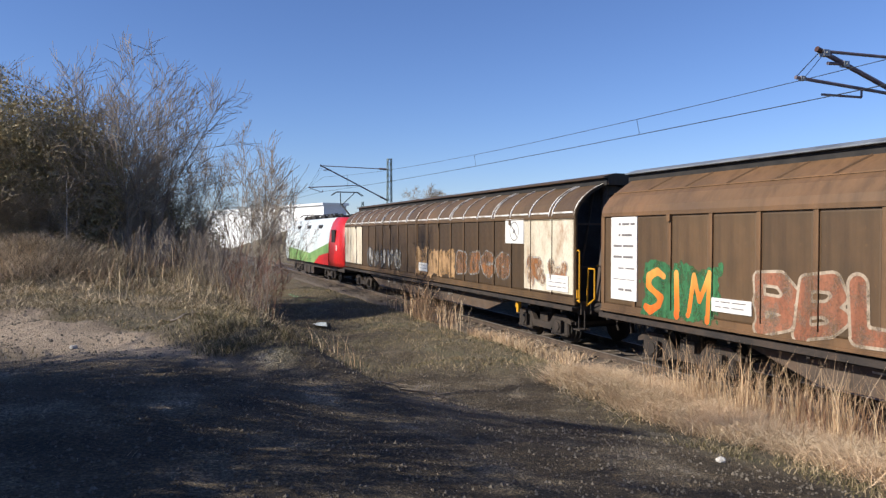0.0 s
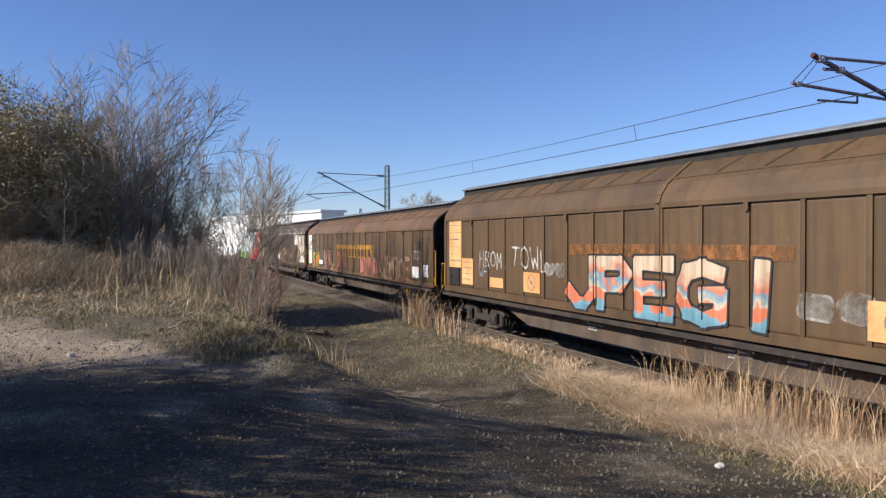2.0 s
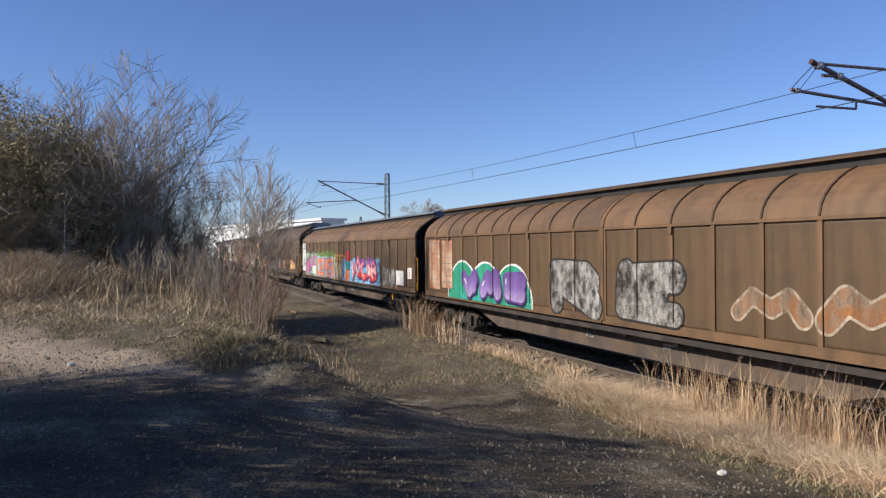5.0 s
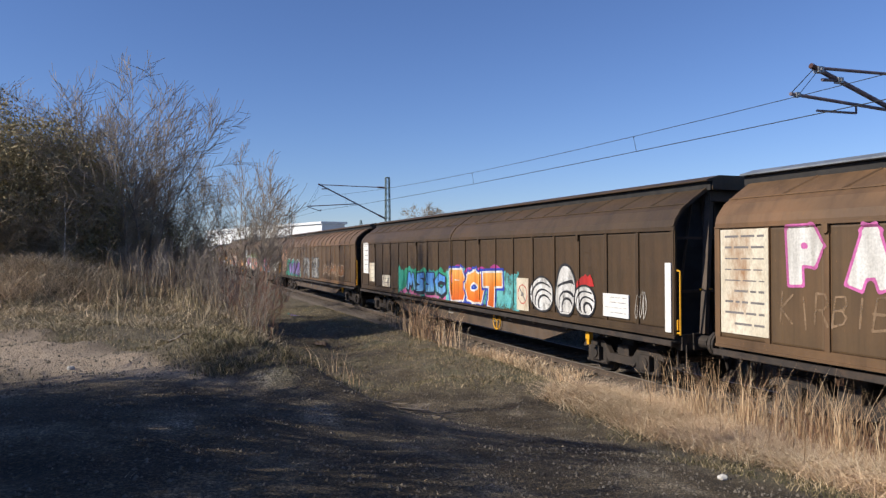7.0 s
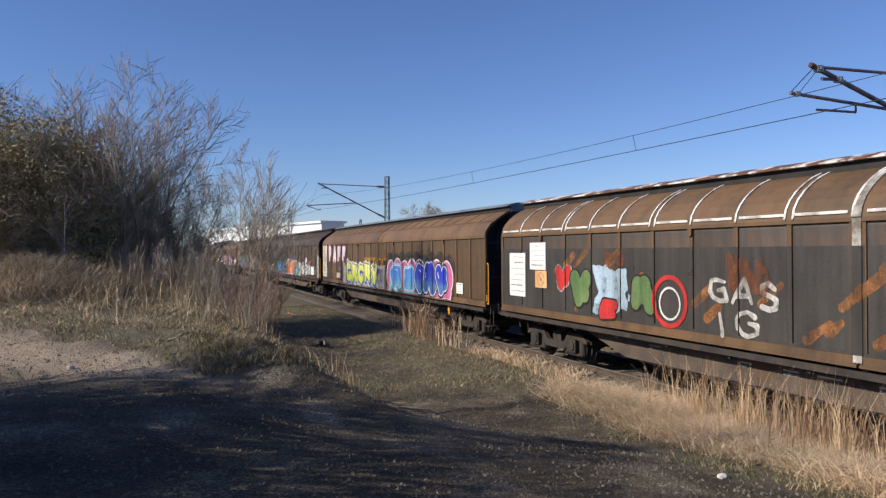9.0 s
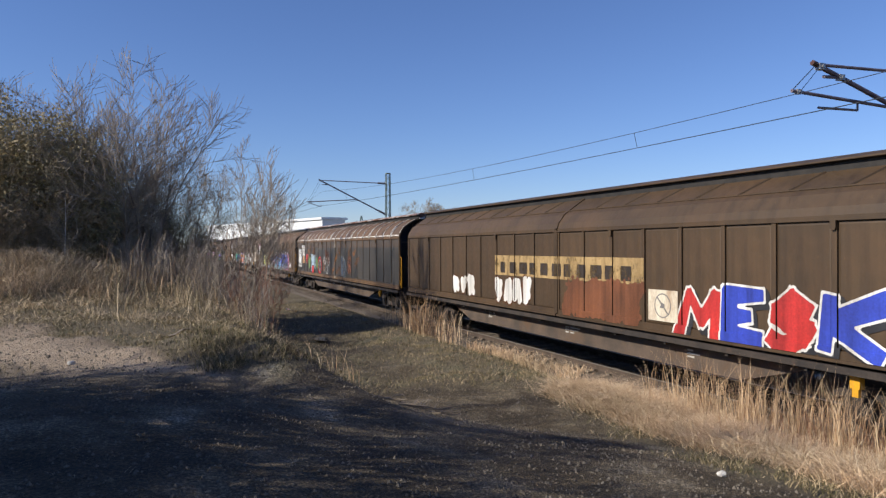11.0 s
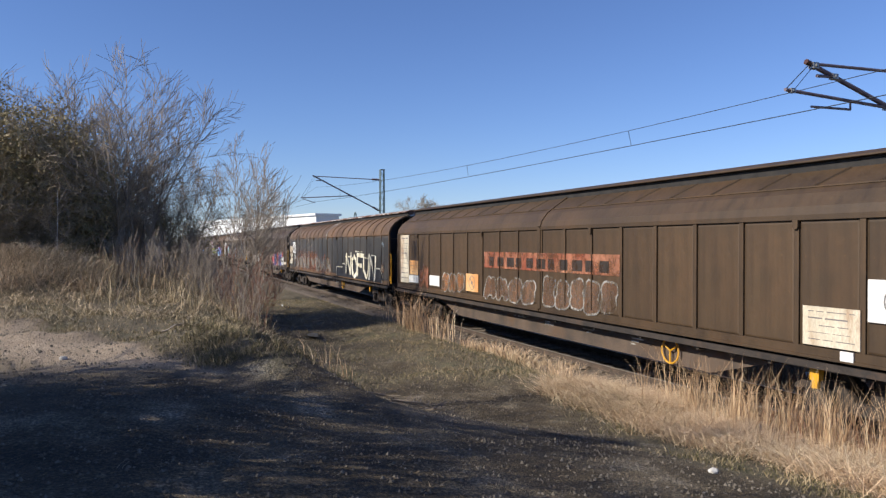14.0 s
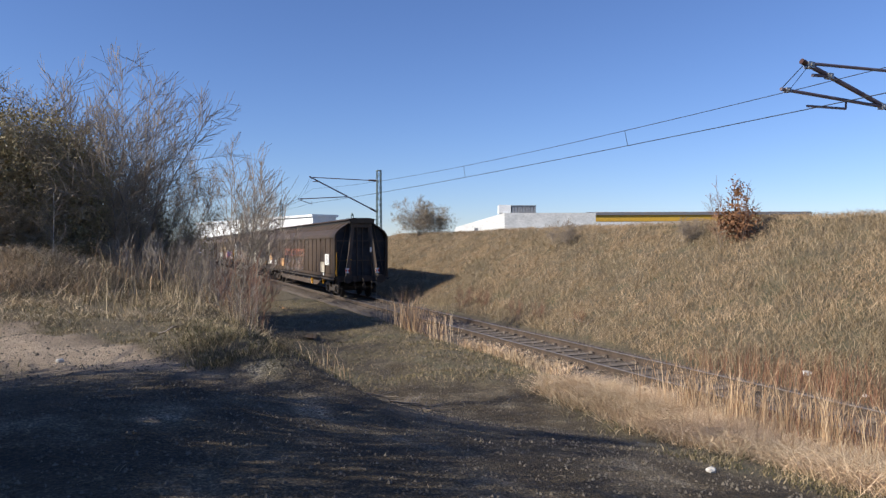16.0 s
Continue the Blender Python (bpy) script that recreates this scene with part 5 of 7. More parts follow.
for k, (x, y, L, a) in enumerate(((2.9, 9.9, 0.9, -20), (3.2, 9.6, 0.8, 15), (3.0, 10.3, 0.7, -50), (3.6, 9.3, 0.6, -70), (0.2, 12.5, 0.9, 30), (13.9, 21.2, 1.0, 60), (14.2, 21.0, 0.9, 110), (14.0, 20.6, 0.8, 20))):
    fallen_branch(x, y, L, a, 60 + k)


# ---- plates and painted letters on the wagons ----
def spray(name, c1, c2=None, wear=0.0, scale=1.2):
    """Sprayed paint; wear: how much of it has flaked off to show the wall."""
    c2 = c2 or tuple(v * 0.8 for v in c1)
    m = surface(name, c1, c2, scale, 0.55, 0, 25, relief=0.03, dist=0.002)
    nt, ln = m.node_tree.nodes, m.node_tree.links
    base = nt["Principled BSDF"].inputs["Base Color"]
    run = ramp(nt, ln, tex(nt, ln, 3.2, 6, (1, 1.6, 0.12)), [(0.38, (1.04, 1.04, 1.04)), (0.68, (0.6, 0.58, 0.55))])
    ln.new(mix(nt, ln, 1.0, base.links[0].from_socket, run, "MULTIPLY"), base)
    if wear:
        a = ramp(nt, ln, tex(nt, ln, 3.2, 8, (1, 1, 0.7), 0.75), [(wear - 0.12, (0, 0, 0)), (wear + 0.12, (1, 1, 1))])
        ln.new(a, nt["Principled BSDF"].inputs["Alpha"])
    return m


def fade(name, stops, z0=1.2, z1=2.35, wobble=0.5, wear=0.0):
    """Sprayed paint that changes colour from the foot of a piece to its top."""
    m = spray(name, stops[0][1], None, wear)
    nt, ln = m.node_tree.nodes, m.node_tree.links
    base = nt["Principled BSDF"].inputs["Base Color"]
    sep = nt.new("ShaderNodeSeparateXYZ")
    ln.new(nt.new("ShaderNodeTexCoord").outputs["Object"], sep.inputs[0])
    up = nt.new("ShaderNodeMapRange")
    up.inputs["From Min"].default_value, up.inputs["From Max"].default_value = z0, z1
    ln.new(sep.outputs["Z"], up.inputs["Value"])
    add = nt.new("ShaderNodeMath")
    add.operation = "MULTIPLY_ADD"
    ln.new(tex(nt, ln, 2.3, 2), add.inputs[0])
    add.inputs[1].default_value = wobble
    shift = nt.new("ShaderNodeMath")
    shift.operation = "SUBTRACT"
    ln.new(up.outputs[0], add.inputs[2])
    ln.new(add.outputs[0], shift.inputs[0])
    shift.inputs[1].default_value = wobble / 2
    run = ramp(nt, ln, tex(nt, ln, 3.2, 6, (1, 1.6, 0.12)), [(0.38, (1.04, 1.04, 1.04)), (0.68, (0.62, 0.6, 0.57))])
    ln.new(mix(nt, ln, 1.0, ramp(nt, ln, shift.outputs[0], stops), run, "MULTIPLY"), base)
    return m


S_WHITESPRAY = spray("white_spray", (0.8, 0.79, 0.76), (0.66, 0.65, 0.62))
S_BLACKSPRAY = spray("black_spray", (0.02, 0.02, 0.025), (0.035, 0.035, 0.04))
S_CHALK = spray("chalk_paint", (0.62, 0.6, 0.56), None, 0.40)
S_CHALKWHITE = spray("chalk_white_spray", (0.78, 0.77, 0.75), None, 0.36)
S_CREAMLINE = spray("cream_spray", (0.78, 0.70, 0.48), (0.8, 0.78, 0.68), 0, 3)
S_RED = spray("red_spray", (0.6, 0.035, 0.03), (0.42, 0.03, 0.03))
S_BLUE = spray("blue_spray", (0.035, 0.07, 0.5), (0.03, 0.05, 0.36))
S_ROYAL = fade("royal_blue_spray", [(0.0, (0.05, 0.14, 0.5)), (0.3, (0.09, 0.2, 0.42)), (0.5, (0.035, 0.07, 0.5)), (0.9, (0.02, 0.04, 0.46))])
S_STEELBLUE = spray("steel_blue_spray", (0.07, 0.2, 0.42), (0.2, 0.34, 0.5))
S_OVERGREY = spray("grey_overpaint", (0.066, 0.058, 0.05), (0.045, 0.041, 0.037), 0.27, 0.7)
S_NAVY = spray("navy_spray", (0.02, 0.025, 0.07))
S_PLUM = spray("plum_spray", (0.10, 0.02, 0.09), (0.2, 0.03, 0.16))
S_PURPLE = spray("purple_spray", (0.16, 0.06, 0.3))
S_PINK = spray("pink_spray", (0.62, 0.15, 0.34), (0.5, 0.13, 0.3))
S_PINKLINE = spray("pink_line_spray", (0.68, 0.16, 0.45))
S_MAGENTA = spray("magenta_spray", (0.5, 0.06, 0.3), None, 0.35)
S_MINT = spray("mint_spray", (0.28, 0.42, 0.28), (0.36, 0.48, 0.36))
S_GRASSGREEN = spray("grass_green_spray", (0.16, 0.26, 0.04), None, 0.38)
S_GREEN = spray("green_spray", (0.05, 0.2, 0.08), None, 0.42)
S_GREENTEAL = spray("green_teal_spray", (0.03, 0.28, 0.15), (0.04, 0.36, 0.3))
S_TEAL = spray("teal_spray", (0.04, 0.36, 0.33))
S_AQUA = spray("aqua_spray", (0.18, 0.58, 0.58), (0.1, 0.42, 0.45), 0.43)
S_SMOKE = spray("dark_mist_spray", (0.05, 0.045, 0.045), None, 0.47)
S_SKYBLUE = spray("sky_blue_spray", (0.14, 0.45, 0.72), (0.3, 0.6, 0.8))
S_PALEBLUE = spray("pale_blue_spray", (0.42, 0.55, 0.66), None, 0.36)
S_ORANGE = fade("orange_spray", [(0.0, (0.7, 0.13, 0.02)), (0.5, (0.78, 0.24, 0.03)), (0.9, (0.82, 0.4, 0.1))])
S_CYAN = fade("cyan_spray", [(0.0, (0.25, 0.5, 0.6)), (0.4, (0.1, 0.3, 0.66)), (0.9, (0.06, 0.2, 0.62))])
S_LILAC = fade("lilac_spray", [(0.0, (0.42, 0.36, 0.5)), (0.4, (0.2, 0.12, 0.36)), (0.9, (0.1, 0.05, 0.2))])


def spots(m, c1, c2, size):
    """Round sprayed dots in two sizes over the paint."""
    nt, ln = m.node_tree.nodes, m.node_tree.links
    base = nt["Principled BSDF"].inputs["Base Color"]
    col = base.links[0].from_socket
    g = nt.new("ShaderNodeTexCoord")
    for c, k in ((c1, 1.0), (c2, 1.9)):
        v = nt.new("ShaderNodeTexVoronoi")
        v.inputs["Scale"].default_value = size * k
        ln.new(g.outputs["Object"], v.inputs["Vector"])
        col = mix(nt, ln, ramp(nt, ln, v.outputs["Distance"], [(0.27, (1, 1, 1)), (0.31, (0, 0, 0))]), col, c)
    ln.new(col, base)


S_CEMER = spray("coral_spray", (0.78, 0.27, 0.27), (0.82, 0.24, 0.03), 0, 3.0)
spots(S_CEMER, (0.85, 0.22, 0.02), (0.66, 0.07, 0.1), 3.2)
S_KOMROE = spray("faded_peach_spray", (0.36, 0.165, 0.08), (0.36, 0.31, 0.24), 0.45, 1.1)
S_VOCAB = fade("red_pink_spray", [(0.05, (0.5, 0.03, 0.04)), (0.3, (0.72, 0.06, 0.07)), (0.5, (0.85, 0.5, 0.5)), (0.72, (0.8, 0.25, 0.28)), (0.95, (0.22, 0.05, 0.24))], wobble=1.5)
S_REGI = fade("coral_cream_blue_spray", [(0.0, (0.12, 0.27, 0.36)), (0.2, (0.16, 0.33, 0.42)), (0.24, (0.6, 0.17, 0.09)), (0.45, (0.6, 0.2, 0.11)), (0.5, (0.55, 0.47, 0.36)), (0.62, (0.15, 0.3, 0.4)), (0.7, (0.58, 0.18, 0.1)), (0.92, (0.58, 0.45, 0.33))], wobble=0.9)
S_LIME = fade("lime_spray", [(0.0, (0.36, 0.45, 0.07)), (0.35, (0.55, 0.6, 0.10)), (0.8, (0.68, 0.7, 0.24))])
S_MOSS = spray("moss_spray", (0.10, 0.18, 0.06), (0.18, 0.25, 0.1))
S_SALMON = spray("salmon_spray", (0.32, 0.12, 0.065), (0.38, 0.16, 0.09), 0.45)
S_PALE = spray("pale_spray", (0.5, 0.4, 0.3), None, 0.42)
S_PINKWORN = spray("worn_pink_spray", (0.5, 0.2, 0.16), None, 0.47)
S_TAN = spray("tan_spray", (0.3, 0.2, 0.12), None, 0.40)
S_GREYSPRAY = spray("grey_spray", (0.4, 0.4, 0.41), (0.3, 0.3, 0.32))
S_GREYBLUE = spray("grey_blue_spray", (0.12, 0.15, 0.19), None, 0.40)
S_DARKLINE = spray("dark_line_spray", (0.03, 0.026, 0.024), None, 0.36)
S_WORNWHITE = spray("worn_white_spray", (0.5, 0.48, 0.45), None, 0.52)
S_WORNGREY = spray("worn_grey_spray", (0.24, 0.22, 0.19), None, 0.44)
S_WORNPEACH = spray("worn_peach_spray", (0.58, 0.36, 0.18), None, 0.44)
S_WORNORANGE = spray("worn_orange_spray", (0.36, 0.15, 0.05), None, 0.50)
S_WORNSALMON = spray("worn_salmon_spray", (0.34, 0.14, 0.08), None, 0.48)
S_WORNRUST = spray("worn_rust_spray", (0.24, 0.08, 0.03), None, 0.55)
S_WORNCREAM = spray("worn_cream_spray", (0.42, 0.33, 0.22), None, 0.44)
S_WORNBROWN = spray("worn_brown_spray", (0.19, 0.1, 0.055), None, 0.48)
S_YELLOWBAND = spray("yellow_band_paint", (0.4, 0.19, 0.025), (0.5, 0.26, 0.04), 0.42)
S_CREAMBAND = spray("cream_band_paint", (0.48, 0.33, 0.15), None, 0.38)
S_REDBAND = spray("faded_red_band_paint", (0.3, 0.085, 0.045), (0.46, 0.22, 0.13), 0.45)
S_BANDTEXT = spray("band_text_paint", (0.05, 0.036, 0.028), None, 0.42)
S_RUSTFIELD = spray("rust_field_paint", (0.22, 0.08, 0.035), (0.15, 0.06, 0.03), 0.25)
S_RUSTPLATE = spray("rusty_plate_paint", (0.55, 0.42, 0.3), (0.38, 0.13, 0.05), 0, 1.6)
M_PRINT = plain("printed_ink", (0.2, 0.185, 0.18), 0.6)
LIFT = {}
WALL_X = -1.456


def lift(w):
    """Each new coat of paint lies a hair over the last one."""
    LIFT[w.name] = LIFT.get(w.name, 0) + 1
    return WALL_X - 0.0002 * LIFT[w.name]


STEP = (HALF - 0.12) / 10


def wall_depth(y, z, tall):
    """How far out the wall's surface lies: panels, posts, centre strap, sill and rail."""
    z = 1.13 + (z - 1.13) / tall
    yy = np.where(y > HALF + 0.01, y - HALF - 0.02, y) - 0.05
    post = np.abs((yy + STEP / 2) % STEP - STEP / 2) < 0.0485
    x = np.where(post | (z < 1.345), -1.4545, -1.4385)
    x = np.where(z > 3.16, -1.4715, x)
    return np.where(np.abs(y - HALF) < 0.074, -1.4755, np.where(z < 1.18, -1.4765, x))


def coat(w, name, d0, d1, z0, z1, dist, mat, label="", parent=None):
    """Paint laid over the wall's relief wherever dist(d, z) is below 0."""
    tall = 1.12 if w is WAGONS[2] else 1.0
    out = lift(w) - WALL_X
    size = min(d1 - d0, z1 - z0)
    res = min(0.036, max(0.011, size / 26))
    z0, d0, d1 = max(z0, 1.184), max(d0, 0.02), min(d1, LB - 0.02)
    ds = list(np.linspace(d0, d1, max(3, int((d1 - d0) / res))))
    for k in range(10):
        for half in (0.05, HALF + 0.07):
            for e in (-0.064, -0.047, 0.047, 0.064):
                ds.append(LB - (half + k * STEP + e))
    ds += [LB - HALF - 0.078, LB - HALF - 0.07, LB - HALF + 0.07, LB - HALF + 0.078]
    ds = np.array(sorted(v for v in ds if d0 <= v <= d1))
    ds = ds[np.concatenate([[True], np.diff(ds) > 0.001])]
    edge = 1.13 + 0.215 * tall
    zs = np.array(sorted(list(np.linspace(z0, z1, max(3, int((z1 - z0) / res)))) + [v for v in (edge - 0.004, edge + 0.004) if z0 < v < z1]))
    D, Z = np.meshgrid(ds, zs, indexing="ij")
    F = dist(D, Z)
    verts, ids, faces = [], {}, []

    def corner(i, j):
        if (i, j) not in ids:
            ids[i, j] = len(verts)
            verts.append((ds[i], zs[j]))
        return ids[i, j]

    def cross(a, b):
        key = (a, b) if a < b else (b, a)
        if key not in ids:
            (i, j), (k, m) = key
            t = F[i, j] / (F[i, j] - F[k, m])
            ids[key] = len(verts)
            verts.append((ds[i] + (ds[k] - ds[i]) * t, zs[j] + (zs[m] - zs[j]) * t))
        return ids[key]

    inside = F < 0
    some = inside[:-1, :-1] | inside[1:, :-1] | inside[:-1, 1:] | inside[1:, 1:]
    for i, j in zip(*np.nonzero(some)):
        ring_ = ((i, j), (i + 1, j), (i + 1, j + 1), (i, j + 1))
        poly = []
        for a, b in zip(ring_, ring_[1:] + ring_[:1]):
            if inside[a]:
                poly.append(corner(*a))
            if inside[a] != inside[b]:
                poly.append(cross(a, b))
        y_mid = LB - (ds[i] + ds[i + 1]) / 2
        off = abs(((y_mid - HALF - 0.02 if y_mid > HALF + 0.01 else y_mid) - 0.05 + STEP / 2) % STEP - STEP / 2)
        joint = 0.048 < off < 0.063 and zs[j] > edge and abs(y_mid - HALF) > 0.11
        if len(poly) > 2 and not joint:
            faces.append(poly)
    if not faces:
        return None
    P = np.array(verts)
    X = wall_depth(LB - P[:, 0], P[:, 1], tall) + out
    me = bpy.data.meshes.new(name)
    me.from_pydata(np.stack([X, LB - P[:, 0], P[:, 1]], -1).tolist(), [], faces)
    return part(name, me, mat, parent or w, label)


# strokes of each letter on a grid of 8 by 8
FONT = {"A": "00 48 80|22 62", "B": "00 08 58 76 54 04|54 73 61 00", "C": "77 48 17 05 03 11 40 71", "D": "00 08 48 75 73 40 00",
        "E": "78 08 00 70|04 54", "F": "00 08 78|04 54", "G": "77 48 17 05 03 11 40 71 74 44", "H": "00 08|70 78|04 74", "I": "40 48",
        "J": "78 72 50 30 02", "K": "00 08|78 04 80", "L": "08 00 70", "M": "00 18 43 78 80", "N": "00 08 70 78", "O": "48 17 04 11 40 71 84 77 48",
        "P": "00 08 58 76 54 04", "R": "00 08 58 76 54 04|44 80", "S": "77 48 17 15 44 73 61 30 01", "T": "08 88|48 40", "U": "08 02 30 50 72 78",
        "V": "08 40 88", "W": "08 20 44 60 88", "X": "08 80|00 88", "Y": "08 44 88|44 40", "Z": "08 88 00 80", "2": "06 28 68 86 00 80",
        "0": "48 17 04 11 40 71 84 77 48", "1": "26 48 40", "8": "44 17 48 77 44 11 40 71 44", "-": "24 64", ".": "40 41", "!": "48 43|40 41"}


def segments(paths, d0, d1, z0, z1, r, rnd, wild):
    """Strokes given on the unit square, set into a box on the wall, a little turned and pulled about."""
    L, h = d1 - d0, z1 - z0
    lean = rnd.uniform(-0.12, 0.12) * wild
    out = []
    for path in paths:
        pts = []
        for u, v in path:
            u, v = u + rnd.uniform(-0.05, 0.05) * wild, v + rnd.uniform(-0.05, 0.05) * wild
            pts.append((d0 + r + (L - 2 * r) * u + lean * (v - 0.5) * h, z0 + r + (h - 2 * r) * v))
        ends = [r * rnd.uniform(1 - 0.28 * wild, 1 + 0.22 * wild) for _ in pts]
        out += [(*p, *q, a, b) for p, q, a, b in zip(pts, pts[1:], ends, ends[1:])]
    return out


def stroke_dist(segs, sharp):
    """Distance to a set of strokes: square-cut if sharp, else rounded."""
    def dist(D, Z):
        best = np.full(np.shape(D), 9.0)
        for a, b, c, e, r0, r1 in segs:
            L = math.hypot(c - a, e - b) + 1e-6
            ux, uz = (c - a) / L, (e - b) / L
            t = (D - a) * ux + (Z - b) * uz
            s_ = np.abs((D - a) * uz - (Z - b) * ux)
            r = r0 + (r1 - r0) * np.clip(t / L, 0, 1)
            if sharp:
                f = np.maximum(np.abs(t - L / 2) - L / 2 - 0.75 * r, s_ - r)
            else:
                f = np.hypot(t - np.clip(t, 0, L), s_) - r
            best = np.minimum(best, f)
        return best
    return dist


def unit_paths(ch):
    return [[(int(p[0]) / 8, int(p[1]) / 8) for p in st.split()] for st in FONT[ch].split("|")]


def style_form(w, paths, d0, d1, z0, z1, fill, line, r, rnd, wild, sharp, edge=0.05, halo=None, drop=None, shine=None):
    """One sprayed letter or form: halo, block shadow, outline, fill and a few highlights."""
    segs = segments(paths, d0, d1, z0, z1, r, rnd, wild)
    dist = stroke_dist(segs, sharp)
    g = edge + 0.16
    bx = (d0 - g, d1 + g, z0 - g, z1 + g)
    if halo:
        coat(w, "halo", *bx, lambda D, Z: dist(D, Z) - edge - 0.07 - 0.02 * waves(D, Z, 9, 3), halo)
    if drop:
        coat(w, "block_shadow", *bx, lambda D, Z: np.minimum.reduce([dist(D - k * 0.03, Z + k * 0.028) for k in range(1, 4)]) - edge, drop)
    if line:
        coat(w, "letter_outline", *bx, lambda D, Z: dist(D, Z) - edge, line)
    ob = coat(w, "letter", *bx, dist, fill, "sprayed graffiti letter")
    if shine:
        a, b, c, e, r0, r1 = segs[0]
        k = rnd.uniform(0.1, 0.35)
        p = [(a + (c - a) * k, b + (e - b) * k, a + (c - a) * (k + 0.35), b + (e - b) * (k + 0.35), 0.16 * r, 0.1 * r)]
        p = [(q[0] - 0.4 * r, q[1] + 0.35 * r, q[2] - 0.4 * r, q[3] + 0.35 * r, q[4], q[5]) for q in p]
        coat(w, "highlight", *bx, stroke_dist(p, False), shine)
    return ob


def word(w, d0, d1, z0, z1, text, fill, line, fat=0.145, sharp=True, wild=1.0, **more):
    rnd = random.Random(len(text) * 7 + int(d0 * 10))
    slot = (d1 - d0) / len(text)
    for k, ch in enumerate(text):
        r = fat * min(slot, (z1 - z0) * 0.95) * (0.82 if ch in "MWNR8B" else 1.0)
        c = d0 + (k + 0.5) * slot
        half = slot * (0.3 if ch == "I" else 0.54)
        up = rnd.uniform(-0.04, 0.04) * wild
        style_form(w, unit_paths(ch), c - half, c + half, z0 + up, z1 + up, fill, line, r, rnd, wild, sharp, **more)


def tag(w, d0, d1, z0, z1, text, fill, bold=0.045):
    rnd = random.Random(5 + int(d0 * 10))
    slot = (d1 - d0) / len(text)
    for k, ch in enumerate(text):
        r = max(0.009, bold * min(z1 - z0, slot * 1.3))
        up = rnd.uniform(-0.1, 0.1) * (z1 - z0)
        segs = segments(unit_paths(ch), d0 + k * slot, d0 + (k + 0.86) * slot, z0 + up, z1 + up, r, rnd, 1.3)
        coat(w, "scrawled_letter", d0 + (k - 0.2) * slot, d0 + (k + 1.1) * slot, z0 + up - 0.05, z1 + up + 0.05, stroke_dist(segs, False), fill)


def flat(bm, x, pts):
    """One flat painted shape of (d, z) points."""
    bm.faces.new([bm.verts.new((x, LB - d, z)) for d, z in pts])


def plate(w, d0, d1, z0, z1, mat, lines=0):
    d0, d1 = min(d0, d1), max(d0, d1)
    x = lift(w)
    b = bmesh.new()
    box(b, x - 0.003, x + 0.02, LB - d1, LB - d0, z0, z1)
    p = part("data_plate", b, mat, w, "pale data plate")
    LIFT[w.name] += 11
    if lines:
        rnd = random.Random(int(d0 * 100))
        b = bmesh.new()
        h = (z1 - z0) / (lines + 0.6)
        for k in range(lines):
            z = z1 - (k + 0.75) * h
            d = d0 + rnd.choice((0.1, 0.1, 0.3)) * (d1 - d0)
            tall = h * rnd.choice((0.08, 0.12, 0.2))
            while d < d1 - 0.16 * (d1 - d0):
                e = min(d + rnd.uniform(0.06, 0.4) * (d1 - d0), d1 - 0.08 * (d1 - d0))
                flat(b, x - 0.0045, [(d, z), (e, z), (e, z + tall), (d, z + tall)])
                d = e + 0.05 * (d1 - d0)
        part("print", b, M_PRINT, p)["kind"] = "stuff"
    return x - 0.0045


def ring(w, d0, d1, z0, z1, mat, width=0.03):
    dc, zc, rd, rz = (d0 + d1) / 2, (z0 + z1) / 2, (d1 - d0) / 2, (z1 - z0) / 2
    coat(w, "ring_mark", d0 - 0.02, d1 + 0.02, z0 - 0.02, z1 + 0.02, lambda D, Z: np.abs(np.hypot((D - dc) / rd, (Z - zc) / rz) * rd - rd + width / 2) - width / 2, mat, "painted ring")


def sign(w, d0, d1, z0, z1, mat, ink=None):
    """A plate with a barred ring on it."""
    x = plate(w, d0, d1, z0, z1, mat)
    dc, zc, r = (d0 + d1) / 2, (z0 + z1) / 2, min(d1 - d0, z1 - z0) * 0.40
    mark = part("ring_mark", ring_mesh(LB - dc, zc, r, r * 0.1, x), ink or M_PRINT, w)
    for name, pts in (("bar_mark", ((-0.7, 0.6), (-0.6, 0.7), (0.7, -0.6), (0.6, -0.7))), ("hump_mark", ((-0.35, -0.2), (0.25, -0.2), (0.25, 0.12), (-0.1, 0.25)))):
        b = bmesh.new()
        flat(b, x - (0.0004 if name == "bar_mark" else 0.0008), [(dc + u * r, zc + v * r) for u, v in pts])
        part(name, b, M_PRINT, w)


def field(w, d0, d1, z0, z1, mat):
    """A sprayed patch with an uneven, cloudy outline."""
    seed = int(d0 * 37 + z1 * 11) % 1000
    dc, zc, a, b = (d0 + d1) / 2, (z0 + z1) / 2, (d1 - d0) / 2, (z1 - z0) / 2
    coat(w, "painted_field", d0 - 0.1, d1 + 0.1, z0 - 0.1, z1 + 0.1, lambda D, Z: np.maximum(np.abs(D - dc) - a, np.abs(Z - zc) - b) + 0.03 + 0.2 * waves(D, Z, 7, seed) + 0.1 * waves(D, Z, 26, seed + 1), mat, "sprayed colour patch")


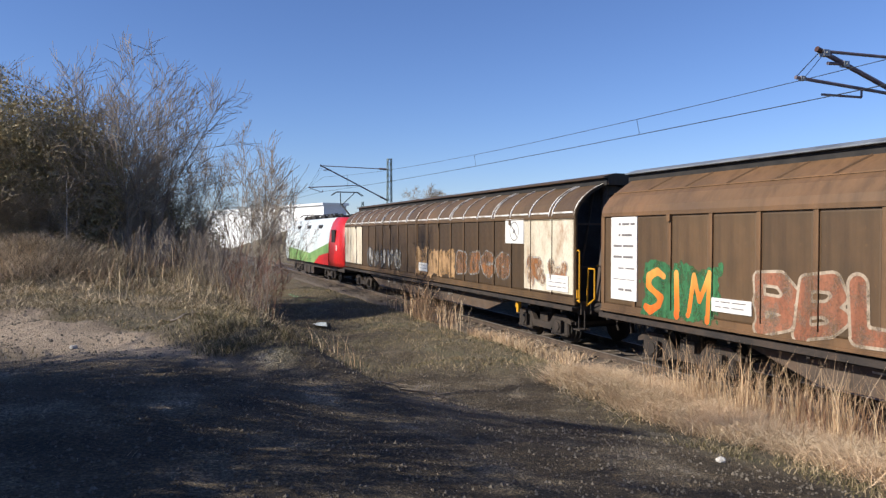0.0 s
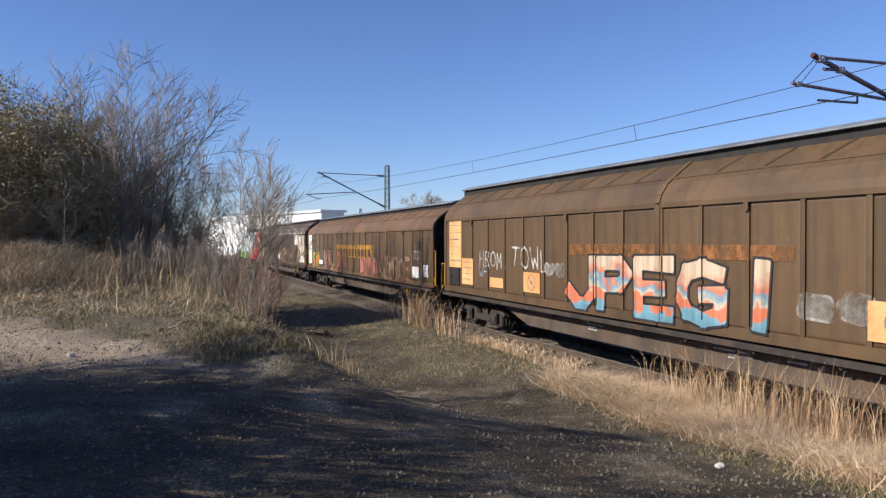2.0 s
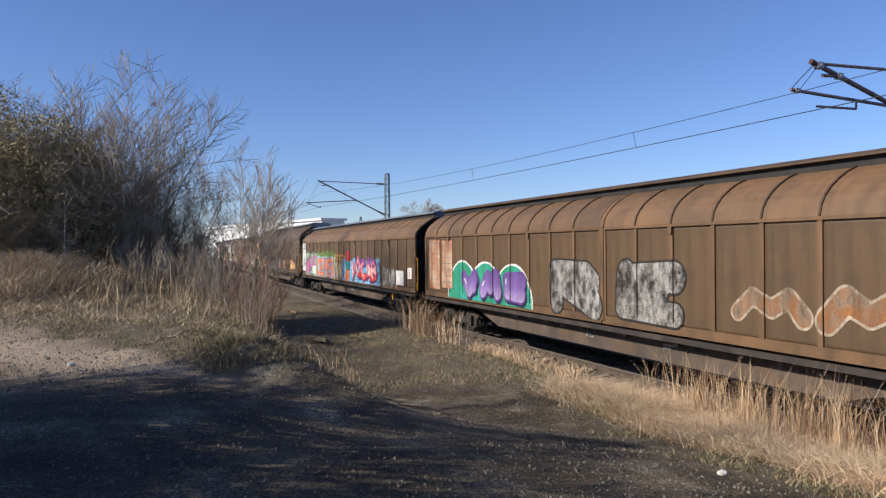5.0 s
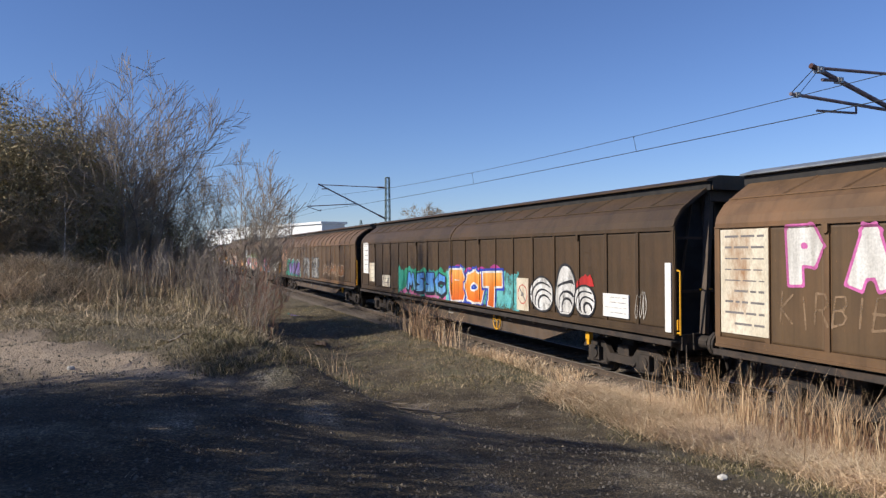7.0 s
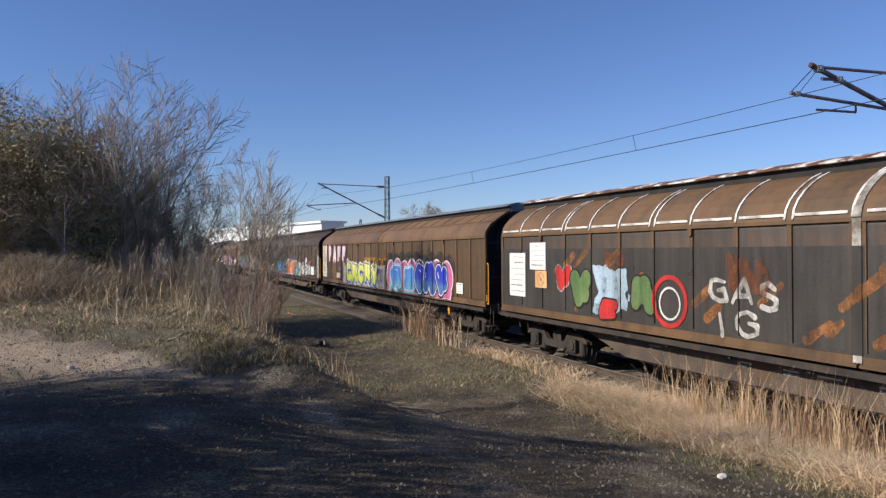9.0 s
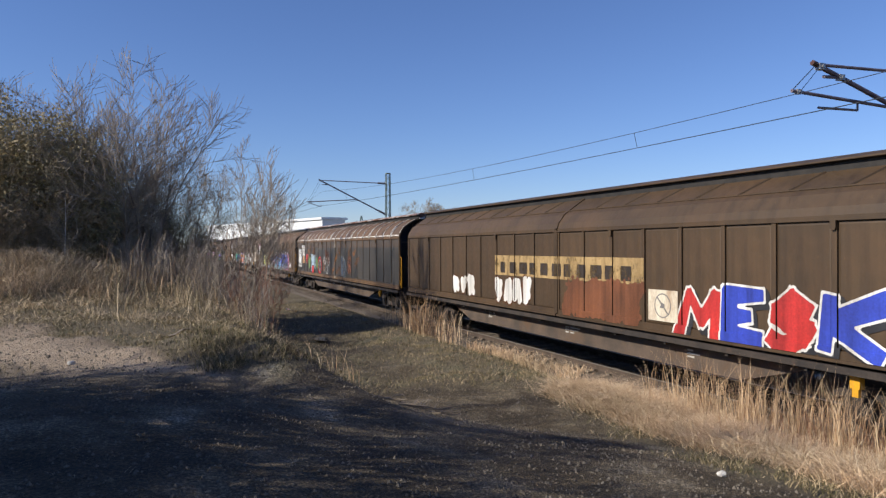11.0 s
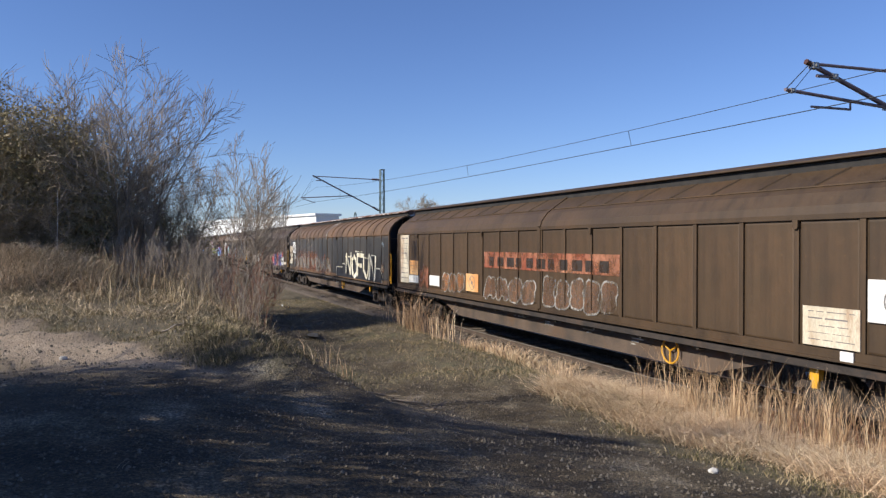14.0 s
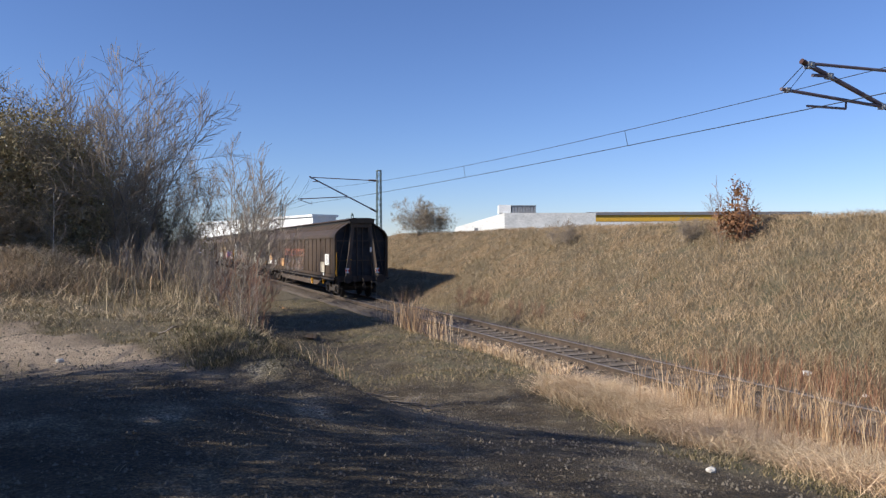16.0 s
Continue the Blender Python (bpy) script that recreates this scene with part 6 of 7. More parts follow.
def cloud(w, d0, d1, z0, z1, mat, line=None, puffs=6):
    """A sprayed backdrop with a scalloped top edge."""
    rnd = random.Random(int(d0 * 19))
    r = (d1 - d0) / puffs * 0.62
    c = [(d0 + r * 0.9 + (d1 - d0 - 1.8 * r) * k / max(1, puffs - 1), z1 - r - rnd.uniform(0, 0.12)) for k in range(puffs)]

    def dist(D, Z):
        f = np.minimum.reduce([np.hypot(D - a, Z - b) - r for a, b in c])
        return np.minimum(f, np.maximum(np.abs(D - (d0 + d1) / 2) - (d1 - d0) / 2 + 0.1, np.maximum(Z - (z1 - r), z0 - Z)))
    if line:
        coat(w, "backdrop_outline", d0 - 0.2, d1 + 0.2, z0 - 0.1, z1 + 0.2, lambda D, Z: dist(D, Z) - 0.06 - 0.03 * waves(D, Z, 4, 8), line)
    coat(w, "backdrop", d0 - 0.2, d1 + 0.2, z0 - 0.1, z1 + 0.2, dist, mat, "sprayed colour backdrop")


def dome(w, d0, d1, z0, z1, mat, line):
    """A white dome with bent black lines over it."""
    dc, r = (d0 + d1) / 2, (d1 - d0) / 2
    k = (z1 - z0) / (d1 - d0)

    def dist(D, Z):
        return np.maximum(np.hypot(D - dc, (Z - z0 - (z1 - z0) / 2) / k) - r * 0.95 + 0.12 * waves(D, Z, 4, int(d0) + 1), z0 - Z)
    coat(w, "dome_outline", d0 - 0.15, d1 + 0.15, z0 - 0.1, z1 + 0.15, lambda D, Z: dist(D, Z) - 0.06, line)
    coat(w, "dome", d0 - 0.1, d1 + 0.1, z0 - 0.1, z1 + 0.1, dist, mat, "white sprayed dome")
    for f in (0.3, 0.52, 0.78):
        coat(w, "bent_line", d0, d1, z0, z1 - 0.05, lambda D, Z: np.maximum(dist(D, Z) + 0.03, np.abs(np.hypot(D - dc - 0.25 * r, (Z - z0 - 0.1) / k) - 2 * r * f * 0.8 + 0.22 * waves(D, Z, 5, int(d0))) - 0.03 - 0.03 * waves(D, Z, 4, 6)), line)


def band(w, d0, d1, z0, z1, mat, count, ink):
    """The owner's lettering band; its name shows as plain block shapes."""
    coat(w, "lettering_band", d0, d1, z0, z1, lambda D, Z: np.maximum(np.maximum(d0 - D, D - d1), np.maximum(z0 - Z, Z - z1)) - 0.01 + 0 * D, mat, "faded lettering band")
    s, h = (d1 - d0) / (count + 1.0), z1 - z0
    for k in range(count):
        d = d0 + s * (0.6 + k)
        e = s * (0.55 + 0.25 * ((k * 7) % 3) / 2)
        coat(w, "block_mark", d - 0.02, d + e + 0.02, z0 + h * 0.08, z0 + h * 0.72, lambda D, Z: np.maximum(np.abs(D - d - e / 2) - e / 2 * (1 - 0.25 * np.abs((Z - z0) / h - 0.4)), np.abs(Z - z0 - 0.4 * h) - 0.28 * h), ink)


STROKES = [
    [[(0.15, 0.05), (0.15, 0.95)], [(0.15, 0.9), (0.7, 0.85), (0.8, 0.65), (0.2, 0.5)], [(0.3, 0.5), (0.85, 0.08)]],
    [[(0.85, 0.85), (0.4, 0.95), (0.12, 0.6), (0.2, 0.2), (0.6, 0.05), (0.88, 0.25)]],
    [[(0.1, 0.1), (0.3, 0.9), (0.5, 0.4), (0.75, 0.92), (0.9, 0.08)]],
    [[(0.2, 0.95), (0.15, 0.1), (0.85, 0.12)], [(0.2, 0.55), (0.7, 0.6)], [(0.2, 0.9), (0.85, 0.9)]],
    [[(0.85, 0.9), (0.3, 0.85), (0.2, 0.6), (0.75, 0.45), (0.8, 0.15), (0.15, 0.1)]],
    [[(0.15, 0.9), (0.4, 0.1), (0.8, 0.92)], [(0.3, 0.5), (0.75, 0.35)]],
]


def bubble(w, d0, d1, z0, z1, fill, line, fat=0.17, sharp=False, **more):
    """A fat sprayed form out of bent strokes, with an outline round it."""
    rnd = random.Random(int(d0 * 91))
    r = fat * min(d1 - d0, z1 - z0) + 0.03
    style_form(w, rnd.choice(STROKES), d0, d1, z0, z1, fill, line, r, rnd, 0.8, sharp, 0.045, **more)


def blobs(w, d0, d1, z0, z1, n, fill, line, **more):
    """A row of letter-like forms that cannot be read."""
    s = (d1 - d0) / n
    rnd = random.Random(int(d0 * 53))
    for k in range(n):
        bubble(w, d0 + s * (k - 0.06), d0 + s * (k + 1.06), z0 + rnd.uniform(0, 0.08), z1 - rnd.uniform(0, 0.12), fill, line, **more)


def bricks(w, d0, d1, z0, z1, mat):
    """A painted backdrop of light blue blocks with darker joints."""
    field(w, d0, d1, z0, z1 - 0.1, S_STEELBLUE)
    h, L = 0.15, 0.52
    rnd = random.Random(9)
    z, row = z0 + 0.02, 0
    while z + h < z1:
        d = d0 + (0.26 if row % 2 else 0) + (rnd.uniform(0, 0.5) if z > z1 - 0.5 else 0)
        while d + L < d1:
            if z < z1 - 0.4 or rnd.random() < 0.6:
                x0, x1 = d + rnd.uniform(0, 0.03), d + L - rnd.uniform(0.03, 0.06)
                coat(w, "painted_block", x0 - 0.02, x1 + 0.02, z - 0.02, z + h, lambda D, Z: np.maximum(np.abs(D - (x0 + x1) / 2) - (x1 - x0) / 2, np.abs(Z - z - h / 2 + 0.012) - h / 2 + 0.02) + 0.02 * waves(D, Z, 20, 5), mat)
                LIFT[w.name] -= 1
            d += L
        z, row = z + h, row + 1
    LIFT[w.name] += 1


def steps(w, d0, d1, z0, z1, mat, line):
    """A black stepped backdrop with a pale outline."""
    L, h = d1 - d0, z1 - z0
    prof = [(0.0, 0.36), (0.15, 0.36), (0.15, 0.5), (0.22, 0.5), (0.22, 0.78), (0.45, 0.8), (0.45, 1.0), (0.62, 0.97), (0.64, 0.8), (0.78, 0.74), (0.80, 0.88), (0.86, 0.88), (0.88, 0.46), (0.97, 0.44), (1.0, 0.25)]
    us, vs = np.array([p[0] for p in prof]), np.array([p[1] for p in prof])

    def dist(D, Z):
        top = z0 + h * np.interp((D - d0) / L, us + np.arange(len(us)) * 1e-6, vs)
        return np.maximum(Z - top, np.maximum(d0 - D, D - d1))
    for name, m, g in (("step_outline", line, 0.04), ("step_field", mat, 0.0)):
        coat(w, name, d0 - 0.1, d1 + 0.1, z0 - 0.05, z1 + 0.1, lambda D, Z: dist(D, Z) - g, m, "stepped painted backdrop")


def overpaint(w, d0, d1, z0, z1, mat, label):
    """A coat rolled over panels and posts alike."""
    coat(w, "overpaint", d0, d1, z0, z1, lambda D, Z: np.maximum(np.maximum(d0 - D, D - d1), np.maximum(z0 - Z, Z - z1)) + 0.004 + 0 * D, mat, label)


def swoosh(w, d0, d1, z0, z1, n, mat, seed, r=0.09):
    """Loose slanting brush strokes left over from covered-up paint."""
    rnd = random.Random(seed)
    for _ in range(n):
        a, b = rnd.uniform(d0, d1), rnd.uniform(z0, z1 - 0.25)
        L = rnd.uniform(0.3, 0.9)
        seg = [(a, b, a + L * 0.6, b + L * 0.45, r * rnd.uniform(0.5, 1.3), r * rnd.uniform(0.4, 1.1))]
        coat(w, "brush_stroke", a - 0.2, a + L + 0.2, b - 0.2, min(z1, b + L + 0.2), stroke_dist(seg, False), mat)


# first wagon: cream panels and worn scribbles
overpaint(WAGONS[0], 0.06, 3.34, 1.36, 3.19, M_CREAM, "cream panels")
overpaint(WAGONS[0], 19.64, 22.14, 1.36, 3.19, M_CREAM, "cream panels")
sign(WAGONS[0], 18.56, 19.64, 2.56, 3.23, M_WHITE)
plate(WAGONS[0], 20.87, 21.88, 1.41, 1.8, M_WHITE, 3)
plate(WAGONS[0], 11.39, 12.3, 1.44, 1.75, M_WHITE, 2)
blobs(WAGONS[0], 4.24, 9.25, 1.32, 2.23, 5, S_WORNWHITE, S_DARKLINE)
field(WAGONS[0], 11.14, 14.85, 1.34, 2.36, S_WORNPEACH)
blobs(WAGONS[0], 14.9, 18.91, 1.48, 2.36, 4, S_WORNORANGE, S_WORNWHITE)
blobs(WAGONS[0], 19.79, 21.93, 1.42, 2.28, 2, S_WORNORANGE, S_WORNWHITE)
# second wagon
plate(WAGONS[1], 0.37, 1.26, 1.42, 3.18, M_WHITE, 7)
field(WAGONS[1], 1.42, 3.6, 1.16, 2.26, S_GREEN)
word(WAGONS[1], 1.5, 3.4, 1.2, 2.15, "SIM", S_ORANGE, S_GREEN, 0.125, False)
plate(WAGONS[1], 3.4, 4.32, 1.45, 1.69, M_WHITE, 2)
word(WAGONS[1], 4.4, 7.0, 1.2, 2.2, "BBL", S_SALMON, S_PALE, 0.15, False)
band(WAGONS[1], 7.64, 14.63, 1.98, 2.61, S_YELLOWBAND, 11, S_BANDTEXT)
field(WAGONS[1], 7.56, 8.5, 1.27, 2.3, S_SALMON)
field(WAGONS[1], 8.66, 9.96, 1.33, 2.25, S_WORNSALMON)
blobs(WAGONS[1], 12.44, 15.35, 1.16, 2.17, 4, S_PINKWORN, S_SALMON)
tag(WAGONS[1], 20.02, 20.71, 2.06, 2.41, "TCS", S_CHALK)
plate(WAGONS[1], 20.02, 20.74, 1.41, 1.82, M_WHITE, 5)
# third wagon
plate(WAGONS[2], 0.45, 1.44, 1.94, 3.47, M_ORANGEPLATE, 6)
plate(WAGONS[2], 1.5, 2.34, 1.43, 2.25, M_ORANGEPLATE, 4)
plate(WAGONS[2], 3.55, 4.4, 1.45, 1.73, M_ORANGEPLATE, 2)
sign(WAGONS[2], 5.62, 6.49, 1.44, 1.97, M_ORANGEPLATE)
plate(WAGONS[2], 0.45, 1.29, 1.36, 1.93, S_DARKLINE)
tag(WAGONS[2], 2.81, 4.75, 2.02, 2.49, "HROM.", S_CHALK)
tag(WAGONS[2], 4.89, 7.04, 2.04, 2.62, "TOWL", S_CHALK)
tag(WAGONS[2], 2.76, 3.5, 1.72, 2.05, "WF", S_PALEBLUE)
blobs(WAGONS[2], 6.73, 7.69, 1.89, 2.27, 2, S_WORNGREY, S_WORNWHITE)
band(WAGONS[2], 7.92, 14.32, 2.47, 2.73, S_WORNORANGE, 0, S_BANDTEXT)
word(WAGONS[2], 7.75, 14.32, 1.22, 2.5, "JPEGI", S_REGI, S_BLACKSPRAY, 0.125, True, 0.5, edge=0.045)
blobs(WAGONS[2], 14.37, 15.7, 1.6, 2.07, 2, S_WORNGREY, S_WORNWHITE)
sign(WAGONS[2], 15.56, 16.49, 1.41, 1.97, M_ORANGEPLATE)
blobs(WAGONS[2], 16.8, 17.36, 1.58, 1.9, 2, S_WORNORANGE, S_WORNBROWN)
blobs(WAGONS[2], 17.73, 18.4, 1.68, 2.22, 2, S_WORNORANGE, S_WORNBROWN)
plate(WAGONS[2], 18.75, 19.74, 1.41, 2.04, M_ORANGEPLATE, 4)
plate(WAGONS[2], 19.86, 20.76, 1.42, 1.88, M_ORANGEPLATE, 3)
tag(WAGONS[2], 20.58, 21.75, 2.11, 2.46, "NORD", S_CHALK)
# fourth wagon
plate(WAGONS[3], 0.06, 1.1, 1.42, 3.25, M_WHITE, 7)
field(WAGONS[3], 1.1, 9.16, 1.16, 2.59, S_MINT)
field(WAGONS[3], 4.41, 9.02, 2.37, 2.73, S_GRASSGREEN)
blobs(WAGONS[3], 1.27, 2.3, 1.24, 2.38, 1, S_PINK, S_PURPLE)
word(WAGONS[3], 2.4, 4.23, 1.71, 2.4, "EAZ", S_PINK, S_PURPLE, 0.11, True, 0.8, edge=0.028)
plate(WAGONS[3], 3.25, 4.18, 1.33, 1.78, M_WHITE, 3)
word(WAGONS[3], 4.62, 9.0, 1.22, 2.28, "CEMER", S_CEMER, S_NAVY, 0.14, True, 0.8, edge=0.028, halo=S_PALEBLUE, shine=S_WHITESPRAY)
blobs(WAGONS[3], 9.33, 10.81, 1.19, 2.22, 3, S_WORNCREAM, S_WORNGREY)
band(WAGONS[3], 9.16, 11.39, 2.23, 2.53, S_YELLOWBAND, 4, S_BANDTEXT)
bricks(WAGONS[3], 10.88, 17.64, 1.16, 2.42, S_SKYBLUE)
field(WAGONS[3], 11.46, 12.29, 1.16, 1.93, S_ORANGE)
cloud(WAGONS[3], 11.6, 12.4, 1.8, 2.4, S_TEAL, S_NAVY, 2)
cloud(WAGONS[3], 11.68, 12.3, 2.3, 2.8, S_RED, S_NAVY, 1)
word(WAGONS[3], 12.7, 17.1, 1.3, 2.36, "VOCAB", S_VOCAB, S_BLACKSPRAY, 0.155, True, 1.4, edge=0.03, drop=S_PLUM, shine=S_WHITESPRAY)
tag(WAGONS[3], 17.07, 17.56, 2.21, 2.48, "VOCAB", S_CHALK)
blobs(WAGONS[3], 18.01, 19.69, 1.16, 2.07, 3, S_WORNWHITE, S_WORNGREY)
plate(WAGONS[3], 19.9, 20.87, 1.34, 1.92, M_WHITE, 6)
sign(WAGONS[3], 21.36, 21.83, 1.64, 2.06, M_WHITE, S_RED)
# fifth wagon
plate(WAGONS[4], 0.44, 1.43, 1.39, 3.11, S_RUSTPLATE, 9)
plate(WAGONS[4], 1.63, 2.56, 1.47, 3.08, S_RUSTPLATE, 7)
ring(WAGONS[4], 1.86, 2.27, 2.64, 3.01, S_RED)
cloud(WAGONS[4], 2.35, 7.8, 1.2, 2.42, S_GREENTEAL, S_WHITESPRAY, 3)
blobs(WAGONS[4], 3.2, 7.6, 1.22, 2.2, 3, S_LILAC, S_PURPLE, fat=0.2, drop=S_NAVY, shine=S_WHITESPRAY)
blobs(WAGONS[4], 8.65, 13.94, 1.16, 2.66, 2, S_WORNWHITE, S_DARKLINE)
blobs(WAGONS[4], 14.87, 19.99, 1.48, 2.26, 3, S_WORNORANGE, S_PALE)
# sixth wagon
plate(WAGONS[5], 0.41, 1.25, 1.84, 3.26, M_WHITE, 6)
plate(WAGONS[5], 1.44, 2.23, 1.5, 2.34, M_CREAM, 4)
plate(WAGONS[5], 3.42, 4.51, 1.35, 1.84, M_CREAM, 2)
field(WAGONS[5], 5.57, 10.88, 1.16, 2.21, S_GREENTEAL)
field(WAGONS[5], 5.79, 10.76, 1.16, 1.35, S_PINK)
blobs(WAGONS[5], 6.58, 10.68, 1.25, 2.16, 4, S_CYAN, S_NAVY, fat=0.1, sharp=True, drop=S_BLACKSPRAY, shine=S_SKYBLUE)
field(WAGONS[5], 10.76, 15.9, 1.16, 2.26, S_AQUA)
cloud(WAGONS[5], 11.2, 15.0, 1.9, 2.45, S_MAGENTA, None, 4)
word(WAGONS[5], 11.18, 14.85, 1.2, 2.2, "BOT", S_ORANGE, S_WHITESPRAY, 0.19, True, 0.8, edge=0.06, halo=S_BLUE)
sign(WAGONS[5], 15.84, 16.5, 1.23, 2.1, M_CREAM, S_RED)
dome(WAGONS[5], 16.6, 17.75, 1.3, 2.2, S_CHALKWHITE, S_BLACKSPRAY)
field(WAGONS[5], 18.77, 19.56, 1.94, 2.19, S_RED)
dome(WAGONS[5], 17.8, 18.75, 1.3, 2.4, S_CHALKWHITE, S_BLACKSPRAY)
dome(WAGONS[5], 18.74, 19.6, 1.35, 2.05, S_CHALKWHITE, S_BLACKSPRAY)
plate(WAGONS[5], 19.89, 20.8, 1.39, 1.89, M_WHITE, 4)
tag(WAGONS[5], 21.02, 21.39, 1.46, 2.0, "GOD", S_CHALK)
plate(WAGONS[5], 21.95, 22.12, 1.24, 2.58, M_WHITE)
# seventh wagon
plate(WAGONS[6], 0.14, 1.18, 1.39, 3.17, M_CREAM, 9)
word(WAGONS[6], 1.59, 2.21, 2.22, 3.16, "P", S_WHITESPRAY, S_PINKLINE, 0.19, True, 0.4, edge=0.045)
word(WAGONS[6], 2.62, 3.25, 2.25, 3.14, "A", S_WHITESPRAY, S_PINKLINE, 0.19, True, 0.4, edge=0.045)
word(WAGONS[6], 3.65, 4.32, 2.29, 3.11, "F", S_WHITESPRAY, S_PINKLINE, 0.19, True, 0.4, edge=0.045)
word(WAGONS[6], 4.66, 5.37, 2.32, 3.09, "F", S_WHITESPRAY, S_PINKLINE, 0.19, True, 0.4, edge=0.045)
tag(WAGONS[6], 1.4, 3.29, 1.64, 2.13, "KIRBIE", S_TAN)
tag(WAGONS[6], 3.58, 4.38, 1.8, 2.01, "IFC-SOW", S_PALEBLUE)
plate(WAGONS[6], 3.48, 4.23, 1.42, 1.69, M_CREAM, 2)
ring(WAGONS[6], 0.64, 1.1, 1.62, 2.04, S_BLACKSPRAY)
field(WAGONS[6], 4.87, 12.1, 1.16, 2.23, S_GREYSPRAY)
band(WAGONS[6], 8.92, 12.79, 2.17, 2.55, S_YELLOWBAND, 5, S_BANDTEXT)
blobs(WAGONS[6], 5.4, 11.2, 1.24, 2.36, 5, S_LIME, S_BLACKSPRAY, fat=0.125, sharp=True, halo=S_WHITESPRAY, drop=S_ROYAL)
cloud(WAGONS[6], 12.4, 19.8, 1.2, 2.82, S_SMOKE, None, 9)
cloud(WAGONS[6], 12.54, 19.6, 1.2, 2.5, S_PINK, S_WHITESPRAY, 8)
field(WAGONS[6], 12.71, 17.83, 1.16, 1.46, S_AQUA)
for k, (d0, d1, top) in enumerate(((12.8, 14.5, 2.3), (14.5, 16.0, 2.2), (15.8, 17.1, 2.34), (16.8, 18.2, 2.46), (18.0, 19.4, 2.34))):
    bubble(WAGONS[6], d0, d1, 1.24, top, S_CYAN if k < 2 else S_ROYAL, S_WHITESPRAY, 0.21, halo=S_SKYBLUE if k < 2 else S_NAVY, shine=S_WHITESPRAY)
plate(WAGONS[6], 20.03, 20.55, 1.43, 1.78, M_WHITE, 4)
# eighth wagon
overpaint(WAGONS[7], 0.06, 22.14, 1.3, 2.86, S_OVERGREY, "grey overpainted lower wall")
swoosh(WAGONS[7], 3.0, 15.5, 1.4, 2.85, 26, S_WORNORANGE, 3)
plate(WAGONS[7], 0.53, 1.42, 1.58, 2.75, M_WHITE, 7)
plate(WAGONS[7], 1.68, 2.49, 2.32, 3.02, M_WHITE, 5)
sign(WAGONS[7], 1.96, 2.54, 1.86, 2.3, M_ORANGEPLATE)
blobs(WAGONS[7], 2.89, 3.69, 1.72, 2.5, 1, S_RED, S_WORNWHITE)
blobs(WAGONS[7], 3.56, 4.58, 1.34, 2.49, 1, S_MOSS, S_DARKLINE)
field(WAGONS[7], 4.62, 5.81, 1.48, 2.4, S_PALEBLUE)
blobs(WAGONS[7], 4.76, 5.52, 1.22, 1.77, 1, S_RED, S_DARKLINE)
blobs(WAGONS[7], 5.88, 6.69, 1.44, 2.34, 1, S_MOSS, S_DARKLINE)
ring(WAGONS[7], 6.63, 7.64, 1.3, 2.33, S_RED, 0.09)
ring(WAGONS[7], 6.83, 7.45, 1.45, 2.1, S_WHITESPRAY, 0.04)
tag(WAGONS[7], 8.19, 9.87, 1.83, 2.32, "GAS", S_CHALK, 0.09)
tag(WAGONS[7], 8.22, 9.45, 1.3, 1.77, "IG", S_CHALK, 0.09)
field(WAGONS[7], 4.98, 5.81, 2.4, 2.84, S_WORNRUST)
field(WAGONS[7], 8.59, 9.54, 1.99, 2.7, S_WORNRUST)
blobs(WAGONS[7], 12.37, 13.56, 1.22, 2.46, 2, S_GREYBLUE, S_WORNWHITE)
blobs(WAGONS[7], 13.7, 14.59, 1.36, 2.57, 1, S_WORNSALMON, S_WORNRUST)
# ninth wagon
band(WAGONS[8], 7.66, 14.49, 2.04, 2.6, S_CREAMBAND, 11, S_BANDTEXT)
field(WAGONS[8], 11.41, 14.49, 1.16, 2.12, S_RUSTFIELD)
blobs(WAGONS[8], 4.49, 6.28, 1.28, 2.04, 3, S_WHITESPRAY, S_WORNRUST)
blobs(WAGONS[8], 7.66, 9.86, 1.17, 2.12, 4, S_WHITESPRAY, S_WORNRUST)
sign(WAGONS[8], 14.65, 15.51, 1.37, 1.98, M_CREAM)
word(WAGONS[8], 15.56, 16.62, 1.16, 2.13, "M", S_RED, S_WHITESPRAY, 0.16, True, 1.2, edge=0.04, drop=S_BLACKSPRAY)
word(WAGONS[8], 16.67, 17.63, 1.16, 2.17, "E", S_BLUE, S_WHITESPRAY, 0.16, True, 1.2, edge=0.04, drop=S_BLACKSPRAY)
word(WAGONS[8], 17.63, 18.57, 1.16, 2.12, "S", S_RED, S_WHITESPRAY, 0.16, True, 1.2, edge=0.04, drop=S_BLACKSPRAY)
word(WAGONS[8], 18.61, 19.73, 1.16, 2.16, "K", S_BLUE, S_WHITESPRAY, 0.16, True, 1.2, edge=0.04, drop=S_BLACKSPRAY)
field(WAGONS[8], 19.66, 20.3, 1.7, 2.14, S_RED)
plate(WAGONS[8], 19.86, 20.78, 1.3, 1.89, M_WHITE, 6)
plate(WAGONS[8], 21.0, 21.79, 1.36, 1.53, M_CREAM)
tag(WAGONS[8], 19.89, 21.04, 1.16, 1.29, "MESK", S_CHALK)
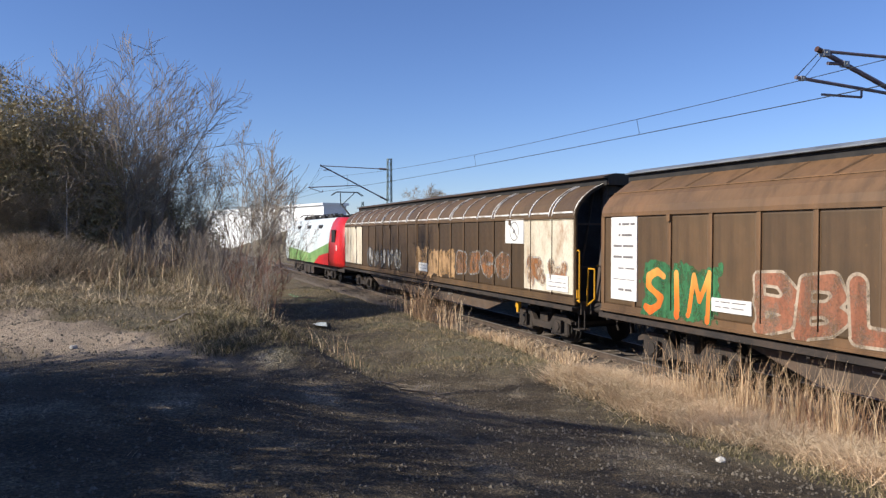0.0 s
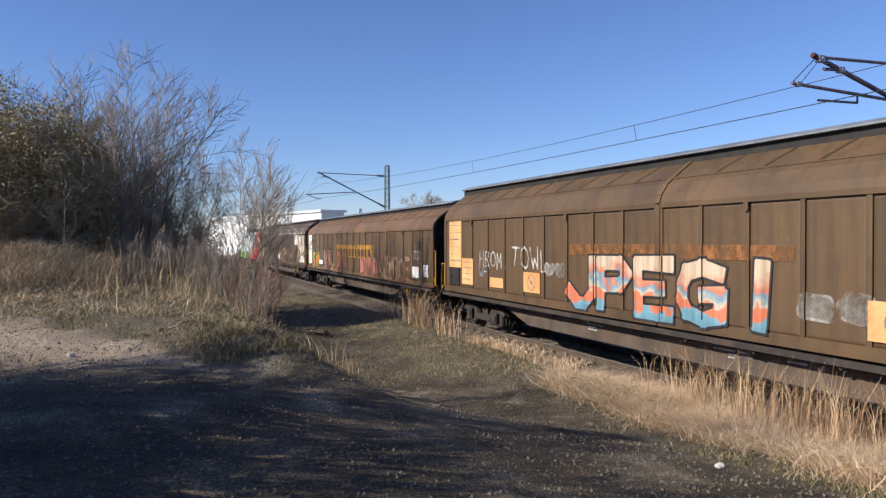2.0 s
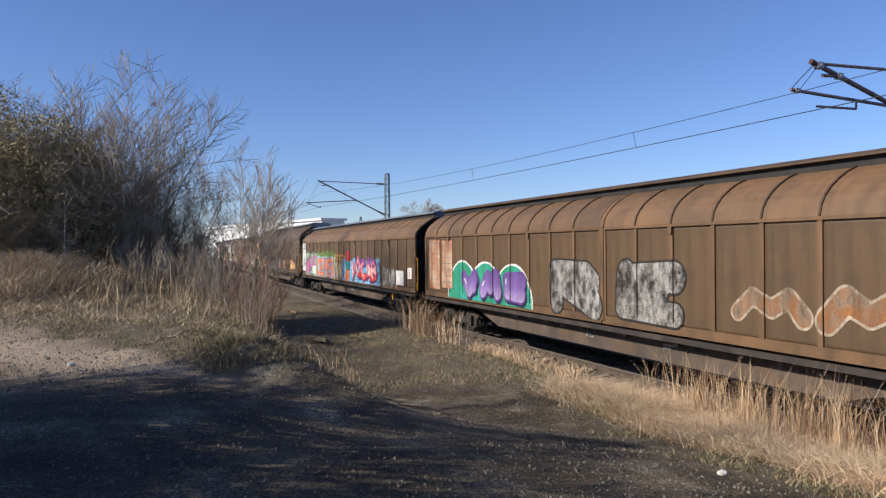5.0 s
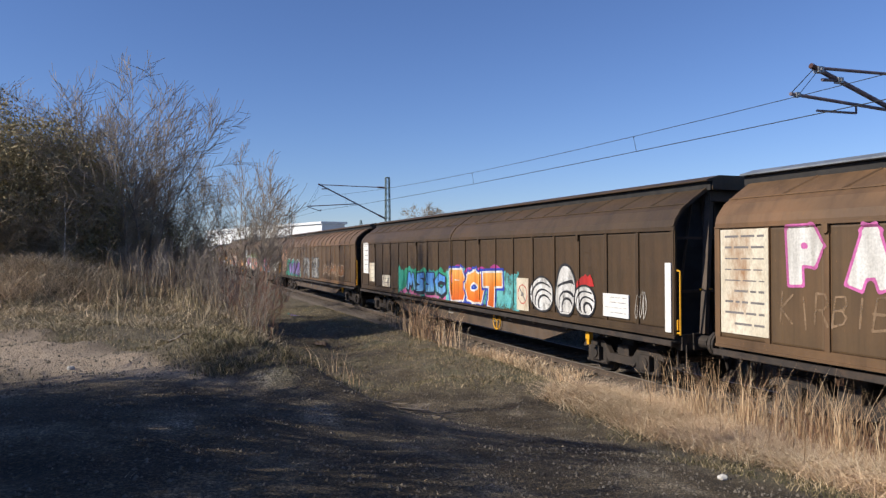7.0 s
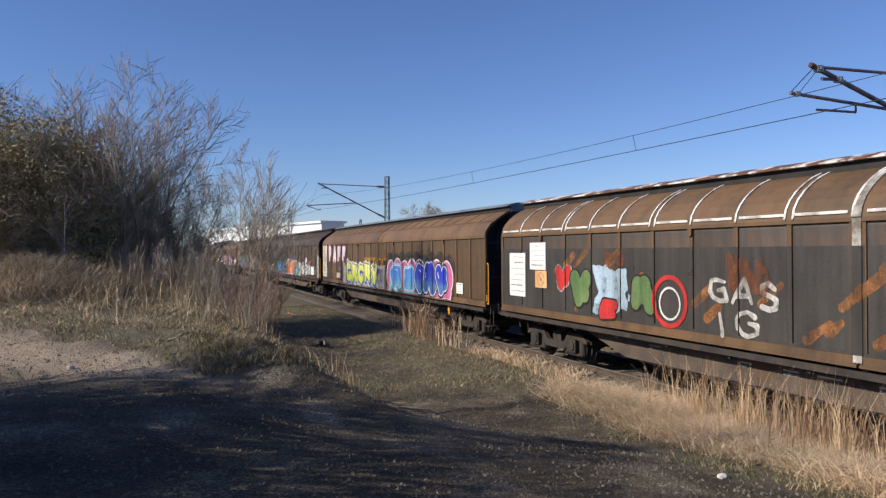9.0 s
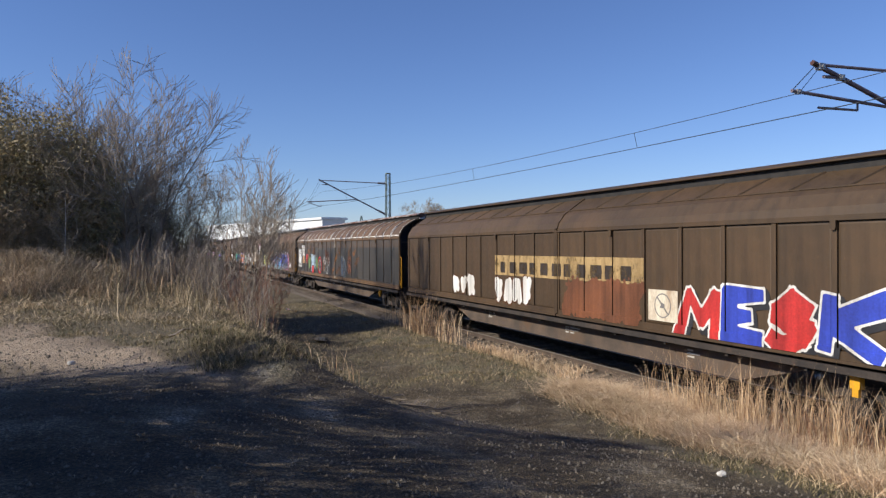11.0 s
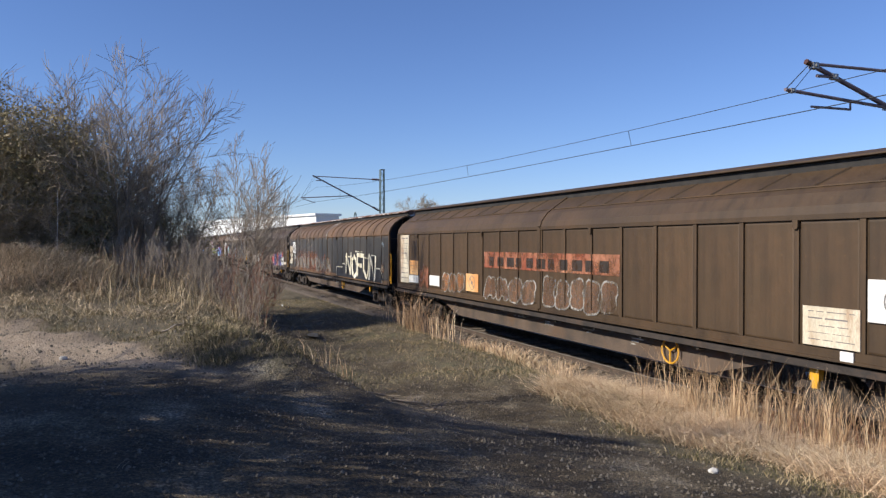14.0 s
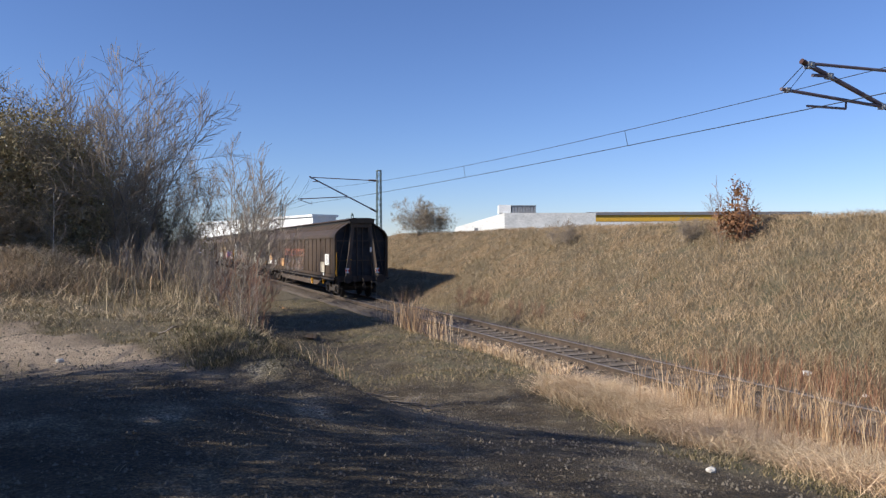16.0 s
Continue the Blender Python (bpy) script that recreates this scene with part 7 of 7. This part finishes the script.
# tenth wagon
overpaint(WAGONS[9], 0.06, 22.14, 1.3, 3.1, S_OVERGREY, "grey overpainted lower wall")
swoosh(WAGONS[9], 2.0, 10.5, 1.3, 2.4, 14, S_WORNSALMON, 5)
plate(WAGONS[9], 0.18, 1.06, 1.5, 2.68, M_CREAM, 8)
plate(WAGONS[9], 1.3, 2.13, 2.23, 2.97, M_WHITE, 4)
ring(WAGONS[9], 1.68, 2.09, 1.77, 2.16, S_WHITESPRAY, 0.1)
tag(WAGONS[9], 0.36, 0.81, 1.18, 1.5, "IN", S_PALEBLUE)
field(WAGONS[9], 2.22, 8.84, 1.24, 2.41, S_WORNRUST)
blobs(WAGONS[9], 2.39, 6.56, 1.22, 2.13, 5, S_WORNGREY, S_WORNSALMON)
blobs(WAGONS[9], 7.02, 8.84, 1.44, 2.14, 2, S_WORNGREY, S_WORNSALMON)
blobs(WAGONS[9], 8.19, 12.03, 1.16, 2.2, 3, S_WORNGREY, S_WORNSALMON)
steps(WAGONS[9], 13.39, 21.22, 1.17, 2.47, S_BLACKSPRAY, S_CREAMLINE)
word(WAGONS[9], 15.3, 20.4, 1.25, 2.35, "NOFUN", S_CREAMLINE, S_BLACKSPRAY, 0.09, True, 1.3)
tag(WAGONS[9], 21.08, 21.46, 2.71, 2.91, "IPN", S_PALEBLUE)
blobs(WAGONS[9], 21.16, 21.44, 1.6, 1.99, 1, S_WORNCREAM, S_WORNSALMON)
# last wagon
plate(WAGONS[10], 0.4, 1.32, 1.36, 3.18, M_CREAM, 9)
plate(WAGONS[10], 1.44, 2.31, 1.7, 2.22, M_ORANGEPLATE, 4)
plate(WAGONS[10], 1.37, 2.35, 1.4, 1.67, M_WHITE)
plate(WAGONS[10], 3.51, 4.42, 1.39, 1.74, M_WHITE)
sign(WAGONS[10], 6.63, 7.51, 1.38, 1.92, M_ORANGEPLATE)
blobs(WAGONS[10], 4.63, 6.46, 1.2, 1.98, 3, S_WORNORANGE, S_WORNWHITE)
field(WAGONS[10], 2.42, 3.45, 1.27, 2.01, S_WORNSALMON)
band(WAGONS[10], 7.9, 14.47, 2.15, 2.61, S_REDBAND, 11, S_BANDTEXT)
blobs(WAGONS[10], 7.95, 10.95, 1.18, 1.96, 4, S_WORNBROWN, S_WORNWHITE)
blobs(WAGONS[10], 11.28, 14.37, 1.23, 2.09, 5, S_WORNBROWN, S_WORNWHITE)
sign(WAGONS[10], 20.05, 20.98, 1.76, 2.35, M_WHITE)
plate(WAGONS[10], 19.0, 19.94, 1.33, 1.91, M_CREAM, 5)
plate(WAGONS[10], 19.63, 19.84, 1.16, 1.3, M_WHITE)
tag(WAGONS[10], 20.73, 22.04, 1.16, 1.34, "CLUB", S_WORNWHITE)

word(WAGONS[1], 15.6, 19.75, 1.18, 2.2, "KOMROE", S_KOMROE, S_WORNBROWN, 0.13)
sign(WAGONS[1], 21.28, 21.72, 1.48, 1.92, M_WHITE)
tag(WAGONS[3], 2.85, 3.5, 1.2, 1.33, "2020", S_TEAL)
plate(WAGONS[3], 2.5, 2.8, 1.46, 1.72, M_PRINT)
tag(WAGONS[6], 11.3, 11.95, 1.86, 2.04, "TRAIN-", S_PLUM)
tag(WAGONS[6], 11.4, 11.8, 1.66, 1.82, "ING", S_PLUM)
tag(WAGONS[6], 11.35, 11.9, 1.45, 1.62, "DAY!", S_PLUM)


def tail_boards(w):
    """Red and white tail boards and a white card on the last wagon's end."""
    for x in (-0.82, 0.82):
        t = tagged(part("tail_board", flat_box(x - 0.11, x + 0.11, -0.15, -0.13, 1.36, 1.62), M_WHITE, w), "")
        b = bmesh.new()
        for s in (-1, 1):
            q = [(x + s * 0.11, 1.37), (x + s * 0.11, 1.61), (x + s * 0.01, 1.49)]
            b.faces.new([b.verts.new((u, -0.153, v)) for u, v in q])
        part("red_marks", b, M_RED, t)
    part("white_card", flat_box(0.42, 0.52, -0.12, -0.1, 2.46, 2.72), M_WHITE, w)


def flat_box(x0, x1, y0, y1, z0, z1):
    b = bmesh.new()
    box(b, x0, x1, y0, y1, z0, z1)
    return b


tail_boards(WAGONS[10])
# yellow brake wheels and white notes on the belly girders
for w, d in ((WAGONS[10], 15.8), (WAGONS[5], 14.2), (WAGONS[9], 14.0)):
    b = bmesh.new()
    n = 20
    for k in range(n):
        a0, a1 = k * 2 * math.pi / n, (k + 1) * 2 * math.pi / n
        bar(b, (-1.27, LB - d + 0.24 * math.cos(a0), 0.76 + 0.24 * math.sin(a0)), (-1.27, LB - d + 0.24 * math.cos(a1), 0.76 + 0.24 * math.sin(a1)), 0.02, 5)
    for a in (0.5, 2.6, 4.7):
        bar(b, (-1.27, LB - d, 0.76), (-1.27, LB - d + 0.24 * math.cos(a), 0.76 + 0.24 * math.sin(a)), 0.018, 5)
    part("brake_wheel", b, M_YELLOW, w, "yellow brake wheel")
for k, w in enumerate(WAGONS):
    rnd = random.Random(40 + k)
    for _ in range(6):
        b = bmesh.new()
        d = rnd.uniform(6.2, 15.8)
        for r in range(rnd.choice((1, 2, 3))):
            z = 0.84 - r * 0.06
            L = rnd.uniform(0.12, 0.45)
            b.faces.new([b.verts.new((-1.203, LB - u, v)) for u, v in ((d, z), (d + L, z), (d + L, z + 0.03), (d, z + 0.03))])
        part("stencil_note", b, S_CHALK, w, "white stencilled marks")


# ---- movement of the train ----
TRAVEL = ((0, 14.41), (3, 62.95), (5, 95.2), (7, 127.2), (9, 158.8), (12.5, 213.7), (14.5, 245.15), (16, 269.1))  # the first wagon's rear end, by time


def motions():
    for k, w in enumerate(WAGONS):
        walk(w, [(t, pose(XC, y - k * PITCH, 0)) for t, y in TRAVEL])
    walk(LOCO, [(t, pose(XC, y + LB + 1.0, 0)) for t, y in TRAVEL])


motions()
